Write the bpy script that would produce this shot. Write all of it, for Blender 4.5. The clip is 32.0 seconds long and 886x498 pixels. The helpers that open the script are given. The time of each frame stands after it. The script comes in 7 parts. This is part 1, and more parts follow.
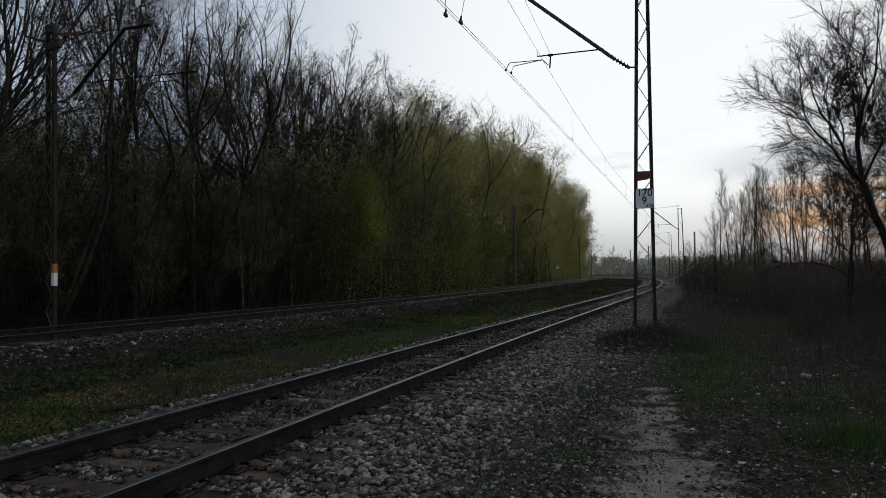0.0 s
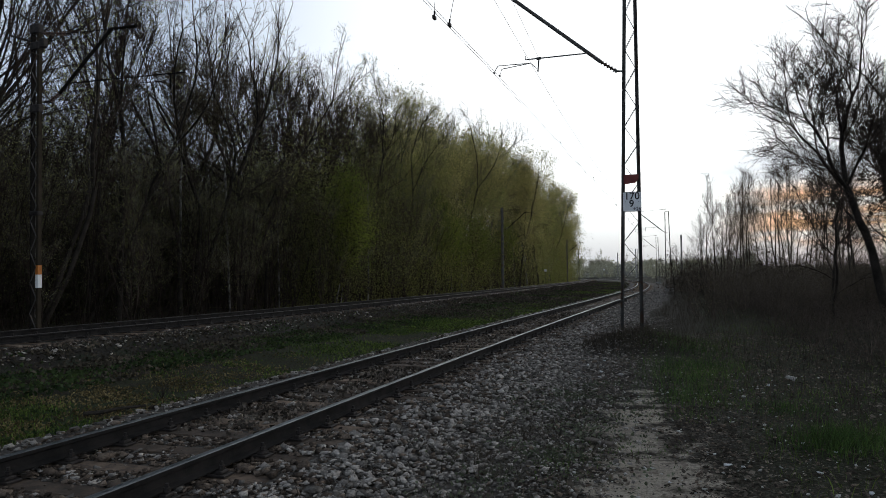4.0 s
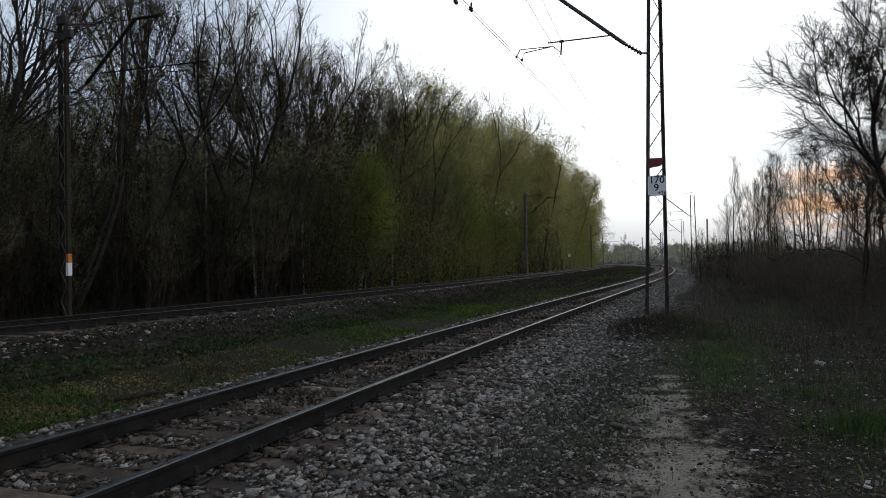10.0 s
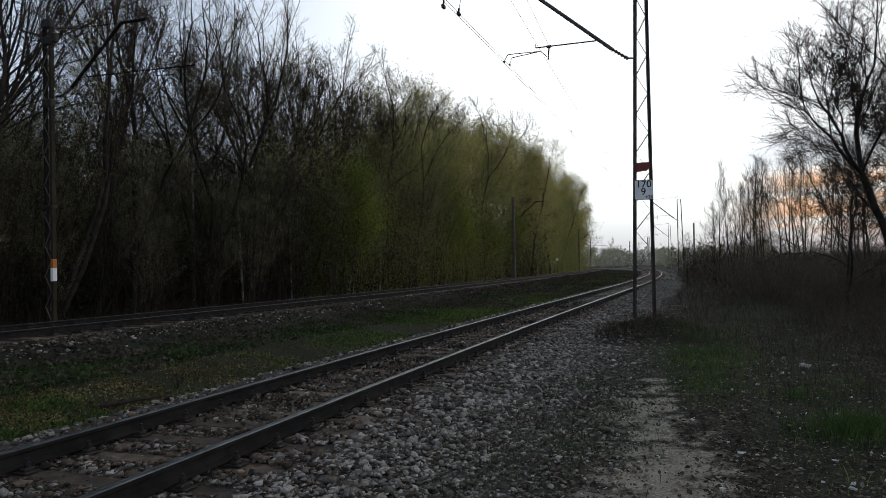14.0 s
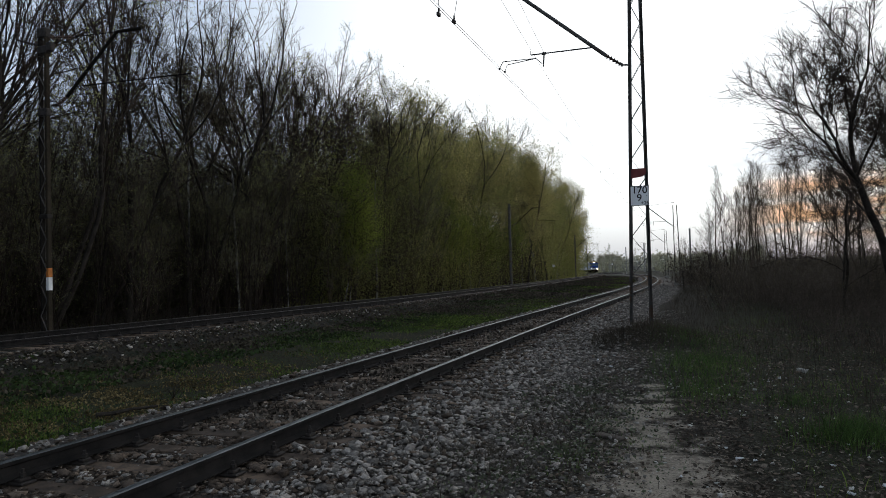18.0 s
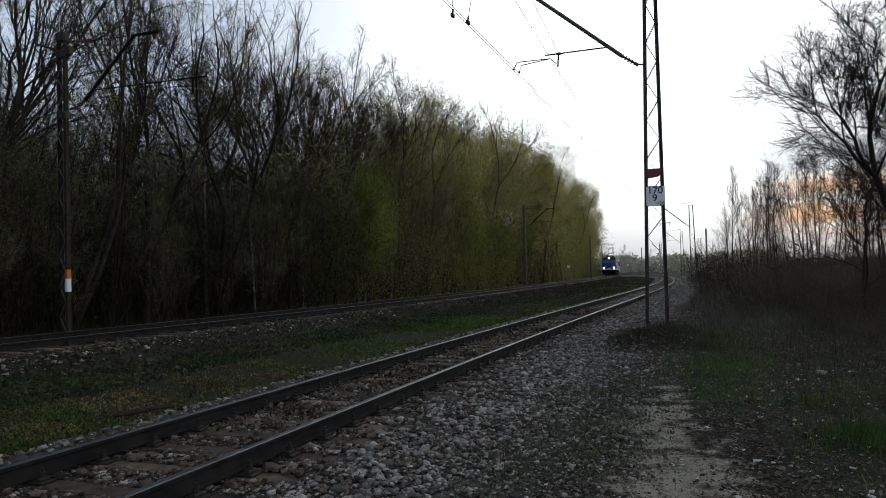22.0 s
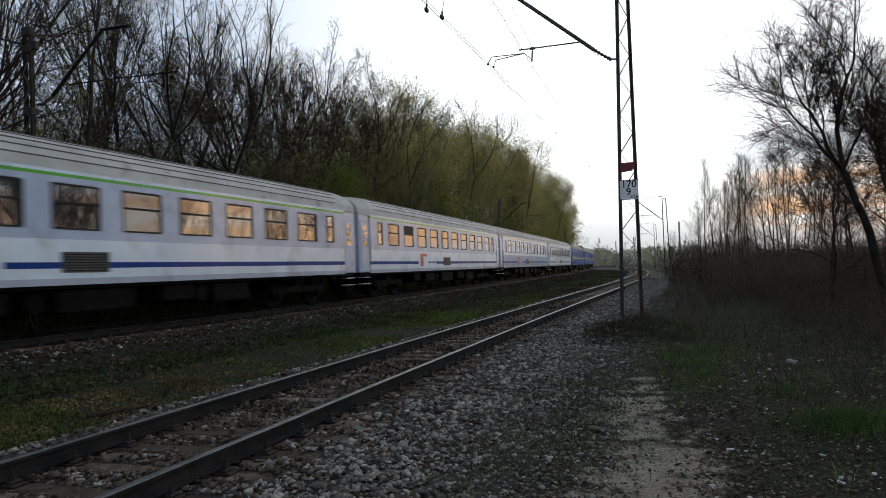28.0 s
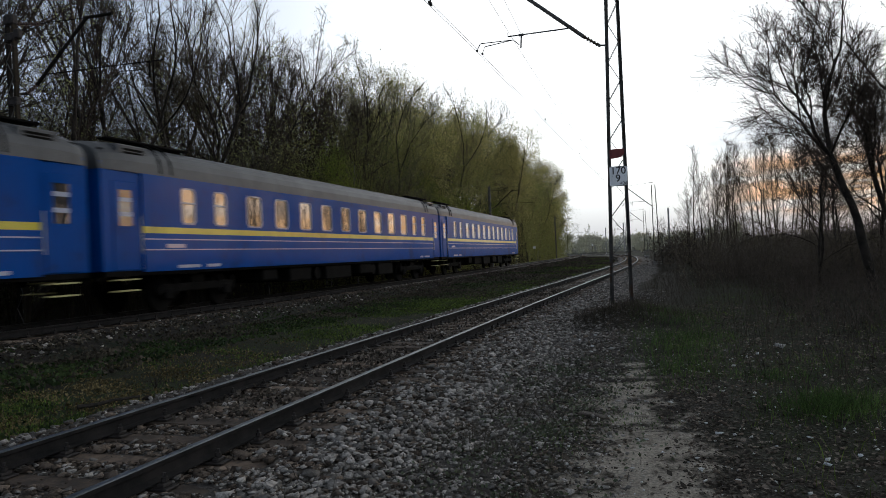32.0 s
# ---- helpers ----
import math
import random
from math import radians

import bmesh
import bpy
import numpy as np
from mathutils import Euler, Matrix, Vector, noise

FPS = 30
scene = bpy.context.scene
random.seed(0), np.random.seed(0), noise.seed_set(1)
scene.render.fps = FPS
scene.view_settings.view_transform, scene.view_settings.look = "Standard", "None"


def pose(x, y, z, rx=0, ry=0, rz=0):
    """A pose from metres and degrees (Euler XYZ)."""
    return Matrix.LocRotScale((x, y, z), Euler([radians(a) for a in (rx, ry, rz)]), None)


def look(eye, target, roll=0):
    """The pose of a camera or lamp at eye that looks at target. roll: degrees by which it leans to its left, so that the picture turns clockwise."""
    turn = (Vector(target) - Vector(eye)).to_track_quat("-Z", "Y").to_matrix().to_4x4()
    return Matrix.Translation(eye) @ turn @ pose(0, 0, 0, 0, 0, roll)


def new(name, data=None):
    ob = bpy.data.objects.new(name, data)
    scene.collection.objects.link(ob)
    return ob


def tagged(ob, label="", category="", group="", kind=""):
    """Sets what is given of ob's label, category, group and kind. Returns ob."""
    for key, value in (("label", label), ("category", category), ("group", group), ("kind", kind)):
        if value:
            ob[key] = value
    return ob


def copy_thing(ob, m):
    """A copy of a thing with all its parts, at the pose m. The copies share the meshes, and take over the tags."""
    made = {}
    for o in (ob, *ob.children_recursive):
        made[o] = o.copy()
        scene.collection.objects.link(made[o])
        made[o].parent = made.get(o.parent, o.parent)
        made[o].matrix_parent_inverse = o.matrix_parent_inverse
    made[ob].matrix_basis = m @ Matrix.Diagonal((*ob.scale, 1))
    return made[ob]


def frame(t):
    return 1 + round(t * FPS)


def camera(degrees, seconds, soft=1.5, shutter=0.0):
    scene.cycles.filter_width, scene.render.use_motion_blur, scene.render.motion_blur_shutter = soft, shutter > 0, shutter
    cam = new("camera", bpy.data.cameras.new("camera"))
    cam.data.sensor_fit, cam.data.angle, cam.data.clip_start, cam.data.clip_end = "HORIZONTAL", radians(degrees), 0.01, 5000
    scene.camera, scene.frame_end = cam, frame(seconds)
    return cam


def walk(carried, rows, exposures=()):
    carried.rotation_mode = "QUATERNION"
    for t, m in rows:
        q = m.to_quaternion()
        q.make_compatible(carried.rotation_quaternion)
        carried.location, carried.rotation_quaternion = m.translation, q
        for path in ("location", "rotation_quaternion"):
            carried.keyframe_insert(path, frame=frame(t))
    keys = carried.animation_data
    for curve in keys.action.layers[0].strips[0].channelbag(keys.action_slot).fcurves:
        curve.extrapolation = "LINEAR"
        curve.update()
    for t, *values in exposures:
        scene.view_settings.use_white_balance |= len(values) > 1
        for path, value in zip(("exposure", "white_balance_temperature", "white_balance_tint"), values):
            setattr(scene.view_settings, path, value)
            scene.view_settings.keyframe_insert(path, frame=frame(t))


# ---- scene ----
EXPOSURES = [(0, -0.45), (1.0, -0.12), (2.5, -0.05), (6, 0.0), (32, 0.0)]
cam = camera(64.19, 32.0, 0.9, 0.22)
EYE = (0.0, 0.0, 1.381)

# seconds, tilt, roll and turn in degrees of a camera held in the hand on one spot
TURNS = [
    (0, 92.05, 0.75, 0.07), (0.5, 92.25, 0.69, -0.12), (1, 92.20, 0.64, -0.53),
    (1.5, 91.93, 0.55, -0.61), (2, 91.89, 0.74, -0.32), (2.5, 92.08, 0.57, -0.56),
    (3, 92.15, 0.72, -0.68), (3.5, 92.24, 0.64, -0.95), (5.5, 92.23, 0.80, -0.29),
    (6, 92.37, 0.88, -0.02), (6.5, 92.37, 0.85, 0.09), (7, 92.12, 0.86, 0.09),
    (7.5, 91.84, 0.86, 0.24), (8, 91.58, 0.75, 0.23), (8.5, 91.15, 0.82, 0.40),
    (9, 91.07, 0.91, 0.79), (9.5, 91.16, 0.95, 0.98), (10, 91.12, 0.99, 0.98),
    (10.5, 91.20, 0.91, 0.93), (11, 91.40, 0.91, 0.64), (11.5, 91.66, 1.05, 0.46),
    (12, 91.54, 1.11, 0.49), (12.5, 91.43, 1.12, 0.39), (13, 91.51, 1.26, 0.12),
    (13.5, 91.47, 1.20, 0.09), (14, 91.45, 1.13, 0.03), (14.5, 91.53, 1.14, -0.21),
    (16.5, 91.50, 1.29, -0.23), (17, 91.55, 1.29, -0.24), (17.5, 91.81, 1.43, -0.20),
    (18, 92.01, 1.46, -0.24), (18.5, 92.09, 1.48, -0.28), (19, 92.11, 1.38, -0.35),
    (19.5, 92.03, 1.48, -0.21), (20, 92.13, 1.48, 0.12), (20.5, 91.92, 1.21, 0.47),
    (21, 91.91, 1.27, 0.81), (21.5, 91.99, 1.36, 1.04), (22, 92.12, 1.53, 0.94),
    (22.5, 91.98, 1.63, 1.04), (23, 91.80, 1.46, 0.88), (23.5, 91.84, 1.62, 0.68),
    (24, 91.79, 1.70, 0.82), (24.5, 91.74, 1.65, 0.99), (25, 91.55, 1.59, 0.99),
    (25.5, 91.27, 1.47, 0.93), (27.5, 91.66, 1.82, -0.25), (28, 91.66, 2.14, -0.98),
    (28.5, 91.45, 2.28, -1.56), (29, 91.18, 2.47, -1.67), (29.5, 91.14, 2.70, -1.55),
    (30, 91.18, 2.53, -1.82), (30.5, 91.00, 2.27, -2.13), (31, 90.76, 2.30, -2.27),
    (31.5, 90.51, 2.44, -2.12), (32, 90.64, 2.61, -1.76),
]
walk(cam, [(t, pose(*EYE, a, b, c)) for t, a, b, c in TURNS], EXPOSURES)

# ---- evening sky: the sun stands behind thin cloud, low ahead and to one side ----
SUN_TURN, SUN_RISE = radians(50.0), radians(1.0)
SUN_WAY = Vector((math.sin(SUN_TURN) * math.cos(SUN_RISE), math.cos(SUN_TURN) * math.cos(SUN_RISE), math.sin(SUN_RISE)))


class Nodes:
    """Short calls that add nodes to one tree."""

    def __init__(self, tree):
        self.tree = tree

    def put(self, socket, value):
        if isinstance(value, bpy.types.NodeSocket):
            self.tree.links.new(value, socket)
        else:
            socket.default_value = value

    def add(self, kind, **settings):
        node = self.tree.nodes.new(kind)
        if "operation" in settings:
            node.operation = settings["operation"]
        return node

    def math(self, operation, a, b=0.0, clamp=False):
        node = self.add("ShaderNodeMath", operation=operation)
        node.use_clamp = clamp
        self.put(node.inputs[0], a)
        self.put(node.inputs[1], b)
        return node.outputs[0]

    def vec(self, operation, a, b=(0, 0, 0)):
        node = self.add("ShaderNodeVectorMath", operation=operation)
        self.put(node.inputs[0], a)
        self.put(node.inputs[1], b)
        return node.outputs["Value"] if operation == "DOT_PRODUCT" else node.outputs[0]

    def mix(self, factor, a, b, blend="MIX"):
        node = self.add("ShaderNodeMix")
        node.data_type, node.blend_type = "RGBA", blend
        self.put(node.inputs[0], factor)
        self.put(node.inputs[6], a)
        self.put(node.inputs[7], b)
        return node.outputs[2]

    def noise(self, where, scale, detail=4.0, rough=0.55):
        node = self.add("ShaderNodeTexNoise")
        self.put(node.inputs["Vector"], where)
        node.inputs["Scale"].default_value = scale
        node.inputs["Detail"].default_value = detail
        node.inputs["Roughness"].default_value = rough
        return node.outputs[0]

    def span(self, value, low, high, to_low=0.0, to_high=1.0):
        node = self.add("ShaderNodeMapRange")
        node.interpolation_type = "SMOOTHSTEP"
        self.put(node.inputs[0], value)
        for k, v in zip((1, 2, 3, 4), (low, high, to_low, to_high)):
            node.inputs[k].default_value = v
        return node.outputs[0]


def rgb(r, g, b):
    return (r, g, b, 1.0)


def build_sky():
    world = bpy.data.worlds.new("evening_sky")
    world.use_nodes = True
    scene.world = world
    tree = world.node_tree
    tree.nodes.clear()
    n = Nodes(tree)
    way = n.add("ShaderNodeTexCoord").outputs["Generated"]
    up = n.add("ShaderNodeSeparateXYZ")
    tree.links.new(way, up.inputs[0])
    rise = up.outputs[2]
    toward = n.vec("DOT_PRODUCT", way, tuple(SUN_WAY))
    # wide veil of thin cloud: white round the sun's side, blue-grey opposite
    veil = n.mix(n.span(toward, -0.7, 0.25), rgb(0.47, 0.55, 0.68), rgb(0.58, 0.67, 0.81))
    veil = n.mix(n.span(toward, 0.30, 0.70), veil, rgb(1.24, 1.27, 1.30))
    # the sky darkens overhead as the light goes
    veil = n.mix(n.span(rise, 0.38, 0.85), veil, rgb(0.105, 0.117, 0.14))
    # paler and greyer towards the horizon
    low = n.span(rise, 0.0, 0.12, 1.0, 0.0)
    veil = n.mix(n.math("MULTIPLY", low, 0.95), veil, rgb(0.55, 0.605, 0.685))
    # long flat cloud bands, lit orange from below on the sun's side, grey-blue above and beneath
    stretched = n.vec("MULTIPLY", way, (1.6, 1.6, 14.0))
    cloud = n.noise(stretched, 3.2, 5.0, 0.62)
    lit = n.math("MULTIPLY", n.span(rise, 0.026, 0.046), n.span(rise, 0.098, 0.122, 1.0, 0.0))
    glow = n.math("MULTIPLY", n.math("MULTIPLY", n.span(cloud, 0.38, 0.54), lit), n.span(toward, 0.875, 0.925))
    veil = n.mix(glow, veil, rgb(1.02, 0.58, 0.35))
    high = n.math("MULTIPLY", n.span(rise, 0.108, 0.125), n.span(rise, 0.145, 0.17, 1.0, 0.0))
    dull = n.math("MULTIPLY", n.math("ADD", high, n.span(rise, 0.02, 0.05, 0.8, 0.0)), n.span(toward, 0.84, 0.915))
    veil = n.mix(n.math("MULTIPLY", dull, n.span(cloud, 0.3, 0.5, 0.2, 0.6)), veil, rgb(0.42, 0.47, 0.58))
    streak = n.math("MULTIPLY", n.span(n.noise(stretched, 4.2, 4.0, 0.5), 0.54, 0.68), n.math("MULTIPLY", n.span(rise, 0.06, 0.12), n.span(rise, 0.16, 0.2, 0.35, 0.0)))
    veil = n.mix(streak, veil, rgb(0.55, 0.59, 0.66))
    sky = n.add("ShaderNodeTexSky")
    sky.sky_type, sky.sun_disc = "NISHITA", False
    sky.sun_elevation, sky.sun_rotation = SUN_RISE, SUN_TURN
    clear = n.add("ShaderNodeBackground")
    tree.links.new(n.vec("MULTIPLY", sky.outputs[0], (0.62, 0.88, 1.15)), clear.inputs[0])
    clear.inputs[1].default_value = 0.05
    haze = n.add("ShaderNodeBackground")
    tree.links.new(veil, haze.inputs[0])
    haze.inputs[1].default_value = 1.0
    both = n.add("ShaderNodeAddShader")
    tree.links.new(clear.outputs[0], both.inputs[0])
    tree.links.new(haze.outputs[0], both.inputs[1])
    out = n.add("ShaderNodeOutputWorld")
    tree.links.new(both.outputs[0], out.inputs[0])
    lamp = bpy.data.lights.new("sun", "SUN")
    lamp.energy, lamp.angle, lamp.color = 0.12, radians(20), (1.0, 0.66, 0.42)
    new("sun", lamp).matrix_world = look(SUN_WAY * 200, (0, 0, 0))


build_sky()

# ---- materials ----
def material(name, dark, light, scale=4.0, fine=60.0, rough=0.8, metal=0.0, bump=0.3, depth=0.01, spec=0.4,
             per_piece=0.0, per_thing=0.0, moving=False, stain=None, stain_at=(0.55, 0.75), stain_scale=1.5, glossy=0.0, thin=0.0):
    """A procedural surface: two colours mixed by coarse and fine noise, a stain of its own shape, and relief."""
    m = bpy.data.materials.new(name)
    m.use_nodes = True
    n = Nodes(m.node_tree)
    shader = m.node_tree.nodes["Principled BSDF"]
    if moving:
        where = n.add("ShaderNodeTexCoord").outputs["Object"]
    else:
        where = n.add("ShaderNodeNewGeometry").outputs["Position"]
    coarse = n.noise(where, scale, 3.0, 0.6)
    grain = n.noise(where, fine, 3.0, 0.6)
    both = n.math("ADD", n.math("MULTIPLY", coarse, 0.6), n.math("MULTIPLY", grain, 0.4))
    colour = n.mix(n.span(both, 0.36, 0.64), rgb(*dark), rgb(*light))
    if stain:
        spots = n.span(n.noise(where, stain_scale, 5.0, 0.65), *stain_at)
        colour = n.mix(spots, colour, rgb(*stain))
    if per_piece:
        lot = n.add("ShaderNodeNewGeometry").outputs["Random Per Island"]
        value = n.span(lot, 0.0, 1.0, 1.0 - per_piece, 1.0 + per_piece)
        colour = n.mix(1.0, colour, n.vec("MULTIPLY", (1, 1, 1), value), "MULTIPLY")
    if per_thing:
        lot = n.add("ShaderNodeObjectInfo").outputs["Random"]
        value = n.span(lot, 0.0, 1.0, 1.0 - per_thing, 1.0 + per_thing)
        colour = n.mix(1.0, colour, n.vec("MULTIPLY", (1, 1, 1), value), "MULTIPLY")
    n.put(shader.inputs["Base Color"], colour)
    n.put(shader.inputs["Roughness"], n.span(grain, 0.3, 0.7, max(rough - 0.1, 0.02), min(rough + 0.08, 1.0)))
    shader.inputs["Metallic"].default_value = metal
    shader.inputs["Specular IOR Level"].default_value = spec
    if glossy:
        shader.inputs["Coat Weight"].default_value = glossy
        shader.inputs["Coat Roughness"].default_value = 0.08
    if bump:
        relief = n.add("ShaderNodeBump")
        relief.inputs["Strength"].default_value = bump
        relief.inputs["Distance"].default_value = depth
        n.put(relief.inputs["Height"], both)
        n.put(shader.inputs["Normal"], relief.outputs[0])
    if thin:
        # light passes through thin leaves
        through_leaf = n.add("ShaderNodeBsdfTranslucent")
        n.put(through_leaf.inputs["Color"], n.mix(1.0, colour, rgb(1.5, 1.45, 1.0), "MULTIPLY"))
        both_ = n.add("ShaderNodeMixShader")
        both_.inputs[0].default_value = thin
        m.node_tree.links.new(shader.outputs[0], both_.inputs[1])
        m.node_tree.links.new(through_leaf.outputs[0], both_.inputs[2])
        m.node_tree.links.new(both_.outputs[0], m.node_tree.nodes["Material Output"].inputs[0])
    return m


def glass(name, tint, ior=1.9):
    m = bpy.data.materials.new(name)
    m.use_nodes = True
    s = m.node_tree.nodes["Principled BSDF"]
    s.inputs["Base Color"].default_value = rgb(*tint)
    s.inputs["Roughness"].default_value = 0.03
    s.inputs["IOR"].default_value = ior
    s.inputs["Coat Weight"].default_value = 1.0
    s.inputs["Coat Roughness"].default_value = 0.02
    return m


def lamp_glow(name, colour, strength):
    m = bpy.data.materials.new(name)
    m.use_nodes = True
    s = m.node_tree.nodes["Principled BSDF"]
    s.inputs["Base Color"].default_value = rgb(*colour)
    s.inputs["Emission Color"].default_value = rgb(*colour)
    s.inputs["Emission Strength"].default_value = strength
    return m


BARK = material("grey_brown_bark", (0.02, 0.017, 0.014), (0.052, 0.044, 0.037), 3, 40, 0.95, bump=0.5, per_thing=0.3, spec=0.15)
TWIG = material("dark_twigs", (0.03, 0.023, 0.018), (0.075, 0.056, 0.044), 2, 30, 0.95, bump=0, per_thing=0.25, spec=0.1)
BIRCH = material("birch_bark", (0.16, 0.15, 0.135), (0.30, 0.285, 0.26), 3, 30, 0.85, bump=0.3, stain=(0.03, 0.028, 0.025), stain_at=(0.46, 0.58), stain_scale=4)
LEAF_OLIVE = material("young_olive_leaves", (0.165, 0.172, 0.09), (0.29, 0.30, 0.155), 0.4, 8, 0.8, bump=0, per_piece=0.25, per_thing=0.25, spec=0.2, thin=0.8)
# haze over the tall trees is put into this paler leaf colour
HAZED_LEAF = material("haze_paled_leaves", (0.255, 0.24, 0.138), (0.42, 0.395, 0.228), 0.3, 8, 0.8, bump=0, per_piece=0.25, per_thing=0.2, spec=0.15, thin=0.8)
LEAF_SPRING = material("light_green_spring_leaves", (0.17, 0.215, 0.085), (0.30, 0.355, 0.15), 0.3, 8, 0.8, bump=0, per_piece=0.25, per_thing=0.15, spec=0.2, thin=0.6)
LEAF_BUD = material("grey_brown_buds", (0.095, 0.085, 0.061), (0.18, 0.16, 0.115), 0.4, 8, 0.9, bump=0, per_piece=0.25, per_thing=0.2, spec=0.1, thin=0.3)
# paler twig copy: haze and light on the tips put into the colour
HAZY_TWIG = material("grey_brown_twigs", (0.092, 0.09, 0.062), (0.205, 0.195, 0.135), 0.5, 8, 0.95, bump=0, per_piece=0.25, spec=0.1)
LEAF_GREEN = material("young_green_leaves", (0.085, 0.12, 0.03), (0.18, 0.225, 0.06), 0.4, 8, 0.8, bump=0, per_piece=0.25, per_thing=0.25, spec=0.15, thin=0.8)
# darker leaf copy: the shade inside the wood is put into the colour
LEAF_SHADED = material("shade_darkened_leaves", (0.022, 0.025, 0.013), (0.07, 0.074, 0.036), 0.4, 8, 0.85, bump=0, per_piece=0.4, spec=0.1, thin=0.3)
LEAF_BROWN = material("brown_buds", (0.04, 0.031, 0.023), (0.092, 0.072, 0.052), 0.4, 8, 0.9, bump=0, per_piece=0.4, per_thing=0.25, spec=0.1)
CATKIN = material("brown_catkins", (0.05, 0.038, 0.028), (0.11, 0.085, 0.06), 0.4, 8, 0.9, bump=0, per_piece=0.3, spec=0.1)
# the distance's haze is put into the colour of far leaves and twigs
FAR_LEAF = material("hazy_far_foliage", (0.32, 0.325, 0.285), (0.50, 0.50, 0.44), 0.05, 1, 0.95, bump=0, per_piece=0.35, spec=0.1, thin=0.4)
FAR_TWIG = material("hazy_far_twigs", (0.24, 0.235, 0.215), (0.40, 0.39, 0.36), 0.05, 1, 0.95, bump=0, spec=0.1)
DRY_STEM = material("dry_stems", (0.062, 0.05, 0.041), (0.15, 0.122, 0.1), 1, 20, 0.95, bump=0, per_piece=0.4, per_thing=0.2, spec=0.1)
GRASS = material("grass_blades", (0.05, 0.088, 0.019), (0.13, 0.185, 0.043), 0.8, 10, 0.8, bump=0, per_piece=0.5, spec=0.2, thin=0.35)
BRIGHT_GRASS = material("fresh_grass_blades", (0.042, 0.082, 0.027), (0.1, 0.155, 0.052), 0.8, 10, 0.8, bump=0, per_piece=0.5, spec=0.2, thin=0.4)
DRY_GRASS = material("dry_grass_blades", (0.16, 0.12, 0.06), (0.32, 0.25, 0.14), 0.8, 10, 0.85, bump=0, per_piece=0.4, spec=0.2)
STONE = material("ballast_stone", (0.135, 0.124, 0.111), (0.41, 0.378, 0.342), 14, 90, 0.9, bump=0.4, depth=0.004, per_piece=0.6, spec=0.2)
# rust between the near rails; on the main line's shoulder it paints shade
BROWN_STONE = material("rusty_and_shaded_stone", (0.045, 0.034, 0.026), (0.19, 0.148, 0.115), 12, 80, 0.92, bump=0.4, depth=0.004, per_piece=0.6, spec=0.2)
DARK_STALK = material("dark_dead_stalks", (0.045, 0.038, 0.028), (0.105, 0.089, 0.066), 1, 20, 0.95, bump=0, per_piece=0.4, spec=0.1)
WEED = material("low_weed_leaves", (0.018, 0.033, 0.013), (0.05, 0.078, 0.028), 0.7, 10, 0.8, bump=0, per_piece=0.45, spec=0.2, thin=0.3)
MOSS = material("ochre_moss", (0.085, 0.066, 0.03), (0.21, 0.165, 0.08), 0.8, 10, 0.95, bump=0, per_piece=0.5, spec=0.1)
GREY_WEED = material("grey_green_weed_leaves", (0.06, 0.074, 0.05), (0.155, 0.175, 0.125), 0.7, 10, 0.85, bump=0, per_piece=0.4, spec=0.15, thin=0.2)
BALLAST = material("ballast_bed", (0.028, 0.0245, 0.021), (0.1, 0.088, 0.076), 16, 45, 0.95, bump=1.0, depth=0.05, stain=(0.05, 0.038, 0.028), stain_at=(0.5, 0.7))
DIRTY_BALLAST = material("dirty_ballast_bed", (0.008, 0.0066, 0.0052), (0.034, 0.027, 0.02), 12, 40, 0.95, bump=1.0, depth=0.05, stain=(0.016, 0.024, 0.01), stain_at=(0.48, 0.66))
PALE_STONE = material("pale_stone", (0.5, 0.49, 0.46), (0.7, 0.69, 0.66), 8, 60, 0.85, bump=0.4)
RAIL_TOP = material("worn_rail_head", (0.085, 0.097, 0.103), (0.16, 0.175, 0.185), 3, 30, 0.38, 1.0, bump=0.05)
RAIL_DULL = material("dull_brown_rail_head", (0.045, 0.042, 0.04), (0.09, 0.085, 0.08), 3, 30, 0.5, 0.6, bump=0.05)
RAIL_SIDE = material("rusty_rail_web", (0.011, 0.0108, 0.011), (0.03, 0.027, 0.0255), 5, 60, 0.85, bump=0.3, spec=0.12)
SLEEPER = material("weathered_sleeper_wood", (0.06, 0.043, 0.031), (0.18, 0.128, 0.09), 5, 45, 0.92, bump=0.8, per_thing=0.45, stain=(0.02, 0.016, 0.013), stain_scale=4)
IRON = material("dark_iron", (0.018, 0.016, 0.015), (0.05, 0.042, 0.038), 8, 60, 0.7, 0.3, bump=0.3, moving=True)
MAST_STEEL = material("grey_mast_paint", (0.06, 0.059, 0.057), (0.125, 0.122, 0.116), 2, 40, 0.8, 0.0, bump=0.2, spec=0.15, stain=(0.10, 0.055, 0.035), stain_at=(0.55, 0.7), stain_scale=3)
DARK_STEEL = material("dark_brown_mast_paint", (0.010, 0.009, 0.008), (0.026, 0.023, 0.02), 2, 40, 0.85, bump=0.2, spec=0.08)
LIT_SIDE_STEEL = material("lit_side_brown_mast_paint", (0.026, 0.021, 0.015), (0.055, 0.045, 0.032), 2, 40, 0.85, bump=0.2, spec=0.08)
CONCRETE = material("weathered_concrete", (0.22, 0.215, 0.2), (0.42, 0.41, 0.39), 2, 40, 0.92, bump=0.4)
WIRE = material("wire_copper_dark", (0.03, 0.028, 0.026), (0.06, 0.055, 0.05), 5, 50, 0.6, 0.4, bump=0)
PORCELAIN = material("brown_porcelain", (0.05, 0.03, 0.025), (0.09, 0.055, 0.04), 8, 60, 0.25, bump=0)
SIGN_WHITE = material("white_sign_enamel", (0.80, 0.81, 0.82), (0.9, 0.91, 0.92), 5, 50, 0.5, bump=0.05)
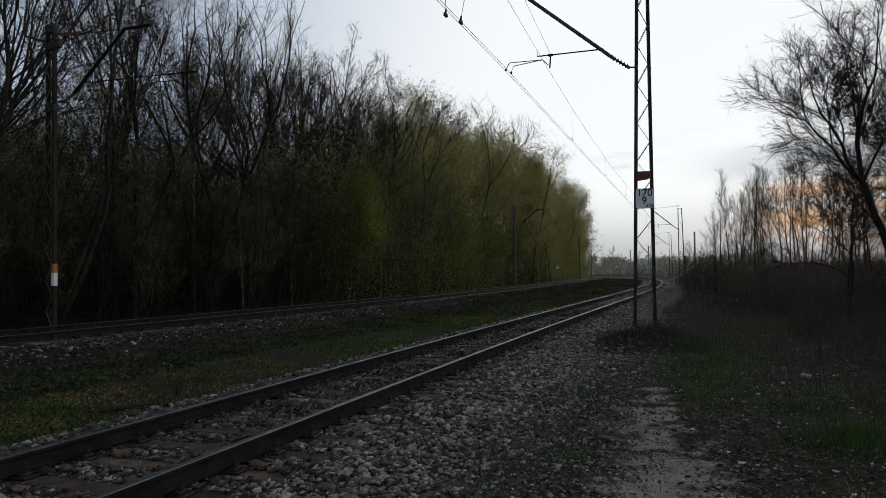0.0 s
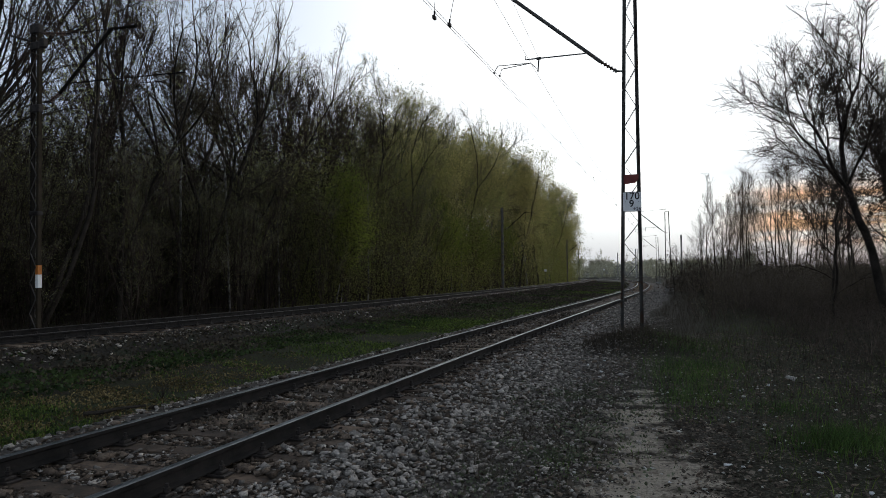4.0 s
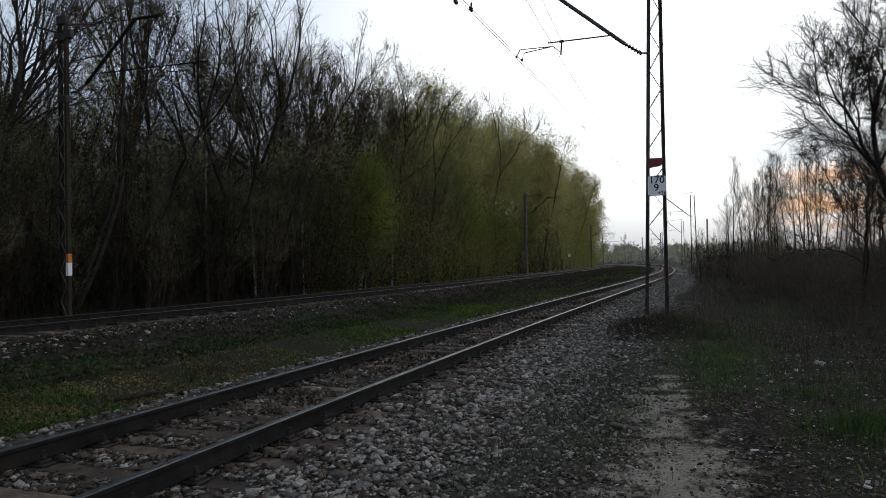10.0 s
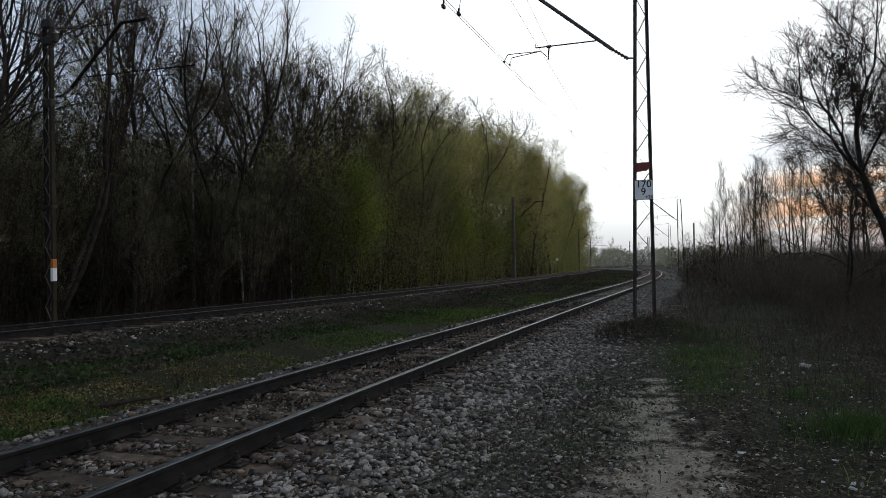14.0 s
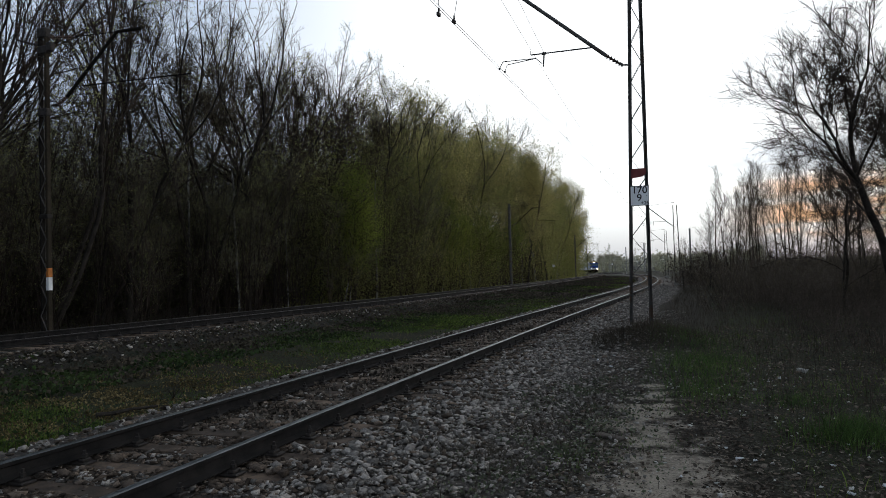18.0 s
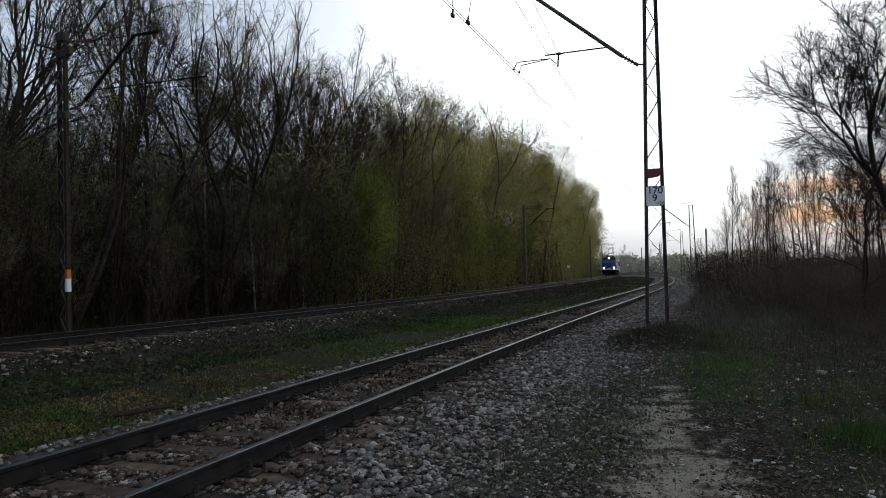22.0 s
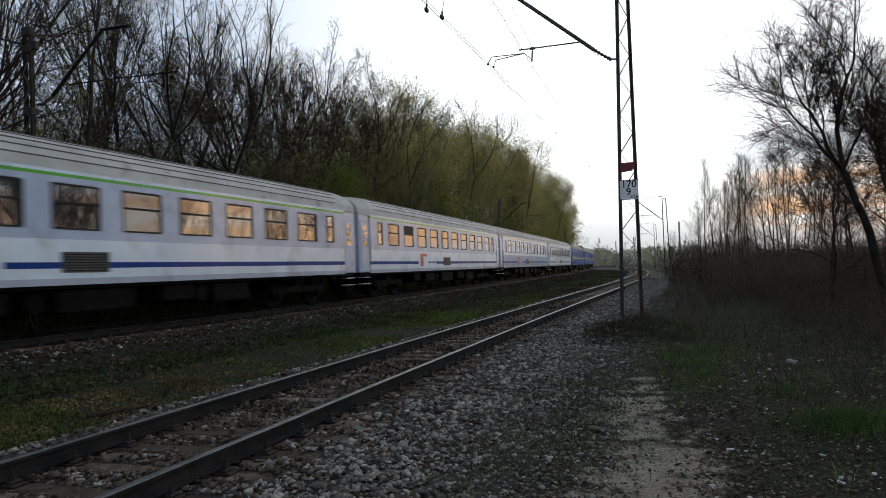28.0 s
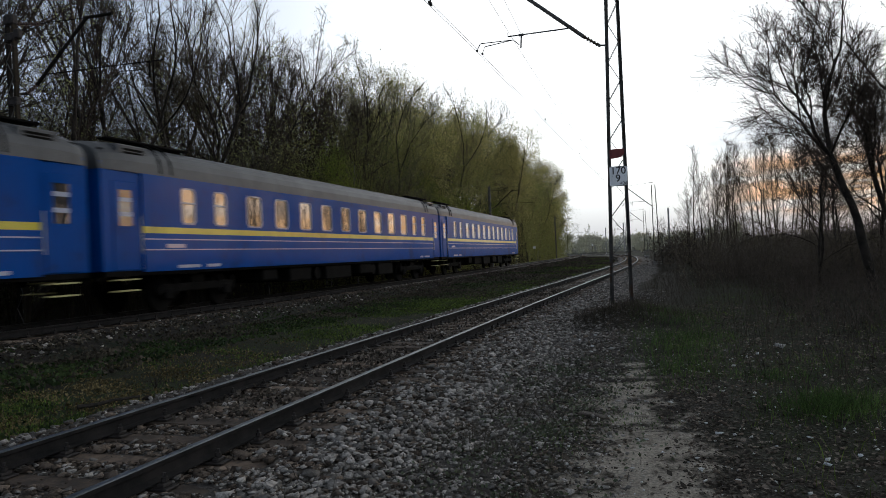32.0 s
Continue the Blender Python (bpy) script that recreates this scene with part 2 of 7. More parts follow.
SIGN_BLACK = material("black_sign_paint", (0.012, 0.012, 0.013), (0.025, 0.025, 0.026), 5, 50, 0.6, bump=0)
SIGN_RED = material("faded_dark_red_paint", (0.14, 0.03, 0.028), (0.22, 0.05, 0.045), 6, 50, 0.7, bump=0.1)
ORANGE = material("orange_paint", (0.42, 0.13, 0.02), (0.58, 0.2, 0.035), 6, 50, 0.6, bump=0.1)
LITTER = material("litter_plastic", (0.62, 0.64, 0.66), (0.8, 0.82, 0.84), 10, 80, 0.5, bump=0.3)
LITTER_LEAF = material("dead_leaf_litter", (0.032, 0.027, 0.021), (0.21, 0.178, 0.145), 2, 20, 0.95, bump=0, per_piece=0.6, spec=0.1)
WOOD = material("grey_dead_wood", (0.06, 0.05, 0.042), (0.16, 0.135, 0.11), 6, 60, 0.95, bump=0.5)


def ground_material():
    """Soil with grass, dead leaves, gravel and a trodden path; the mesh says how much of each."""
    m = bpy.data.materials.new("railside_ground")
    m.use_nodes = True
    n = Nodes(m.node_tree)
    shader = m.node_tree.nodes["Principled BSDF"]
    where = n.add("ShaderNodeNewGeometry").outputs["Position"]
    big, mid, fine = n.noise(where, 0.35, 4), n.noise(where, 2.6, 5, 0.65), n.noise(where, 38.0, 4, 0.65)
    soil = n.mix(n.span(fine, 0.35, 0.65), rgb(0.009, 0.0072, 0.005), rgb(0.045, 0.035, 0.025))
    grass = n.mix(n.span(fine, 0.35, 0.68), rgb(0.011, 0.018, 0.006), rgb(0.046, 0.064, 0.02))

    def share(name):
        a = n.add("ShaderNodeAttribute")
        a.attribute_name = name
        return a.outputs["Fac"]

    green = n.math("MULTIPLY", share("green"), n.span(n.math("ADD", mid, n.math("MULTIPLY", big, 0.8)), 0.72, 0.98))
    colour = n.mix(green, soil, grass)
    pebble = n.add("ShaderNodeTexVoronoi")
    pebble.inputs["Scale"].default_value = 26.0
    n.put(pebble.inputs["Vector"], where)
    grit = n.mix(n.span(pebble.outputs["Distance"], 0.1, 0.5, 1.0, 0.0), rgb(0.06, 0.052, 0.045), rgb(0.28, 0.265, 0.25))
    grit = n.mix(n.span(pebble.outputs["Color"], 0.2, 0.9), n.mix(0.5, grit, soil), grit)
    colour = n.mix(n.math("MULTIPLY", share("gravel"), n.span(mid, 0.36, 0.58)), colour, grit)
    sand = n.mix(n.span(n.math("ADD", n.math("MULTIPLY", fine, 0.5), n.math("MULTIPLY", mid, 0.5)), 0.36, 0.64), rgb(0.2, 0.172, 0.14), rgb(0.5, 0.445, 0.365))
    path = n.span(n.math("ADD", share("path"), n.math("MULTIPLY", n.math("SUBTRACT", mid, 0.5), 1.7)), 0.35, 0.65)
    colour = n.mix(path, colour, sand)
    n.put(shader.inputs["Base Color"], colour)
    shader.inputs["Roughness"].default_value = 0.95
    shader.inputs["Specular IOR Level"].default_value = 0.2
    relief = n.add("ShaderNodeBump")
    relief.inputs["Strength"].default_value = 0.7
    relief.inputs["Distance"].default_value = 0.04
    n.put(relief.inputs["Height"], n.math("ADD", fine, n.math("MULTIPLY", pebble.outputs["Distance"], -0.8)))
    n.put(shader.inputs["Normal"], relief.outputs[0])
    return m


GROUND = ground_material()

# ---- mesh tools ----
class Shape:
    """Collects the faces of one mesh."""

    def __init__(self):
        self.v, self.f, self.m = [], [], []

    def face(self, *points, mat=0):
        k = len(self.v)
        self.v += [tuple(p) for p in points]
        self.f.append(tuple(range(k, k + len(points))))
        self.m.append(mat)

    def box(self, x0, x1, y0, y1, z0, z1, mat=0, bevel=0.0, at=None):
        """A box with chamfered edges, turned by the matrix at."""
        b = min(bevel, 0.49 * min(x1 - x0, y1 - y0, z1 - z0))
        if b <= 0:
            pts = [(x, y, z) for x in (x0, x1) for y in (y0, y1) for z in (z0, z1)]
            faces = [(0, 1, 3, 2), (4, 6, 7, 5), (0, 4, 5, 1), (2, 3, 7, 6), (0, 2, 6, 4), (1, 5, 7, 3)]
        else:
            pts, faces, ids = [], [], {}
            for i, x in enumerate((x0, x1)):
                for j, y in enumerate((y0, y1)):
                    for l, z in enumerate((z0, z1)):
                        sx, sy, sz = (b, -b)[i], (b, -b)[j], (b, -b)[l]
                        for axis, p in enumerate(((x, y + sy, z + sz), (x + sx, y, z + sz), (x + sx, y + sy, z))):
                            ids[i, j, l, axis] = len(pts)
                            pts.append(p)
            for s in (0, 1):
                for axis in range(3):
                    ring = []
                    for u, w in ((0, 0), (0, 1), (1, 1), (1, 0)):
                        key = [u, w]
                        key.insert(axis, s)
                        ring.append(ids[(*key, axis)])
                    faces.append(tuple(ring))
            for u in (0, 1):
                for w in (0, 1):
                    for axis in range(3):
                        a, c = [x for x in range(3) if x != axis]
                        ring = []
                        for s, side in ((0, a), (1, a), (1, c), (0, c)):
                            key = [u, w]
                            key.insert(axis, s)
                            ring.append(ids[(*key, side)])
                        faces.append(tuple(ring))
            for i in (0, 1):
                for j in (0, 1):
                    for l in (0, 1):
                        faces.append((ids[i, j, l, 0], ids[i, j, l, 1], ids[i, j, l, 2]))
        if at is not None:
            pts = [tuple(at @ Vector(p)) for p in pts]
        k = len(self.v)
        self.v += pts
        self.f += [tuple(a + k for a in f) for f in faces]
        self.m += [mat] * len(faces)

    def tube(self, points, radius, sides=6, mat=0, caps=True, taper=None):
        """A round bar along a line of points; taper gives the radius at the far end."""
        pts = [Vector(p) for p in points]
        k = len(self.v)
        count = len(pts)
        for i, p in enumerate(pts):
            way = (pts[min(i + 1, count - 1)] - pts[max(i - 1, 0)]).normalized()
            side = way.cross(Vector((0, 0, 1)) if abs(way.z) < 0.9 else Vector((1, 0, 0))).normalized()
            up = side.cross(way)
            r = radius if taper is None else radius + (taper - radius) * i / max(count - 1, 1)
            for j in range(sides):
                a = 2 * math.pi * j / sides
                self.v.append(tuple(p + side * math.cos(a) * r + up * math.sin(a) * r))
        for i in range(count - 1):
            for j in range(sides):
                a, b = k + i * sides + j, k + i * sides + (j + 1) % sides
                self.f.append((a, b, b + sides, a + sides))
                self.m.append(mat)
        if caps:
            self.f.append(tuple(range(k + sides - 1, k - 1, -1)))
            self.f.append(tuple(range(k + (count - 1) * sides, k + count * sides)))
            self.m += [mat, mat]

    def bar(self, a, b, wide, thick, mat=0):
        """A flat bar from a to b."""
        a, b = Vector(a), Vector(b)
        way = (b - a)
        m = Matrix.Translation(a) @ way.to_track_quat("Y", "Z").to_matrix().to_4x4()
        self.box(-wide / 2, wide / 2, 0, way.length, -thick / 2, thick / 2, mat, at=m)

    def sweep(self, profile, stations, mat=0, mats=None, closed=True):
        """A profile of (aside, height) carried along stations of (x, y, z, heading)."""
        k, n = len(self.v), len(profile)
        for x, y, z, th in stations:
            c, s = math.cos(th), math.sin(th)
            self.v += [(x + u * c, y - u * s, z + w) for u, w in profile]
        for i in range(len(stations) - 1):
            for j in range(n if closed else n - 1):
                a, b = k + i * n + j, k + i * n + (j + 1) % n
                self.f.append((a, b, b + n, a + n))
                self.m.append(mats[j] if mats else mat)
        if closed:
            self.f.append(tuple(range(k, k + n)))
            self.f.append(tuple(range(k + len(stations) * n - 1, k + (len(stations) - 1) * n - 1, -1)))
            self.m += [mat, mat]

    def mesh(self, name, *materials, smooth=False):
        data = bpy.data.meshes.new(name)
        data.from_pydata(self.v, [], self.f)
        for m in materials:
            data.materials.append(m)
        if len(materials) > 1:
            data.polygons.foreach_set("material_index", self.m)
        if smooth:
            data.polygons.foreach_set("use_smooth", [True] * len(data.polygons))
        data.validate()
        data.update()
        return data

    def thing(self, name, *materials, smooth=False):
        return new(name, self.mesh(name, *materials, smooth=smooth))


def part(name, shape, mats, parent, label="", at=None, smooth=False):
    """Links a shape, or a mesh that is there already, as one part of a thing."""
    mats = mats if isinstance(mats, (tuple, list)) else (mats,)
    data = shape.mesh(name, *mats, smooth=smooth) if isinstance(shape, Shape) else shape
    ob = new(name, data)
    ob.parent = parent
    if at is not None:
        ob.matrix_basis = at
    return tagged(ob, label)


def holder(name, at=None, label="", category="", group="", kind=""):
    ob = new(name)
    ob.empty_display_size = 0.2
    if at is not None:
        ob.matrix_basis = at
    return tagged(ob, label, category, group, kind)


def bulk(name, verts, faces, material_, smooth=False):
    """A mesh out of numpy arrays, all faces of one size."""
    verts, faces = np.asarray(verts, dtype=np.float32), np.asarray(faces, dtype=np.int32)
    data = bpy.data.meshes.new(name)
    data.vertices.add(len(verts))
    data.vertices.foreach_set("co", verts.ravel())
    size = faces.shape[1]
    data.loops.add(faces.size)
    data.loops.foreach_set("vertex_index", faces.ravel())
    data.polygons.add(len(faces))
    data.polygons.foreach_set("loop_start", np.arange(0, faces.size, size, dtype=np.int32))
    data.update(calc_edges=True)
    data.materials.append(material_)
    if smooth:
        data.polygons.foreach_set("use_smooth", [True] * len(faces))
    return data


# ---- the plan: two lines of rail that curve away to the left ----
class Line:
    """A rail line: s metres along it from beside the camera, u metres to its right."""

    def __init__(self, x0, heading, knots, bends, rail_z):
        self.s = np.arange(-160.0, 1001.0, 1.0)
        bend = np.interp(self.s, knots, bends)
        turn = np.concatenate([[0], np.cumsum((bend[1:] + bend[:-1]) / 2)])
        zero = 160
        self.th = heading + turn - turn[zero]
        dx, dy = np.sin(self.th), np.cos(self.th)
        x = np.concatenate([[0], np.cumsum((dx[1:] + dx[:-1]) / 2)])
        y = np.concatenate([[0], np.cumsum((dy[1:] + dy[:-1]) / 2)])
        self.x, self.y, self.z = x0 + x - x[zero], y - y[zero], rail_z

    def at(self, s, u=0.0, z=0.0):
        x, y, th = (float(np.interp(s, self.s, a)) for a in (self.x, self.y, self.th))
        return Vector((x + u * math.cos(th), y - u * math.sin(th), z))

    def many(self, s, u):
        x, y, th = (np.interp(s, self.s, a) for a in (self.x, self.y, self.th))
        return x + u * np.cos(th), y - u * np.sin(th)

    def heading(self, s):
        return float(np.interp(s, self.s, self.th))

    def place(self, s, u=0.0, z=0.0):
        """A pose on the line whose own y runs along it."""
        return Matrix.Translation(self.at(s, u, z)) @ Matrix.Rotation(-self.heading(s), 4, "Z")

    def stations(self, s0, s1, step, u=0.0, z=0.0):
        return [(*self.at(s, u, z), self.heading(s)) for s in np.arange(s0, s1 + 0.01, step)]

    def offsets(self, x, y):
        """s and u of many points."""
        x, y = np.asarray(x, float), np.asarray(y, float)
        s_out, u_out = np.empty(len(x)), np.empty(len(x))
        for k in range(0, len(x), 4000):
            a, b = x[k:k + 4000, None], y[k:k + 4000, None]
            i = np.argmin((a - self.x) ** 2 + (b - self.y) ** 2, axis=1)
            c, sn = np.cos(self.th[i]), np.sin(self.th[i])
            ddx, ddy = a[:, 0] - self.x[i], b[:, 0] - self.y[i]
            s_out[k:k + 4000] = self.s[i] + ddx * sn + ddy * c
            u_out[k:k + 4000] = ddx * c - ddy * sn
        return s_out, u_out


NEAR = Line(-4.583, 0.3284, [-160, -60, 20, 60, 120, 200, 1000], [0.0015, 0.0015, 0.00095, -0.00131, -0.0011, -0.00092, -0.00092], 0.0)
MAIN = Line(-14.858, 0.3884, [-160, 0, 60, 120, 180, 250, 420, 1000], [-0.0022, -0.0022, -0.00044, -0.00043, -0.00084, -0.00111, -0.00117, -0.00117], 0.286)

# ---- ground ----
def lumps(x, y, size, seed=0.0):
    """Smooth unevenness between -1 and 1, for arrays."""
    a = np.sin(x / size * 1.7 + seed) * np.cos(y / size * 1.3 + seed * 2.1)
    b = np.sin((x * 0.6 + y * 0.8) / size * 2.9 + seed * 1.7) * 0.5
    c = np.cos((x * 0.8 - y * 0.6) / size * 5.1 + seed * 0.7) * 0.3
    return (a + b + c) / 1.8


def path_middle(s):
    """Distance of the trodden path from the near line."""
    return np.interp(s, [-40, 0, 7, 8, 9.5, 11, 13, 18, 25, 49, 80, 200], [4.0, 4.0, 4.08, 4.1, 3.88, 3.9, 3.72, 4.1, 4.65, 5.65, 6.0, 6.0])


def ground_height(x, y):
    s1, u1 = NEAR.offsets(x, y)
    s2, u2 = MAIN.offsets(x, y)
    z = np.full(len(x), -0.30)
    z += 0.03 * lumps(x, y, 1.1) + 0.07 * lumps(x, y, 5.0, 1.0)
    z += np.interp(u1, [-60, -8, -3, 0, 2.6, 3.2, 5, 9, 14, 60], [0, 0.0, -0.05, -0.12, -0.1, 0, 0, 0.05, 0.25, 0.4])
    z += np.interp(u2, [-80, -8, -3.2, 0, 3, 6, 40], [0.1, 0.1, 0.1, 0.06, 0.12, 0, 0])
    # low mound round the mast's footing
    mast = NEAR.at(18.5, 3.25)
    z += 0.34 * np.exp(-(((x - mast.x) ** 2 + (y - mast.y + 0.5) ** 2) / 1.6))
    return z


def build_ground():
    def axis(low, high, middle, fine, grow):
        out, step = [middle], fine
        while out[-1] < high:
            step *= grow if out[-1] > middle + 9 else 1.0
            out.append(out[-1] + step)
        back, step = [middle], fine
        while back[-1] > low:
            step *= grow if back[-1] < middle - 9 else 1.0
            back.append(back[-1] - step)
        return np.array(back[:0:-1] + out)

    xs, ys = axis(-4000, 4000, 1.0, 0.26, 1.08), axis(-4000, 4000, 9.0, 0.26, 1.08)
    gx, gy = np.meshgrid(xs, ys)
    x, y = gx.ravel(), gy.ravel()
    far = np.hypot(x, y - 9)
    z = ground_height(np.clip(x, -400, 400), np.clip(y, -300, 500))
    z = np.where(far > 600, -0.3, z)
    nx, ny = len(xs), len(ys)
    i = np.arange(nx * ny).reshape(ny, nx)
    faces = np.stack([i[:-1, :-1], i[:-1, 1:], i[1:, 1:], i[1:, :-1]], axis=-1).reshape(-1, 4)
    data = bulk("ground", np.stack([x, y, z], 1), faces, GROUND, smooth=True)
    s1, u1 = NEAR.offsets(x, y)
    s2, u2 = MAIN.offsets(x, y)
    wide = np.interp(s1, [0, 7, 10, 14, 20], [1.1, 0.75, 0.58, 0.62, 0.5])
    path = np.exp(-((u1 - path_middle(s1)) / wide) ** 2) * np.interp(s1, [-30, 0, 9.5, 11.8, 14, 24], [1, 1, 0.85, 0.5, 0.2, 0.1]) * (0.82 + 0.3 * lumps(x, y, 0.55, 4.0))
    gravel = np.clip(1.2 - np.abs(u1 - 3.2) / 3.0, 0, 1) * np.interp(s1, [0, 14, 24], [1, 0.8, 0.15])
    green = np.where(u1 < 0, np.interp(u2, [2.0, 3.2, 5.5, 7.0], [0.1, 0.45, 1.0, 0.9]) * (0.8 + 0.45 * lumps(x, y, 2.2, 2.0)), np.interp(u1, [4.2, 5.5, 8, 12], [0.2, 0.75, 0.6, 0.3]))
    green = np.where(u2 < -2.5, 0.15, green)
    for name, values in (("path", path), ("gravel", gravel), ("green", np.clip(green, 0, 1))):
        data.attributes.new(name, "FLOAT", "POINT").data.foreach_set("value", values.astype(np.float32))
    tagged(new("ground", data), "uneven railside ground of dark soil, thin grass and a trodden sandy path", "ground", kind="structure")


build_ground()


# ---- ballast beds ----
def build_bed(line, label, seed, right_slope, mat):
    rng = np.random.default_rng(seed)
    across = np.array([-3.0, -2.5, -1.95, -1.6, -1.2, -0.75, 0.0, 0.75, 1.2, 1.6, 2.0, 2.5, 3.0, 3.5])
    height = np.array([-0.55, -0.42, -0.25, -0.17, -0.18, -0.2, -0.195, -0.2, -0.18, -0.165, *right_slope])
    s = np.concatenate([np.arange(-60, 30, 0.3), np.arange(30, 90, 1.0), np.arange(90, 431, 4.0)])
    ss, uu = np.meshgrid(s, across, indexing="ij")
    x, y = line.many(ss.ravel(), uu.ravel())
    z = np.tile(line.z + height, len(s))
    z = z + 0.007 * rng.standard_normal(len(z)) * (np.abs(uu.ravel()) > 0.9) + 0.012 * lumps(x, y, 0.9, seed)
    i = np.arange(len(x)).reshape(len(s), len(across))
    faces = np.stack([i[:-1, :-1], i[:-1, 1:], i[1:, 1:], i[1:, :-1]], axis=-1).reshape(-1, 4)
    ob = new("ballast_bed", bulk("ballast_bed", np.stack([x, y, z], 1), faces, mat, smooth=True))
    return tagged(ob, label, "ballast", kind="structure")


build_bed(NEAR, "grey-brown crushed stone ballast bed under the near rails", 3, (-0.2, -0.3, -0.36, -0.5), BALLAST)
build_bed(MAIN, "dark dirty ballast bed under the main line", 4, (-0.3, -0.6, -0.8, -1.0), DIRTY_BALLAST)


# ---- rails, sleepers and fastenings ----
RAIL = [(-0.0625, -0.149), (0.0625, -0.149), (0.0625, -0.138), (0.012, -0.118), (0.008, -0.05), (0.033, -0.038),
        (0.035, -0.008), (0.026, -0.001), (-0.026, -0.001), (-0.035, -0.008), (-0.033, -0.038), (-0.008, -0.05),
        (-0.012, -0.118), (-0.0625, -0.138)]
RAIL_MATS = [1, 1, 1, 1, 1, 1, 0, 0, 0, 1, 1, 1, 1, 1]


def build_line(line, label, first, last, far_label):
    track = holder("railway_track", label=label, category="railway track", kind="structure")
    for u in (-0.7525, 0.7525):
        shape = Shape()
        stations = line.stations(-60, 40, 2.0, u, line.z) + line.stations(44, 430, 6.0, u, line.z)
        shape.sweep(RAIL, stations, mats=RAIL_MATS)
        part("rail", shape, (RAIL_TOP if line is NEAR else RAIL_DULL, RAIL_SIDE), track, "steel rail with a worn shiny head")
    log = Shape()
    log.box(-1.3, 1.3, -0.125, 0.125, -0.16, 0.0, bevel=0.015)
    log = log.mesh("sleeper", SLEEPER)
    chair = Shape()
    chair.box(-0.17, 0.17, -0.07, 0.07, 0.0, 0.018, bevel=0.004)
    for u in (-0.1, 0.1):
        chair.box(u - 0.03, u + 0.03, -0.05, 0.05, 0.018, 0.045, bevel=0.006)
        chair.tube([(u, 0, 0.04), (u, 0, 0.115)], 0.014, 6)
        chair.tube([(u, 0, 0.055), (u, 0, 0.085)], 0.026, 6)
    chair = chair.mesh("rail_fastening", IRON)
    rng = random.Random(5)
    rest = Shape()
    s = -60.0
    while s < 200:
        m = line.place(s, rng.uniform(-0.03, 0.03), line.z - 0.176 + rng.uniform(-0.014, 0.008)) @ Matrix.Rotation(rng.uniform(-0.02, 0.02), 4, "Z")
        if first <= s <= last:
            sleeper = part("sleeper", log, None, track, at=m)
            for u in (-0.7525, 0.7525):
                part("rail_fastening", chair, None, sleeper, at=Matrix.Translation((u, 0, 0.006)))
        else:
            rest.box(-1.3, 1.3, -0.125, 0.125, -0.16, 0.0, at=m)
        s += 0.62
    tagged(part("sleeper_row", rest, SLEEPER, track, far_label), kind="stuff")


build_line(NEAR, "single railway track on weathered wooden sleepers", 2.5, 46.0, "distant row of wooden sleepers")
build_line(MAIN, "main line railway track on a low ballast bed", 16.0, 44.0, "distant row of dark sleepers")


# ---- overhead line: masts, brackets and wires ----
def lattice_mast(at, tall, base, top, label, group="overhead line masts", lacing=0.46):
    """Two channel legs that lean together, laced on both faces; its own x runs across the line."""
    mast = holder("lattice_mast", at, label, "catenary mast", group)

    def half(z):
        return (base + (top - base) * z / tall) / 2

    for side in (-1, 1):
        leg = Shape()
        bottom, upper = Vector((side * half(0), 0, -0.3)), Vector((side * half(tall), 0, tall))
        for y in (-0.038, 0.038):
            leg.bar(bottom + Vector((-side * 0.02, y, 0)), upper + Vector((-side * 0.02, y, 0)), 0.045, 0.008)
        turn = (upper - bottom).to_track_quat("Y", "Z").to_matrix().to_4x4()
        leg.box(-0.006, 0.006, 0, (upper - bottom).length, -0.042, 0.042, at=Matrix.Translation(bottom) @ turn @ Matrix.Rotation(math.pi / 2, 4, "Y") @ Matrix.Rotation(math.pi / 2, 4, "Y"))
        leg.bar(bottom, upper, 0.012, 0.082)
        part("leg", leg, MAST_STEEL, mast, "steel channel leg with flaking paint")
    for y in (-0.047, 0.047):
        z, left = 0.25, True
        while z + lacing < tall - 0.1:
            bar = Shape()
            ends = (-half(z) + 0.02, half(z + lacing) - 0.02) if left else (half(z) - 0.02, -half(z + lacing) + 0.02)
            bar.bar((ends[0], y, z), (ends[1], y, z + lacing), 0.034, 0.008)
            part("lacing_bar", bar, MAST_STEEL, mast)
            z, left = z + lacing, not left
    cap = Shape()
    cap.box(-half(tall) - 0.02, half(tall) + 0.02, -0.07, 0.07, tall - 0.01, tall + 0.02, bevel=0.004)
    part("cap", cap, MAST_STEEL, mast)
    foot = Shape()
    foot.box(-base / 2 - 0.16, base / 2 + 0.16, -0.26, 0.26, -0.5, 0.02, bevel=0.03)
    part("footing", foot, CONCRETE, mast, "mossy concrete footing")
    return mast


def insulator(shape, a, b, count=4, radius=0.055):
    a, b = Vector(a), Vector(b)
    shape.tube([a, b], radius * 0.42, 8)
    for k in range(count):
        p = a.lerp(b, (k + 0.5) / count)
        d = (b - a).normalized() * 0.014
        shape.tube([p - d, p, p + d], radius * 0.55, 10, taper=radius)


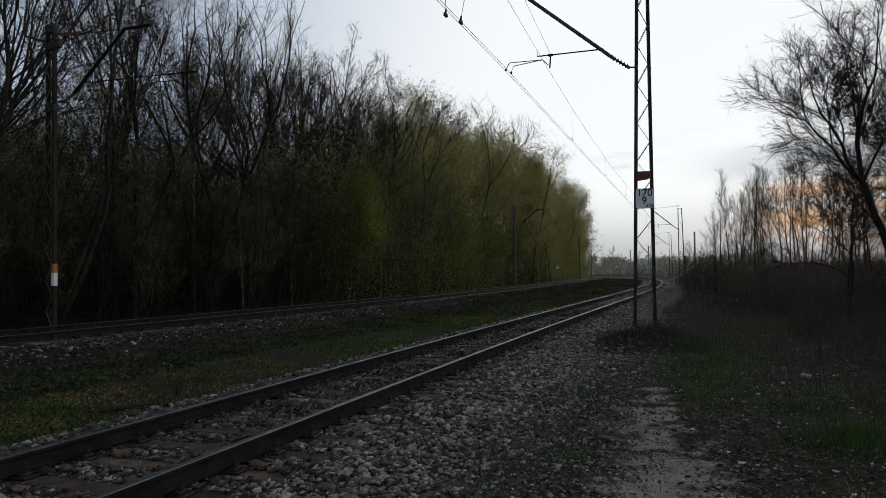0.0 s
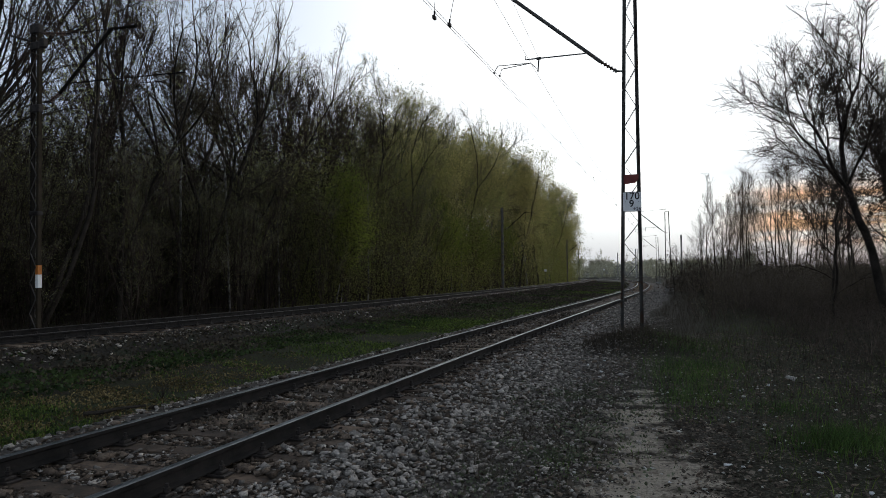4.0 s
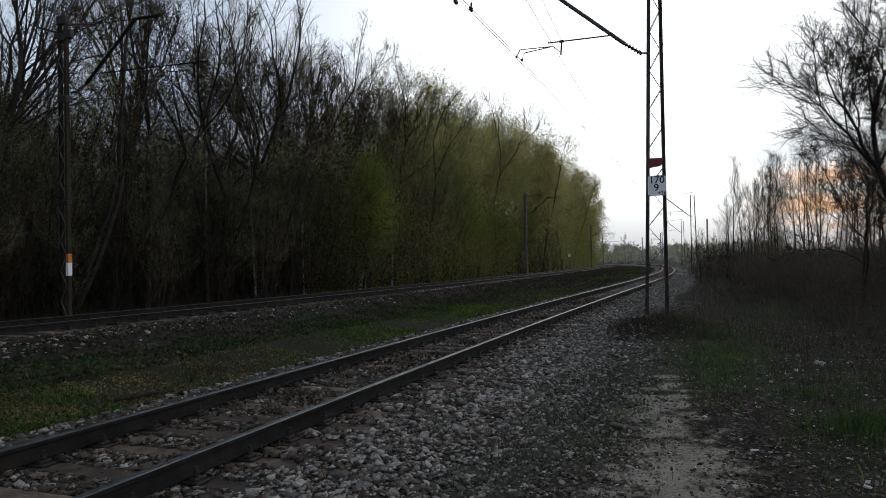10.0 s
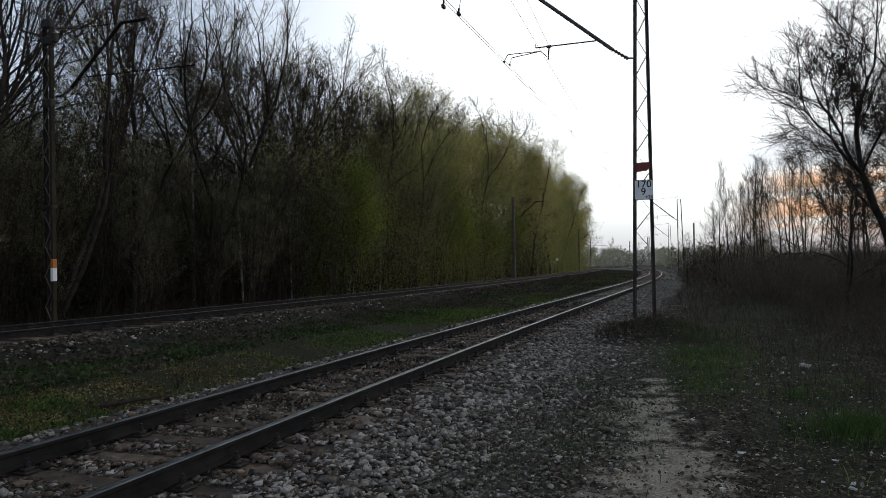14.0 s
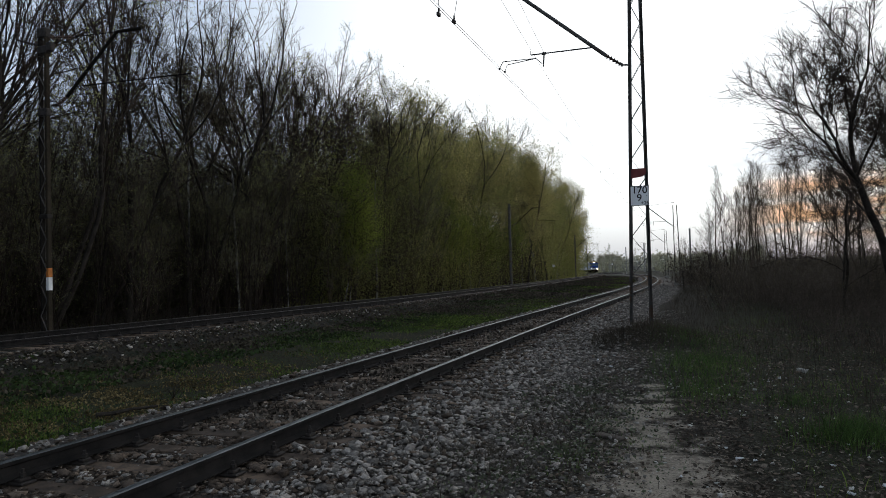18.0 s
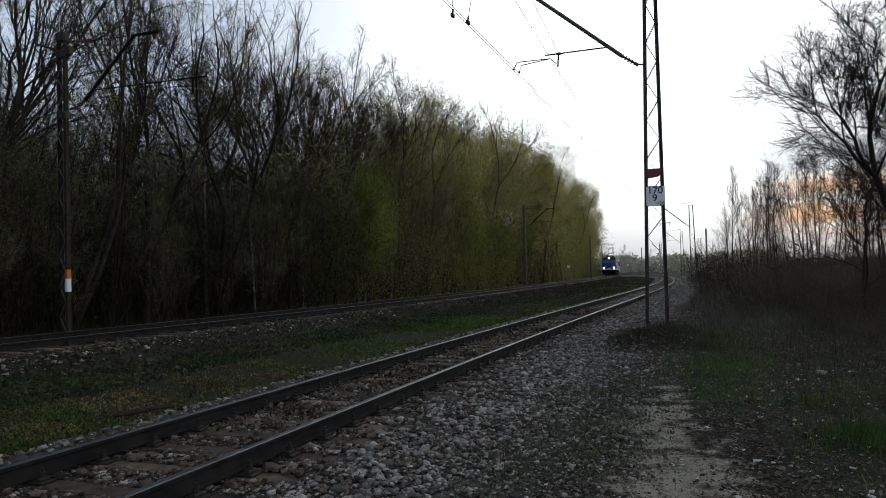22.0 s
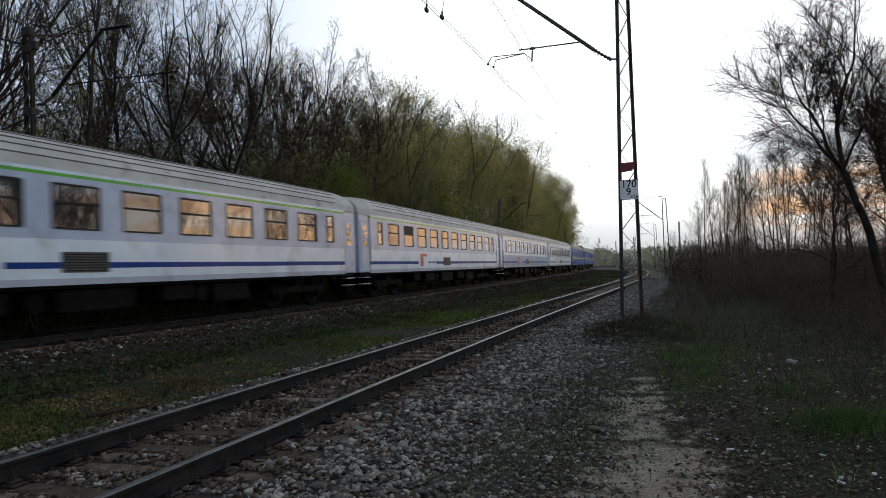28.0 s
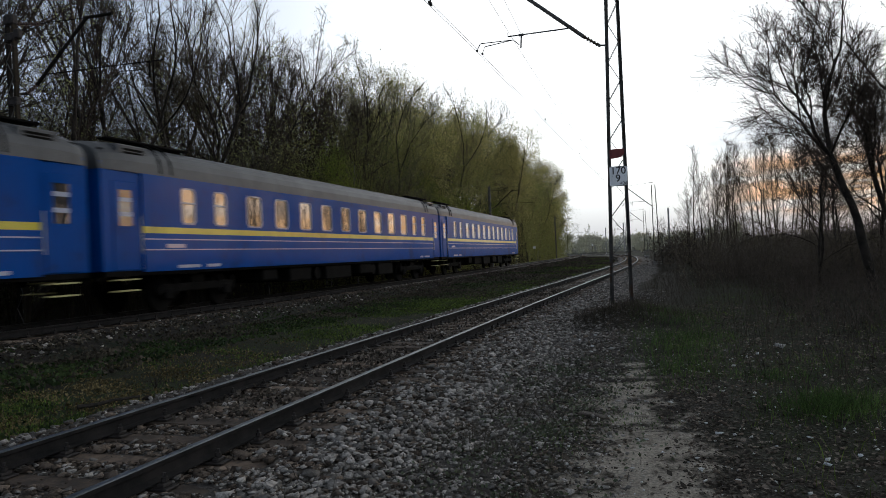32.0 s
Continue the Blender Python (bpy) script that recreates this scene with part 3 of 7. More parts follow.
def mast_bracket(line, s, points, label, steel=None, group="overhead line brackets"):
    """The bracket that carries the wires, in the plane across the line. points: places as (u, z)."""
    steel = steel or MAST_STEEL
    thing = holder("wire_bracket", line.place(s), label, "cantilever bracket", group)

    def at(key):
        return Vector((points[key][0], 0, points[key][1]))

    mount = Shape()
    mount.bar(at("mount"), at("eye"), 0.05, 0.03)
    mount.tube([at("eye") + Vector((0, -0.05, 0)), at("eye") + Vector((0, 0.05, 0))], 0.035, 8)
    part("mount", mount, steel, thing)
    body = Shape()
    insulator(body, at("eye"), at("strut"), 5, 0.06)
    part("insulator", body, PORCELAIN, thing, "brown ribbed porcelain insulator")
    strut = Shape()
    strut.tube([at("strut"), at("crown")] + ([at("tip")] if "tip" in points else []), 0.045, 10)
    part("strut", strut, steel, thing, "inclined steel tube")
    if "tie" in points:
        tie = Shape()
        tie.tube([at("tie_end"), at("crown")], 0.012, 6)
        part("tie_rod", tie, steel, thing)
        tie = Shape()
        insulator(tie, at("tie"), at("tie_end"), 4, 0.06)
        part("insulator", tie, PORCELAIN, thing, "brown ribbed porcelain insulator")
    tube = Shape()
    tube.tube([at("reg_a"), at("reg_b")], 0.017, 8)
    tube.tube([at("reg_b"), at("reg_b") + Vector((0, 0, 0.1))], 0.008, 6)
    part("registration_tube", tube, steel, thing)
    hanger = Shape()
    hanger.bar(at("drop_a"), at("drop_b"), 0.035, 0.03)
    hanger.box(-0.06, 0.05, -0.03, 0.03, -0.03, 0.02, at=Matrix.Translation(at("drop_a")))
    part("drop_bracket", hanger, steel, thing)
    for k in ("1", "2"):
        if "knee" + k in points:
            arm = Shape()
            arm.tube([at("root"), at("bow"), at("knee" + k) + Vector((0.03, 0, 0.01)), at("knee" + k), at("end" + k)], 0.011, 6)
            arm.box(-0.02, 0.02, -0.03, 0.03, -0.03, 0.01, at=Matrix.Translation(at("end" + k)))
            part("steady_arm", arm, steel, thing)
    if "sling" in points:
        sling = Shape()
        sling.tube([at("crown"), at("drop_a")], 0.004, 5)
        part("sling_wire", sling, WIRE, thing)
    return thing


NEAR_BRACKET = dict(mount=(3.16, 6.24), eye=(3.0, 6.26), strut=(2.65, 6.52), crown=(0.45, 8.4), tie=(3.16, 8.6), tie_end=(2.7, 8.58),
                    reg_a=(2.29, 6.77), reg_b=(0.8, 6.78), drop_a=(1.14, 6.78), drop_b=(1.11, 6.45), root=(1.08, 6.53), bow=(0.93, 6.68),
                    knee1=(0.08, 6.69), end1=(-0.01, 6.54), knee2=(0.19, 6.60), end2=(0.13, 6.45), sling=(0, 0))
MAIN_BRACKET = dict(mount=(-3.04, 6.3), eye=(-2.85, 6.3), strut=(-2.5, 6.5), crown=(-0.73, 8.05), tip=(0.09, 8.03), tie=(-3.1, 8.22), tie_end=(-2.31, 8.12),
                    reg_a=(-2.22, 6.74), reg_b=(1.64, 6.64), drop_a=(1.2, 6.64), drop_b=(1.2, 6.24), root=(1.2, 6.28), bow=(0.93, 6.47),
                    knee1=(0.22, 6.50), end1=(0.14, 6.42))


def lettering(name, words, size, at, parent, mat):
    curve = bpy.data.curves.new(name, "FONT")
    curve.body, curve.size, curve.extrude, curve.offset = words, size, 0.001, size * 0.012
    curve.align_x, curve.align_y = "CENTER", "CENTER"
    made = bpy.data.objects.new(name, curve)
    scene.collection.objects.link(made)
    data = bpy.data.meshes.new_from_object(made.evaluated_get(bpy.context.evaluated_depsgraph_get()))
    bpy.data.objects.remove(made)
    data.materials.clear()
    data.materials.append(mat)
    return part(name, data, None, parent, at=at)


def build_near_mast():
    lean = Matrix.Rotation(radians(0.75), 4, "Y")
    lattice_mast(NEAR.place(18.78, 3.245, 0.05) @ lean, 9.6, 0.46, 0.2, "tall grey laced steel mast with rust at its foot")
    mast_bracket(NEAR, 18.78, NEAR_BRACKET, "inclined tube bracket holding two contact wires with bent steady arms")
    board = holder("kilometre_board", NEAR.place(18.78, 3.31, 3.095) @ Matrix.Translation((0, -0.085, 0)) @ Matrix.Rotation(radians(0.6), 4, "Y"),
                   "white enamel kilometre board with black numbers on the mast", "sign")
    plate = Shape()
    plate.box(-0.213, 0.213, -0.004, 0.004, -0.235, 0.235, bevel=0.003)
    part("plate", plate, SIGN_WHITE, board)
    rim = Shape()
    for a, b, c, d in ((-0.213, 0.213, 0.222, 0.235), (-0.213, 0.213, -0.235, -0.222), (-0.213, -0.203, -0.222, 0.222), (0.203, 0.213, -0.222, 0.222)):
        rim.box(a, b, -0.007, -0.0045, c, d)
    part("rim", rim, SIGN_BLACK, board)
    stand = Matrix.Rotation(math.pi / 2, 4, "X")
    lettering("number", "170", 0.235, Matrix.Translation((0.0, -0.006, 0.125)) @ stand, board, SIGN_BLACK)
    lettering("number", "9", 0.235, Matrix.Translation((-0.01, -0.006, -0.055)) @ stand, board, SIGN_BLACK)
    lettering("number", "+26", 0.115, Matrix.Translation((0.115, -0.006, -0.175)) @ stand, board, SIGN_BLACK)
    for x in (-0.15, 0.15):
        bolt = Shape()
        bolt.tube([(x, -0.006, 0.0), (x, 0.02, 0.0)], 0.008, 6)
        part("bolt", bolt, IRON, board)
    flag = Shape()
    front = [(-0.17, 0.11), (0.17, 0.11), (0.17, -0.01), (0.09, -0.09), (-0.17, -0.12)]
    flag.face(*[(x, -0.078, z) for x, z in front])
    flag.face(*[(x, -0.071, z) for x, z in reversed(front)])
    for (a, b), (c, d) in zip(front, front[1:] + front[:1]):
        flag.face((a, -0.078, b), (a, -0.071, b), (c, -0.071, d), (c, -0.078, d))
    ob = flag.thing("marker_plate", SIGN_RED)
    ob.matrix_basis = NEAR.place(18.78, 3.30, 3.63)
    tagged(ob, "faded dark red notched steel plate on the mast", "sign")


build_near_mast()
for s_, u_, tall_ in ((75, 2.85, 7.6), (133, 3.2, 8.0), (193, 3.6, 8.0)):
    lattice_mast(NEAR.place(s_, u_, 0.0) @ Matrix.Rotation(radians(-0.5), 4, "Y"), tall_, 0.55, 0.34, "distant narrow laced steel mast beside the track", lacing=0.8)
    far_points = {k: (a + u_ - 3.25, b - (0.75 if s_ == 75 else 0.3)) for k, (a, b) in NEAR_BRACKET.items()}
    mast_bracket(NEAR, s_, far_points, "distant bracket over the near track")


def build_left_mast():
    """Heavy steel mast with a laced inner face, a capped head and an orange and white band."""
    at = MAIN.place(19.72, -3.29, -0.12) @ Matrix.Rotation(radians(-0.45), 4, "Y")
    mast = holder("catenary_mast", at, "heavy dark steel mast with laced side and orange and white band", "catenary mast", "overhead line masts")
    tall, wide = 8.6, 0.30
    # light on the right leg is put into its paler brown
    for x, w, m in ((-0.115, 0.06, DARK_STEEL), (0.115, 0.085, LIT_SIDE_STEEL)):
        leg = Shape()
        leg.box(x - w / 2, x + w / 2, -0.06, 0.06, -0.3, tall, bevel=0.01)
        part("leg", leg, m, mast)
    for y in (-0.066, 0.066):
        for k in range(18):
            bar = Shape()
            a, b = (-0.12, 0.1) if k % 2 else (0.1, -0.12)
            bar.bar((a, y, 0.2 + 0.42 * k), (b, y, 0.62 + 0.42 * k), 0.035, 0.008)
            part("lacing_bar", bar, MAST_STEEL, mast)
    for z in (3.3, 6.15, 7.9):
        band = Shape()
        band.box(-0.16, 0.18, -0.09, 0.09, z, z + (0.22 if z > 4 else 0.12), bevel=0.02)
        part("collar", band, IRON, mast)
    cap = Shape()
    cap.box(-0.17, 0.18, -0.1, 0.1, tall - 0.25, tall + 0.03, bevel=0.03)
    part("cap", cap, IRON, mast)
    horn = Shape()
    horn.tube([(-0.1, 0, 8.15), (-0.7, 0, 8.35), (-0.98, 0, 8.45), (-1.0, 0, 8.85)], 0.035, 8)
    part("horn", horn, IRON, mast)
    pin = Shape()
    insulator(pin, (-1.0, 0, 8.5), (-1.0, 0, 8.95), 4, 0.07)
    part("insulator", pin, PORCELAIN, mast)
    box = Shape()
    box.box(0.16, 0.34, -0.08, 0.08, 7.95, 8.2, bevel=0.02)
    part("bracket_box", box, IRON, mast)
    for z0, z1, m, word in ((1.68, 1.93, ORANGE, "orange painted band"), (1.32, 1.68, SIGN_WHITE, "white painted band")):
        paint = Shape()
        paint.box(0.07, 0.162, -0.066, 0.064, z0, z1)
        part("band", paint, m, mast, word)
    mast_bracket(MAIN, 19.72, MAIN_BRACKET, "dark bracket with long registration tube over the main line", DARK_STEEL)


build_left_mast()


def simple_post(name, place, tall, wide, mat, label, category):
    shape = Shape()
    shape.box(-wide / 2, wide / 2, -wide / 2, wide / 2, -0.3, tall, bevel=wide * 0.15)
    ob = shape.thing(name, mat)
    ob.matrix_basis = place
    return tagged(ob, label, category)


for s_, u_, tall_ in ((78, -3.2, 8.6), (150, -3.3, 8.6), (214, -3.3, 9.0)):
    place_ = MAIN.place(s_, u_, 0.0)
    simple_post("line_mast", place_, tall_, 0.26, MAST_STEEL, "distant dark steel mast beside the main line", "catenary mast")
    mast_bracket(MAIN, s_, MAIN_BRACKET, "distant dark bracket over the main line", DARK_STEEL)
for s_, u_, tall_, wide_ in ((150, 8.9, 9.2, 0.32), (330, 24, 13.0, 0.5), (262, 12.5, 9.0, 0.35), (255, 4.0, 9.0, 0.3), (300, -6, 9.0, 0.35)):
    simple_post("concrete_pole", NEAR.place(s_, u_, 0.0), tall_, wide_, CONCRETE, "pale square concrete pole far along the line", "pole")


def small_sign(place, tall, size, label):
    thing = holder("trackside_sign", place, label, "sign")
    post = Shape()
    post.tube([(0, 0, -0.3), (0, 0, tall)], 0.04, 6)
    part("post", post, IRON, thing)
    plate = Shape()
    plate.box(-size / 2, size / 2, -0.06, -0.045, tall - size, tall, bevel=0.004)
    part("plate", plate, SIGN_WHITE, thing)


small_sign(MAIN.place(118, -4.0, -0.1), 2.5, 0.42, "small white square board on a post before the wood")
small_sign(NEAR.place(235, -2.6, -0.1), 3.4, 0.5, "small pale board on a post between the tracks")


def wire(label, points, radius, category="overhead wire"):
    shape = Shape()
    shape.tube(points, radius, 5)
    return tagged(shape.thing("overhead_wire", WIRE), label, category, "overhead wires")


def build_wires():
    for line, masts, ends in ((NEAR, [-42, 18.78, 75, 133, 193, 255], ((-0.01, 6.51), (0.13, 6.42))), (MAIN, [-40, 19.72, 78, 150, 214, 280], ((0.14, 6.39),))):
        def drop(s):
            return 0.0 if line is MAIN else float(np.interp(s, [18.78, 75, 133], [0, 0.7, 0.3]))
        for u, z in ends:
            pts = []
            for k, s in enumerate(np.arange(masts[0], masts[-1] + 0.1, 4.0)):
                # the wire swings from side to side of the line between masts
                swing = float(np.interp(s, masts, [u + (0.0 if j == 1 else (0.25 if j % 2 else -0.25)) for j in range(len(masts))]))
                pts.append(line.at(s, swing, z - drop(s)))
            wire("thin grooved contact wire over the track", pts, 0.0052)
        carrier, droppers = [], []
        for a, b in zip(masts, masts[1:]):
            for k in range(12):
                s = a + (b - a) * k / 12
                t = k / 12
                z = 8.35 - 4 * 1.15 * t * (1 - t) - drop(s)
                carrier.append(line.at(s, 0.05, z))
                if k in (2, 4, 6, 8, 10):
                    droppers.append((line.at(s, 0.05, z), line.at(s, 0.05, ends[0][1] - drop(s))))
        wire("sagging carrier wire above the contact wire", carrier, 0.0052)
        for a, b in droppers:
            shape = Shape()
            shape.tube([a, b], 0.003, 4)
            for p in (b,):
                shape.box(-0.018, 0.018, -0.03, 0.03, -0.02, 0.03, at=Matrix.Translation(p))
            tagged(shape.thing("dropper_wire", WIRE), "thin dropper wire with clamps between carrier and contact wire", "overhead wire", "overhead wires")

    for s, u, lean_ in ((14.55, -0.12, -0.12), (15.05, 0.03, 0.45)):
        clamp = holder("feeder_clamp", NEAR.place(s, u, 6.5), "dark wire clamp with a hanging feeder wire", "wire clamp", "overhead wires")
        jaw = Shape()
        jaw.box(-0.03, 0.03, -0.06, 0.06, -0.04, 0.04, bevel=0.012)
        jaw.tube([(0, 0, 0.03), (0.01, 0, 0.12)], 0.02, 8)
        part("jaw", jaw, IRON, clamp)
        loop = Shape()
        loop.tube([(0.01 + lean_ * k / 8 * (0.6 + 0.4 * k / 8), 0, 0.1 + 0.19 * k) for k in range(9)], 0.006, 5)
        part("feeder_wire", loop, WIRE, clamp)


build_wires()


# ---- trees and shrubs ----
def tubes_mesh(name, p0, p1, r0, r1, mat, sides=3):
    """Many tapered sticks as one mesh."""
    p0, p1 = np.asarray(p0), np.asarray(p1)
    way = p1 - p0
    way = way / (np.linalg.norm(way, axis=1, keepdims=True) + 1e-9)
    ref = np.where(np.abs(way[:, 2:3]) < 0.9, [[0, 0, 1.0]], [[1.0, 0, 0]])
    a = np.cross(way, ref)
    a /= np.linalg.norm(a, axis=1, keepdims=True) + 1e-9
    b = np.cross(a, way)
    ang = 2 * np.pi * np.arange(sides) / sides
    ring = a[:, None, :] * np.cos(ang)[None, :, None] + b[:, None, :] * np.sin(ang)[None, :, None]
    v0 = p0[:, None, :] + ring * np.asarray(r0)[:, None, None]
    v1 = p1[:, None, :] + ring * np.asarray(r1)[:, None, None]
    verts = np.concatenate([v0, v1], 1).reshape(-1, 3)
    k = np.arange(len(p0))[:, None] * 2 * sides
    j = np.arange(sides)
    faces = np.stack([k + j, k + (j + 1) % sides, k + (j + 1) % sides + sides, k + j + sides], -1).reshape(-1, 4)
    return bulk(name, verts, faces, mat, smooth=sides > 4)


def spikes_mesh(name, p0, p1, r0, mat):
    """Many pointed twigs as one mesh, each with three sides."""
    p0, p1 = np.asarray(p0), np.asarray(p1)
    way = p1 - p0
    way = way / (np.linalg.norm(way, axis=1, keepdims=True) + 1e-9)
    a = np.cross(way, np.where(np.abs(way[:, 2:3]) < 0.9, [[0, 0, 1.0]], [[1.0, 0, 0]]))
    a /= np.linalg.norm(a, axis=1, keepdims=True) + 1e-9
    b = np.cross(a, way)
    ang = 2 * np.pi * np.arange(3) / 3
    ring = a[:, None, :] * np.cos(ang)[None, :, None] + b[:, None, :] * np.sin(ang)[None, :, None]
    verts = np.concatenate([p0[:, None, :] + ring * np.broadcast_to(np.asarray(r0), (len(p0),))[:, None, None], p1[:, None, :]], 1).reshape(-1, 3)
    k = np.arange(len(p0))[:, None, None] * 4
    return bulk(name, verts, (k + np.array([[[0, 1, 3], [1, 2, 3], [2, 0, 3]]])).reshape(-1, 3), mat)


def leaves_mesh(name, points, size, mat, rng, long=1.4):
    """Small leaves or clumps, each a bent pair of triangles."""
    n = len(points)
    a = rng.normal(size=(n, 3))
    a /= np.linalg.norm(a, axis=1, keepdims=True)
    b = np.cross(a, rng.normal(size=(n, 3)))
    b /= np.linalg.norm(b, axis=1, keepdims=True)
    c = np.cross(a, b)
    s = size * rng.uniform(0.6, 1.4, (n, 1))
    p = np.asarray(points)
    v = np.stack([p - a * s * long / 2, p + b * s * 0.5 + c * s * 0.15, p + a * s * long / 2, p - b * s * 0.5 + c * s * 0.15], 1).reshape(-1, 3)
    k = np.arange(n)[:, None] * 4
    return bulk(name, v, np.concatenate([k + [[0, 1, 2]], k + [[0, 2, 3]]], 1).reshape(-1, 3), mat)


def grow(seed, tall, first=0.25, limbs=18, kids=9, twigs=6, reach=0.30, rise=0.55, droop=0.0, stems=1, girth=0.0095, wiggle=0.07, lean=0.0, twig=0.0065, bow=0.14, limb_girth=0.4, crest=0.45, narrow=0.4):
    """The sticks of a tree: thick and thin ones with their ends and radii, and the places of its leaves."""
    rng = np.random.default_rng(seed)
    thick, thin, ends, buds = [], [], [], []

    def run(p, d, length, r, level, pieces, lift, bent):
        pts, ways = [p], []
        for k in range(pieces):
            d = d + rng.normal(0, bent, 3) + np.array([0, 0, lift])
            d = d / np.linalg.norm(d)
            q = p + d * length / pieces
            ra, rb = r * (1 - 0.86 * k / pieces), r * (1 - 0.86 * (k + 1) / pieces)
            (thick if level < 2 else thin if level < 3 else ends).append((*p, *q, ra, rb))
            p = q
            pts.append(p)
            ways.append(d)
        return pts, ways

    def aside(d, angle):
        n = rng.normal(size=3)
        n -= d * (n @ d)
        n /= np.linalg.norm(n) + 1e-9
        return d * math.cos(angle) + n * math.sin(angle)

    for stem in range(stems):
        d0 = np.array([rng.normal(0, 0.04) + lean, rng.normal(0, 0.04), 1.0])
        if stems > 1:
            d0 += np.array([rng.normal(0, 0.2), rng.normal(0, 0.2), 0])
        high = tall * rng.uniform(0.9, 1.0)
        start = np.array([rng.normal(0, 0.12) * (stems > 1), rng.normal(0, 0.12) * (stems > 1), -0.15])
        trunk, ways = run(start, d0 / np.linalg.norm(d0), high, tall * girth / math.sqrt(stems), 0, 10, 0.03, wiggle)
        for k in range(limbs):
            t = first + (0.97 - first) * (k + rng.uniform(0, 0.9)) / limbs
            i = min(int(t * 10), 9)
            p = trunk[i] + (trunk[i + 1] - trunk[i]) * (t * 10 - i)
            d = aside(ways[i], rng.uniform(0.55, 1.1) * (1.25 - 0.5 * t))
            length = tall * reach * (1.15 - 0.8 * abs(t - crest)) * rng.uniform(0.7, 1.2) * (1.0 - narrow * t)
            limb, lw = run(p, d, length, max(tall * girth * limb_girth * (1.1 - 0.8 * t), 0.014), 1, 6, rise * 0.2, bow)
            for j in range(kids):
                u = 0.15 + 0.85 * (j + rng.uniform(0, 1)) / kids
                m = min(int(u * 6), 5)
                p2 = limb[m] + (limb[m + 1] - limb[m]) * (u * 6 - m)
                d2 = aside(lw[m], rng.uniform(0.4, 0.95))
                l2 = max(length * rng.uniform(0.25, 0.5) * (1.1 - 0.5 * u), 0.5)
                br, bw = run(p2, d2, l2, twig * 1.7, 2, 2, rise * 0.25 - droop, bow)
                for w in range(twigs):
                    x = 0.1 + 0.9 * (w + rng.uniform(0, 1)) / twigs
                    m2 = min(int(x * 2), 1)
                    p3 = br[m2] + (br[m2 + 1] - br[m2]) * (x * 2 - m2)
                    d3 = aside(bw[m2], rng.uniform(0.35, 0.9))
                    tw, _ = run(p3, d3, max(l2 * rng.uniform(0.3, 0.6), 0.3), twig, 3, 1, rise * 0.3 - droop * 2.4, bow)
                    buds += [tw[1], tw[0] * 0.35 + tw[1] * 0.65, tw[0] * 0.65 + tw[1] * 0.35]
    return np.array(thick), np.array(thin), np.array(ends), np.array(buds), rng


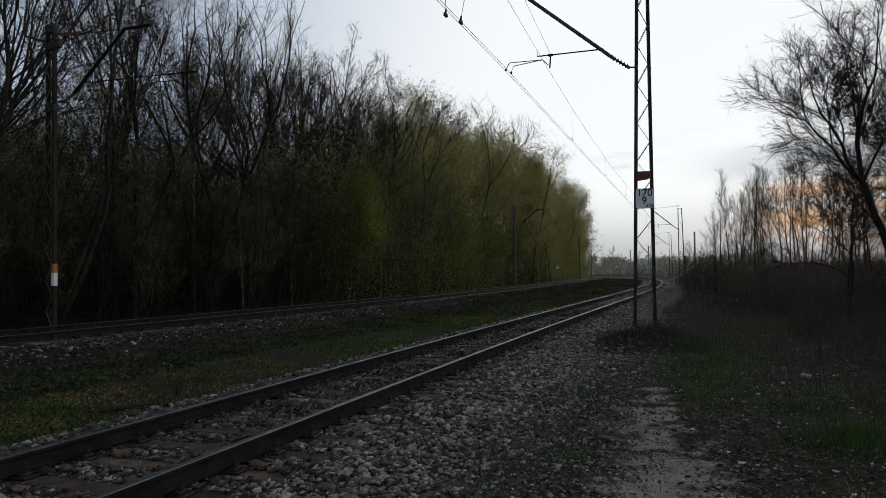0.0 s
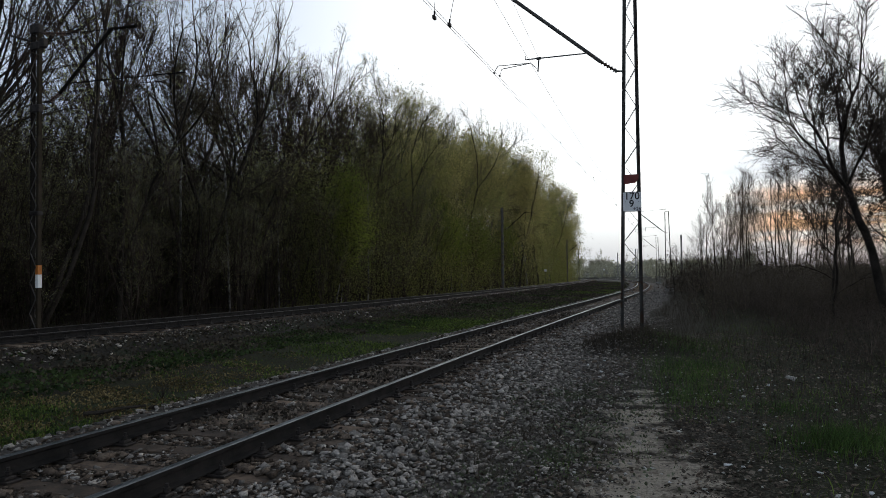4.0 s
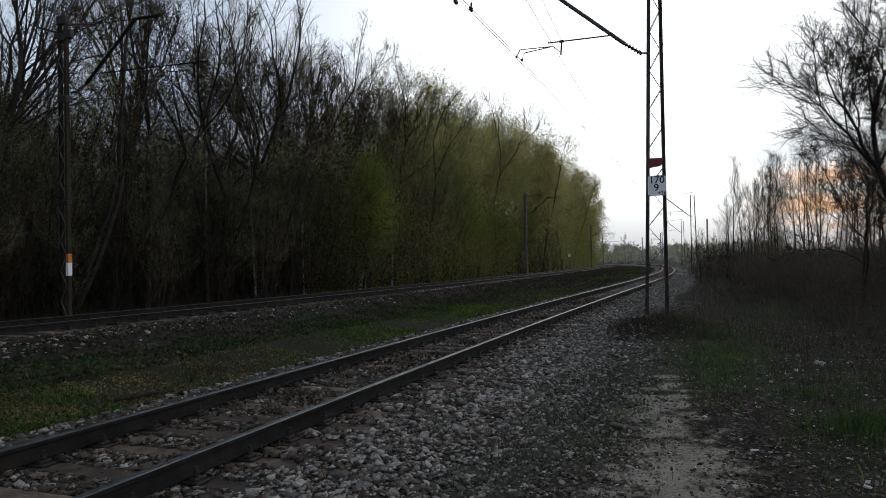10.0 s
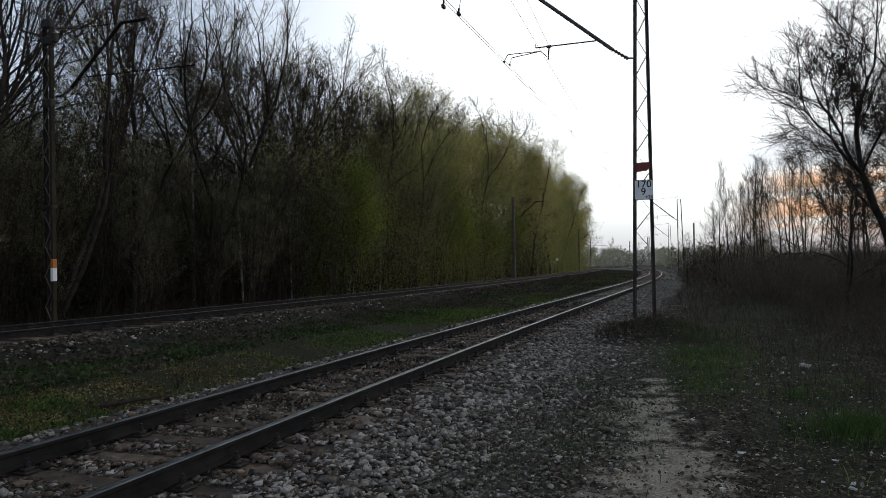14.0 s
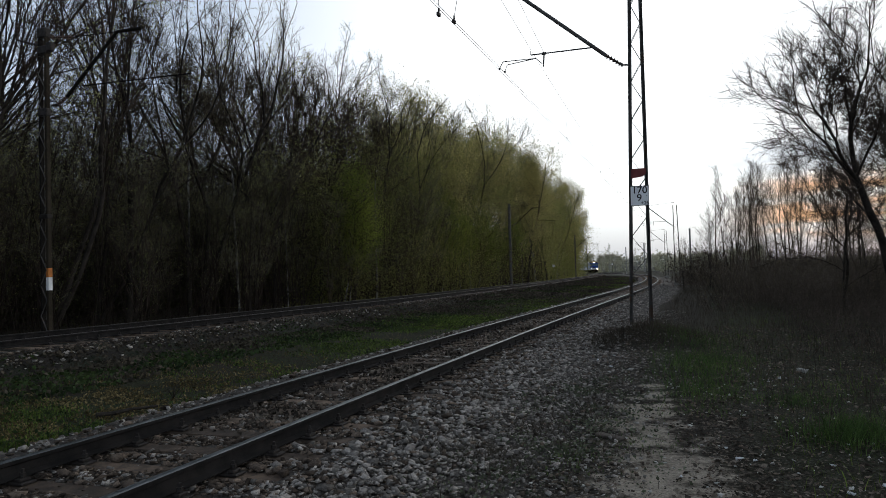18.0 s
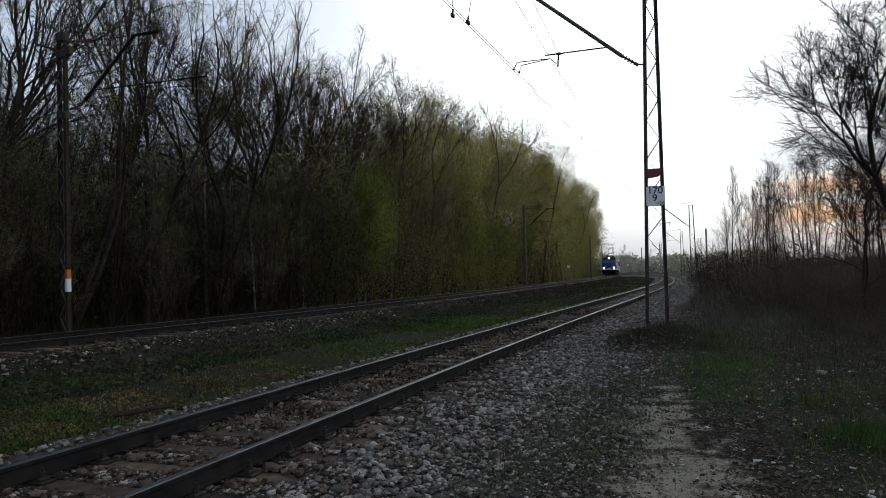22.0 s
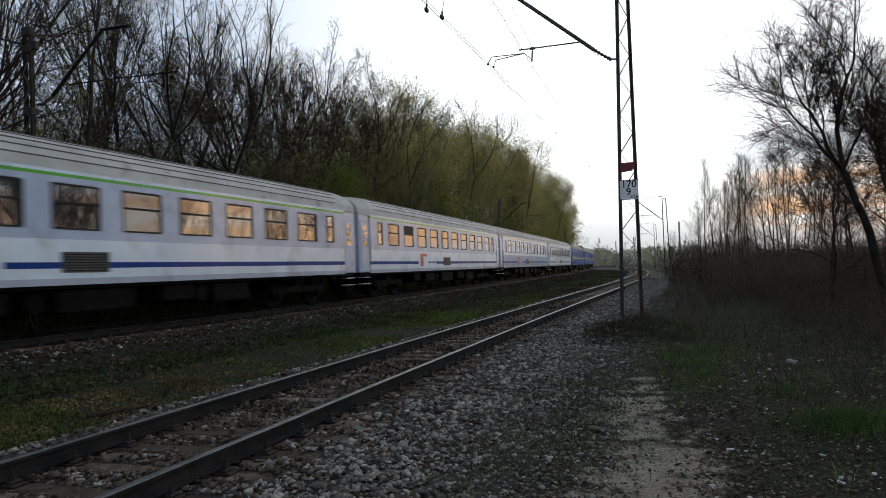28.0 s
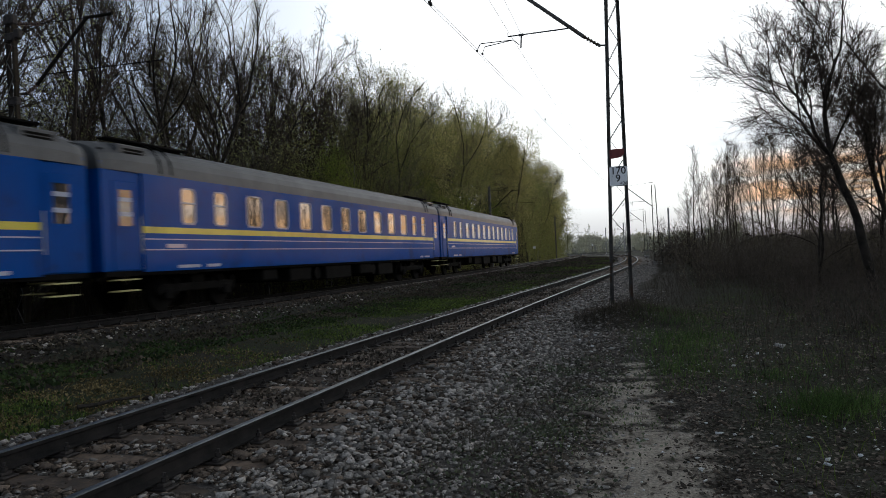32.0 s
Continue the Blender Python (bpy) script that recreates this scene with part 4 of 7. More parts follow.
def fork(seed, tall, clear=0.3, levels=6, split=(0.22, 0.5), lift=0.05, girth=0.011, shoots=2.0, twig=0.006, shorten=0.82, stems=1, bend=0.09, hang=0.0, lean=(0.0, 0.0), fill=0.5, shoot=0.75):
    """A tree whose stems fork again and again: the same answer as grow()."""
    rng = np.random.default_rng(seed)
    thick, thin, ends, buds = [], [], [], []

    def unit(d):
        return d / (np.linalg.norm(d) + 1e-9)

    def aside(d, angle, flat=None):
        n = rng.normal(size=3) if flat is None else flat
        n = unit(n - d * (n @ d))
        return d * math.cos(angle) + n * math.sin(angle)

    def side_shoot(p, d):
        d = unit(aside(d, rng.uniform(0.5, 1.0)) + np.array([0, 0, lift * 2 - hang]))
        long = shoot * rng.uniform(0.5, 1.2)
        mid = p + d * long * 0.5
        d2 = unit(d + rng.normal(0, 0.2, 3) + np.array([0, 0, lift * 2 - hang]))
        tip = mid + d2 * long * 0.5
        thin.append((*p, *mid, twig * 1.35, twig))
        ends.append((*mid, *tip, twig * 0.8, twig * 0.3))
        buds.extend((tip, mid, mid * 0.5 + tip * 0.5))
        for k in range(4):
            base = p + (mid - p) * rng.uniform(0.3, 1.0) if k < 2 else mid + (tip - mid) * rng.uniform(0.0, 0.7)
            e = unit(aside(d, rng.uniform(0.4, 0.9)) + np.array([0, 0, lift * 2 - hang * 1.5]))
            end = base + e * long * rng.uniform(0.25, 0.55)
            ends.append((*base, *end, twig * 0.62, twig * 0.3))
            buds.extend((end, base * 0.5 + end * 0.5))

    def limb(p, d, r, length, level):
        pieces = 4 if level < 3 else 3
        r1 = r * 0.84
        for k in range(pieces):
            d = unit(d + rng.normal(0, bend, 3) + np.array([0, 0, lift]))
            q = p + d * length / pieces
            ra, rb = r + (r1 - r) * k / pieces, r + (r1 - r) * (k + 1) / pieces
            (thick if ra > twig * 2.2 else thin).append((*p, *q, ra, rb))
            if level >= 1:
                for _ in range(rng.poisson(shoots * (0.45 if level < 3 else 1.0))):
                    side_shoot(p + (q - p) * rng.uniform(0, 1), d)
            if 0 < level < levels - 2 and rng.random() < fill:
                limb(q, unit(aside(d, rng.uniform(0.5, 0.95))), max(r * 0.34, twig * 1.6), length * 0.62, level + 2)
            p = q
        if level >= levels:
            side_shoot(p, d)
            side_shoot(p, d)
            return
        axis = rng.normal(size=3)
        wide, slim = rng.uniform(*split), rng.uniform(*split)
        limb(p, aside(d, slim * 0.7, axis), max(r1 * 0.8, twig * 1.5), length * shorten * rng.uniform(0.9, 1.1), level + 1)
        limb(p, aside(d, wide * 1.15, -axis), max(r1 * 0.58, twig * 1.5), length * shorten * rng.uniform(0.75, 1.0), level + 1)
        if rng.random() < 0.25:
            limb(p, aside(d, wide * 1.2), max(r1 * 0.55, twig * 1.5), length * shorten * 0.8, level + 1)

    first = tall * (1 - clear) / sum(shorten ** k for k in range(levels))
    for stem in range(stems):
        out = rng.normal(0, 0.16, 2) if stems > 1 else rng.normal(0, 0.03, 2)
        d = unit(np.array([lean[0] + out[0], lean[1] + out[1], 1.0]))
        p = np.array([0.0, 0.0, -0.15])
        r = tall * girth / math.sqrt(stems)
        for k in range(4):
            d = unit(d + rng.normal(0, bend * 0.5, 3) + np.array([0, 0, lift]))
            q = p + d * tall * clear / 4
            thick.append((*p, *q, r * (1.1 - 0.06 * k), r * (1.04 - 0.06 * k)))
            p = q
        limb(p, d, r * 0.85, first, 1)
    top = max(e[5] for e in ends)
    size = tall / top
    thick, thin, ends, buds = (np.array(x) for x in (thick, thin, ends, buds))
    for sticks in (thick, thin, ends):
        sticks[:, :6] *= size
    return thick, thin, ends, buds * size, rng


def tree(name, label, group, leaf_mat, leaf_size, leaf_share, bark=None, thin_scale=1.0, thin_mat=None, tip_mat=None, spread=0.1, habit=fork, keep=1.0, **how):
    """One tree with a trunk and limbs and a crown of twigs and leaves, a pattern for copies."""
    thick, thin, ends, buds, rng = habit(**how)
    ends = ends[rng.random(len(ends)) < keep]
    thing = holder(name, None, label, "tree", group)
    big = thick[thick[:, 6] > 0.03] if len(thick) else thick
    trunk = tubes_mesh("trunk", big[:, :3], big[:, 3:6], big[:, 6], big[:, 7], bark or BARK, 6)
    part("trunk", trunk, None, thing)
    small = np.concatenate([thick[thick[:, 6] <= 0.03], thin])
    part("crown", tubes_mesh("crown", small[:, :3], small[:, 3:6], small[:, 6] * thin_scale, small[:, 7] * thin_scale, thin_mat or TWIG, 3), None, thing)
    tagged(part("twig_crown", spikes_mesh("twig_crown", ends[:, :3], ends[:, 3:6], ends[:, 6] * 1.25 * thin_scale, tip_mat or thin_mat or TWIG), None, thing), kind="stuff")
    pick = buds[rng.random(len(buds)) < leaf_share]
    if leaf_share > 1:
        pick = np.concatenate([buds + rng.normal(0, spread, buds.shape) for _ in range(int(leaf_share))])
    part("foliage", leaves_mesh("foliage", pick, leaf_size, leaf_mat, rng), None, thing)
    return thing


def standing(place, turn, size):
    return Matrix.Translation(place) @ Matrix.Rotation(turn, 4, "Z") @ Matrix.Scale(size, 4)


def ground_at(x, y):
    return float(ground_height(np.array([x]), np.array([y]))[0])


def plant(pattern, place, turn, size, used):
    """The first planting moves the pattern itself; the rest are copies."""
    m = standing(place, turn, 1.0)
    if pattern in used:
        ob = copy_thing(pattern, m)
    else:
        ob = pattern
        ob.matrix_basis = m
        used.add(pattern)
    ob.scale = (size, size, size * (0.94 + 0.12 * ((turn * 7.3) % 1.0)))
    return ob


def build_forest():
    rng = random.Random(11)
    wood = "trees of the wood beside the line"
    spreading = tree("bare_tree", "tall bare dark tree with forked spreading limbs at the wood's edge", wood, LEAF_BROWN, 0.03, 0.2, seed=1, tall=16, clear=0.2, levels=5, split=(0.3, 0.55), lift=0.06, girth=0.0098, shoots=2.0, bend=0.1, fill=0.45)
    upright = tree("bare_tree", "slender bare grey-brown tree with upright limbs in the wood", wood, LEAF_BROWN, 0.03, 0.2, seed=2, tall=16, clear=0.25, levels=5, split=(0.16, 0.36), lift=0.07, girth=0.0078, shoots=2.0, bend=0.08, fill=0.4)
    twin = tree("bare_tree", "bare tree with two leaning stems in the wood", wood, LEAF_BROWN, 0.03, 0.2, seed=3, tall=16, clear=0.3, levels=4, split=(0.25, 0.5), lift=0.06, girth=0.0085, shoots=2.6, stems=2, bend=0.09, fill=0.4)
    broom = tree("bare_tree", "bare tree with a dense broom of upright twigs", wood, LEAF_BUD, 0.03, 0.2, seed=5, tall=16, clear=0.16, levels=4, split=(0.16, 0.36), lift=0.15, girth=0.008, shoots=3.4, stems=3, bend=0.06, shoot=1.3, fill=0.4)
    hazy = tree("budding_tree", "slender tree with a thin haze of grey-green spring leaves", wood, LEAF_OLIVE, 0.04, 1, seed=4, tall=16, clear=0.2, levels=5, split=(0.2, 0.42), lift=0.05, girth=0.007, shoots=1.9, bend=0.09, hang=0.1, fill=0.4)
    young = tree("birch_tree", "young birch with white trunk and yellow-green leaves", wood, LEAF_GREEN, 0.045, 4, bark=BIRCH, spread=0.25, habit=grow, seed=6, tall=7.4, first=0.3, reach=0.34, rise=0.5, droop=0.06, girth=0.0048, limbs=22, kids=8, twigs=6, lean=0.06)
    thicket = tree("understory_tree", "thin many-stemmed bare understory tree of fine twigs", wood, LEAF_OLIVE, 0.035, 0.3, bark=TWIG, tip_mat=HAZY_TWIG, seed=13, tall=8, clear=0.06, levels=4, split=(0.14, 0.4), lift=0.09, girth=0.0075, shoots=2.2, stems=4, bend=0.08, shoot=0.9, twig=0.0048, fill=0.5)
    full = dict(thin_mat=HAZY_TWIG, twig=0.010, girth=0.0085, shoots=1.7, shoot=1.5, fill=0.4)
    # foliage of birch and olive carries haze in its pale colour
    birch = tree("birch_tree", "tall birch with hanging olive spring foliage", wood, HAZED_LEAF, 0.085, 3, bark=BIRCH, spread=0.3, seed=7, tall=20, clear=0.14, levels=5, split=(0.22, 0.45), lift=0.06, hang=0.35, bend=0.09, **full)
    olive = tree("budding_tree", "tall tree with olive spring foliage paled for haze", wood, HAZED_LEAF, 0.085, 3, spread=0.35, seed=8, tall=20, clear=0.12, levels=5, split=(0.28, 0.55), lift=0.05, bend=0.1, **full)
    brown = tree("bare_tree", "tall bare brown tree with dense fine twigs in the wood", wood, LEAF_BUD, 0.06, 1, seed=9, tall=20, clear=0.12, levels=5, split=(0.22, 0.45), lift=0.08, bend=0.09, **full)
    green = tree("budding_tree", "broad tree with green spring foliage", wood, LEAF_SPRING, 0.085, 2, spread=0.35, seed=10, tall=20, clear=0.08, levels=5, split=(0.3, 0.55), lift=0.04, bend=0.1, **full)
    used = set()

    def put(pattern, s, u, size, turn=None):
        p = MAIN.at(s, u)
        plant(pattern, Vector((p.x, p.y, ground_at(p.x, p.y))), rng.uniform(0, 6.28) if turn is None else turn, size, used)

    def high(s, u):
        top = float(np.interp(s, [10, 36, 41, 46, 52, 62, 70, 85, 101, 121, 150, 172, 200, 215], [17.0, 17.0, 16.8, 16.2, 16.3, 17.8, 19.4, 20.6, 21.5, 22.3, 21.4, 18.8, 14.5, 12]))
        return top * (1 + 0.017 * (-8 - u)) * rng.uniform(0.88, 1.03)

    s = 10.0
    while s < 60:
        for u in ((-7.4, -12.5) if int(s / 2.8) % 2 else (-9.4, -16.0)):
            weights = (1, 2, 1, 4, 0.5) if 43 < s < 54 else (3, 3, 2, 0.4, 1.3)
            s_, u_ = s + rng.uniform(-1.1, 1.1), u + rng.uniform(-1.3, 1.3)
            if 25 < s < 34 and rng.random() < 0.12:
                continue
            put(rng.choices((spreading, upright, twin, broom, hazy), weights)[0], s_, u_, high(s_, u_) / 16)
        s += 2.8
    # trees that stand out at the wood's edge
    for pattern, s, u, tall, turn in ((spreading, 34.6, -7.0, 16.6, 1.0), (hazy, 30.5, -7.2, 15.5, 2.0), (broom, 42.5, -8.5, 16.2, 0.4), (broom, 46.5, -9.0, 15.9, 2.4), (broom, 44.5, -11.5, 16.5, 1.3), (broom, 50.0, -10.0, 16.4, 3.3), (brown, 54.0, -9.0, 16.4, 1.0), (brown, 58.0, -10.0, 17.2, 2.0), (brown, 51.0, -13.0, 18.0, 4.0), (twin, 23.0, -6.8, 15.0, 0.7), (upright, 26.2, -6.6, 16.0, 3.0), (upright, 20.5, -7.5, 15.5, 1.1), (spreading, 22.2, -9.6, 16.5, 3.9), (spreading, 39.0, -9.2, 17.0, 2.6), (hazy, 37.6, -7.4, 15.6, 5.5)):
        put(pattern, s, u, tall / (20 if pattern is brown else 16), turn)
    s = 54.0
    while s < 215:
        for u in ((-6.8, -14.0) if int(s) % 2 else (-7.6, -11.0)):
            weights = (0.6, 0.8, 3.5, 0.1) if s > 168 else (3, 3.0, 1.0, 0.25) if s > 95 else (1.5, 2, 2.2, 0.3) if s > 72 else (0.7, 1.0, 4, 0.2)
            if u < -12 and 86 < s < 150:
                continue
            s_, u_ = s + rng.uniform(-2, 2), u + rng.uniform(-1.5, 1.5)
            put(rng.choices((birch, olive, brown, green), weights)[0], s_, u_, high(s_, u_) / 20)
        s += 4.9
    for s, u, size in ((41.6, -5.3, 1.0), (43.0, -5.6, 0.92), (62, -5.9, 1.1), (66, -6.0, 1.0), (68, -7.0, 0.9), (90, -6.0, 1.1), (74, -5.8, 1.0), (80, -5.9, 0.9)):
        put(young, s, u, size)
    s = 9.0
    while s < 62:
        for u in (-6.0, -9.6):
            s_, u_ = s + rng.uniform(-0.9, 0.9), u + rng.uniform(-0.9, 0.9)
            put(thicket, s_, u_, rng.uniform(0.65, 1.1) * float(np.interp(s, [10, 30, 45, 60], [0.8, 0.95, 1.15, 1.3])) * (1 - 0.02 * (u_ + 6)))
        if s < 48:
            put(thicket, s + rng.uniform(-1, 1), rng.uniform(-16.0, -12.5), rng.uniform(1.15, 1.4), None)
        for k in range(2 if s < 27 else 0):
            put(thicket, s + rng.uniform(-1.2, 1.2), rng.uniform(-12.5, -8.0), rng.uniform(1.05, 1.3), None)
        s += 2.6
    # pale birch stems before the dark of the wood
    stem = tree("birch_tree", "slender birch with a white trunk and thin brown twigs", wood, LEAF_BUD, 0.04, 1, bark=BIRCH, seed=12, tall=13, clear=0.5, levels=5, split=(0.15, 0.35), lift=0.05, girth=0.0042, shoots=1.4, bend=0.05, lean=(0.02, 0.0))
    for s, u, size, turn in ((46.6, -5.4, 0.95, 0.2), (33.0, -6.4, 0.9, 1.9), (31.2, -7.8, 1.0, 4.0), (37.0, -6.2, 0.6, 1.0), (67.5, -5.8, 0.9, 2.2), (70.5, -5.7, 0.8, 0.4), (98, -5.6, 1.0, 3.0)):
        put(stem, s, u, size, turn)


def shrub_mesh(seed, tall, stems, branches, leaf_mat, leaf_size, leaf_share, wide=0.5, upright=1.0):
    rng = np.random.default_rng(seed)
    p0, p1, r0, r1, tips, e0, e1, er = [], [], [], [], [], [], [], []
    for k in range(stems):
        p = np.array([rng.normal(0, wide * 0.5), rng.normal(0, wide * 0.5), -0.05])
        d = np.array([rng.normal(0, 0.28), rng.normal(0, 0.28), upright])
        high = tall * rng.uniform(0.55, 1.0)
        r = 0.004 + 0.003 * tall * rng.uniform(0.4, 1.0)
        for j in range(4):
            d = d / np.linalg.norm(d) + rng.normal(0, 0.13, 3)
            q = p + d / np.linalg.norm(d) * high / 4
            p0.append(p), p1.append(q), r0.append(r * (1 - j * 0.22)), r1.append(r * (1 - (j + 1) * 0.22))
            for b in range(branches):
                e = d / np.linalg.norm(d) + rng.normal(0, 0.6, 3)
                a = p + (q - p) * rng.uniform(0, 1)
                c = a + e / np.linalg.norm(e) * high * rng.uniform(0.1, 0.28)
                e0.append(a), e1.append(c), er.append(r * 0.42)
                tips += [c, (a + c) / 2]
            p = q
    tips = np.array(tips)
    pick = tips[rng.random(len(tips)) < leaf_share]
    return tubes_mesh("brush", p0, p1, r0, r1, DRY_STEM), leaves_mesh("foliage", pick, leaf_size, leaf_mat, rng), spikes_mesh("twig_crown", e0, e1, er, DRY_STEM)


def shrub(name, label, group, *how):
    stems, leaves, twigs = shrub_mesh(*how)
    thing = holder(name, None, label, "bush", group)
    tagged(part("brush", stems, None, thing), kind="stuff")
    tagged(part("twig_crown", twigs, None, thing), kind="stuff")
    tagged(part("foliage", leaves, None, thing), kind="stuff")
    return thing


def build_undergrowth():
    """Saplings and brushwood that fill the wood below the crowns."""
    rng = np.random.default_rng(21)
    n = 3000
    s, u = rng.uniform(8, 110, n), -5.0 - 24 * rng.random(n) ** 1.3
    x, y = MAIN.many(s, u)
    z = ground_height(x, y)
    tall = rng.uniform(2.0, 8.5, n)
    lean = rng.normal(0, 0.17, (n, 2)) * tall[:, None]
    foot = np.stack([x, y, z], 1)
    mid = foot + np.stack([lean[:, 0] * 0.4, lean[:, 1] * 0.4, tall * 0.5], 1)
    top = foot + np.stack([lean[:, 0], lean[:, 1], tall], 1)
    r = 0.005 + 0.0022 * tall
    side = []
    for k in range(3):
        t = rng.uniform(0.3, 1.0, (n, 1))
        a = mid + (top - mid) * t
        side.append((a, a + rng.normal(0, 0.45, (n, 3)) + [0, 0, 0.35]))
    p0 = np.concatenate([foot, mid] + [a for a, b in side])
    p1 = np.concatenate([mid, top] + [b for a, b in side])
    r0 = np.concatenate([r, r * 0.7] + [r * 0.35] * 3)
    r1 = np.concatenate([r * 0.7, r * 0.3] + [r * 0.2] * 3)
    tagged(new("saplings", tubes_mesh("saplings", p0, p1, r0, r1, TWIG)), "dense thin bare saplings under the trees", "undergrowth", kind="stuff")
    for name, mat, m, each, label in (("brushwood_leaves", LEAF_SHADED, 300, 150, "brown and green brushwood leaves, darkened for shade"), ("brushwood_leaves", LEAF_OLIVE, 900, 330, "dull green young leaves in the brushwood"), ("brushwood_leaves", HAZED_LEAF, 120, 260, "olive young leaves before the tall trees, paled for haze"), ("brushwood_leaves", LEAF_GREEN, 230, 240, "fresh green young leaves in the brushwood")):
        # each cloud of leaves is the crown of one young tree; the dense shade-coloured brush comes before the lighter
        # young growth
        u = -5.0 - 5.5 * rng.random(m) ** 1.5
        s = 8 + 42 * rng.random(m) if mat is LEAF_SHADED else 62 + 80 * rng.random(m) if mat is HAZED_LEAF else np.where(rng.random(m) < 0.45, rng.uniform(38, 78, m), 40 + 170 * rng.random(m) ** 1.2)
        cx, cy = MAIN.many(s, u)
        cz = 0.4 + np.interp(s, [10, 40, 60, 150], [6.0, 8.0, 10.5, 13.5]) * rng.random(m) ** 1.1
        cz = cz + (4.0 if mat is HAZED_LEAF else 0.0)
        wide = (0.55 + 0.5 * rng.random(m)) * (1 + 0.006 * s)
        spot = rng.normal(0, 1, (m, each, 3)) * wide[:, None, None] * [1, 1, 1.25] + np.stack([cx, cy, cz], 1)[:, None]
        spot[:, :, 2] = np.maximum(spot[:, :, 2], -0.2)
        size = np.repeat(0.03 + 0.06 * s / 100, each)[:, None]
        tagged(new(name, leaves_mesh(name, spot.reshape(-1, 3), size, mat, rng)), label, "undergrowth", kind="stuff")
    m = 85000
    s, u = 8 + 110 * rng.random(m) ** 1.3, -5.0 - 10 * rng.random(m) ** 1.2
    x, y = MAIN.many(s, u)
    z = -0.2 + np.interp(s, [10, 30, 50], [7.5, 9.0, 11.0]) * rng.random(m) ** 1.15 * (0.75 + 0.25 * lumps(x, y, 3.0))
    a = np.stack([x, y, z], 1)
    b = a + (rng.normal(0, 0.3, (m, 3)) + [0, 0, 0.32]) * rng.uniform(0.6, 1.5, (m, 1))
    tagged(new("brushwood_twigs", spikes_mesh("brushwood_twigs", a, b, 0.003 + 0.00012 * s, TWIG)), "fine grey-brown twigs of the brushwood under the trees", "undergrowth", kind="stuff")
    m = 45000
    s, u = 30 + 52 * rng.random(m), -9.0 - 14 * rng.random(m)
    x, y = MAIN.many(s, u)
    z = 5.5 + np.interp(s, [30, 42, 60], [5.0, 7.5, 8.5]) * (1 - 0.02 * (u + 9)) * rng.random(m) ** 0.8 * (0.85 + 0.15 * lumps(x, y, 2.5, 1.0))
    a = np.stack([x, y, z], 1)
    b = a + (rng.normal(0, 0.4, (m, 3)) + [0, 0, 0.4]) * rng.uniform(0.7, 1.6, (m, 1))
    tagged(new("brushwood_twigs", spikes_mesh("brushwood_twigs", a, b, 0.008, TWIG)), "dense dark twigs between the crowns of the wood", "undergrowth", kind="stuff")
    tagged(new("brushwood_leaves", leaves_mesh("brushwood_leaves", b[:16000], 0.07, LEAF_BUD, rng)), "brown buds between the crowns of the wood", "undergrowth", kind="stuff")
    # deep backing that closes sky gaps, its leaves coloured as in shade
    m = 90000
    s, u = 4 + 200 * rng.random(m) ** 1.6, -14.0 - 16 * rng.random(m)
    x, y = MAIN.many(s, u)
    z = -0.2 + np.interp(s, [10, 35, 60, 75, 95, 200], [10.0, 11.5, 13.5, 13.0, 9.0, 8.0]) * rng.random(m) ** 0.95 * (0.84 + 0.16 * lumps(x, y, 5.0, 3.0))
    tagged(new("deep_thicket", leaves_mesh("deep_thicket", np.stack([x, y, z], 1), np.interp(z, [4, 8, 12], [0.6, 0.2, 0.1])[:, None], LEAF_SHADED, rng)), "dense thicket deep in the wood, darkened for shade", "undergrowth", kind="stuff")


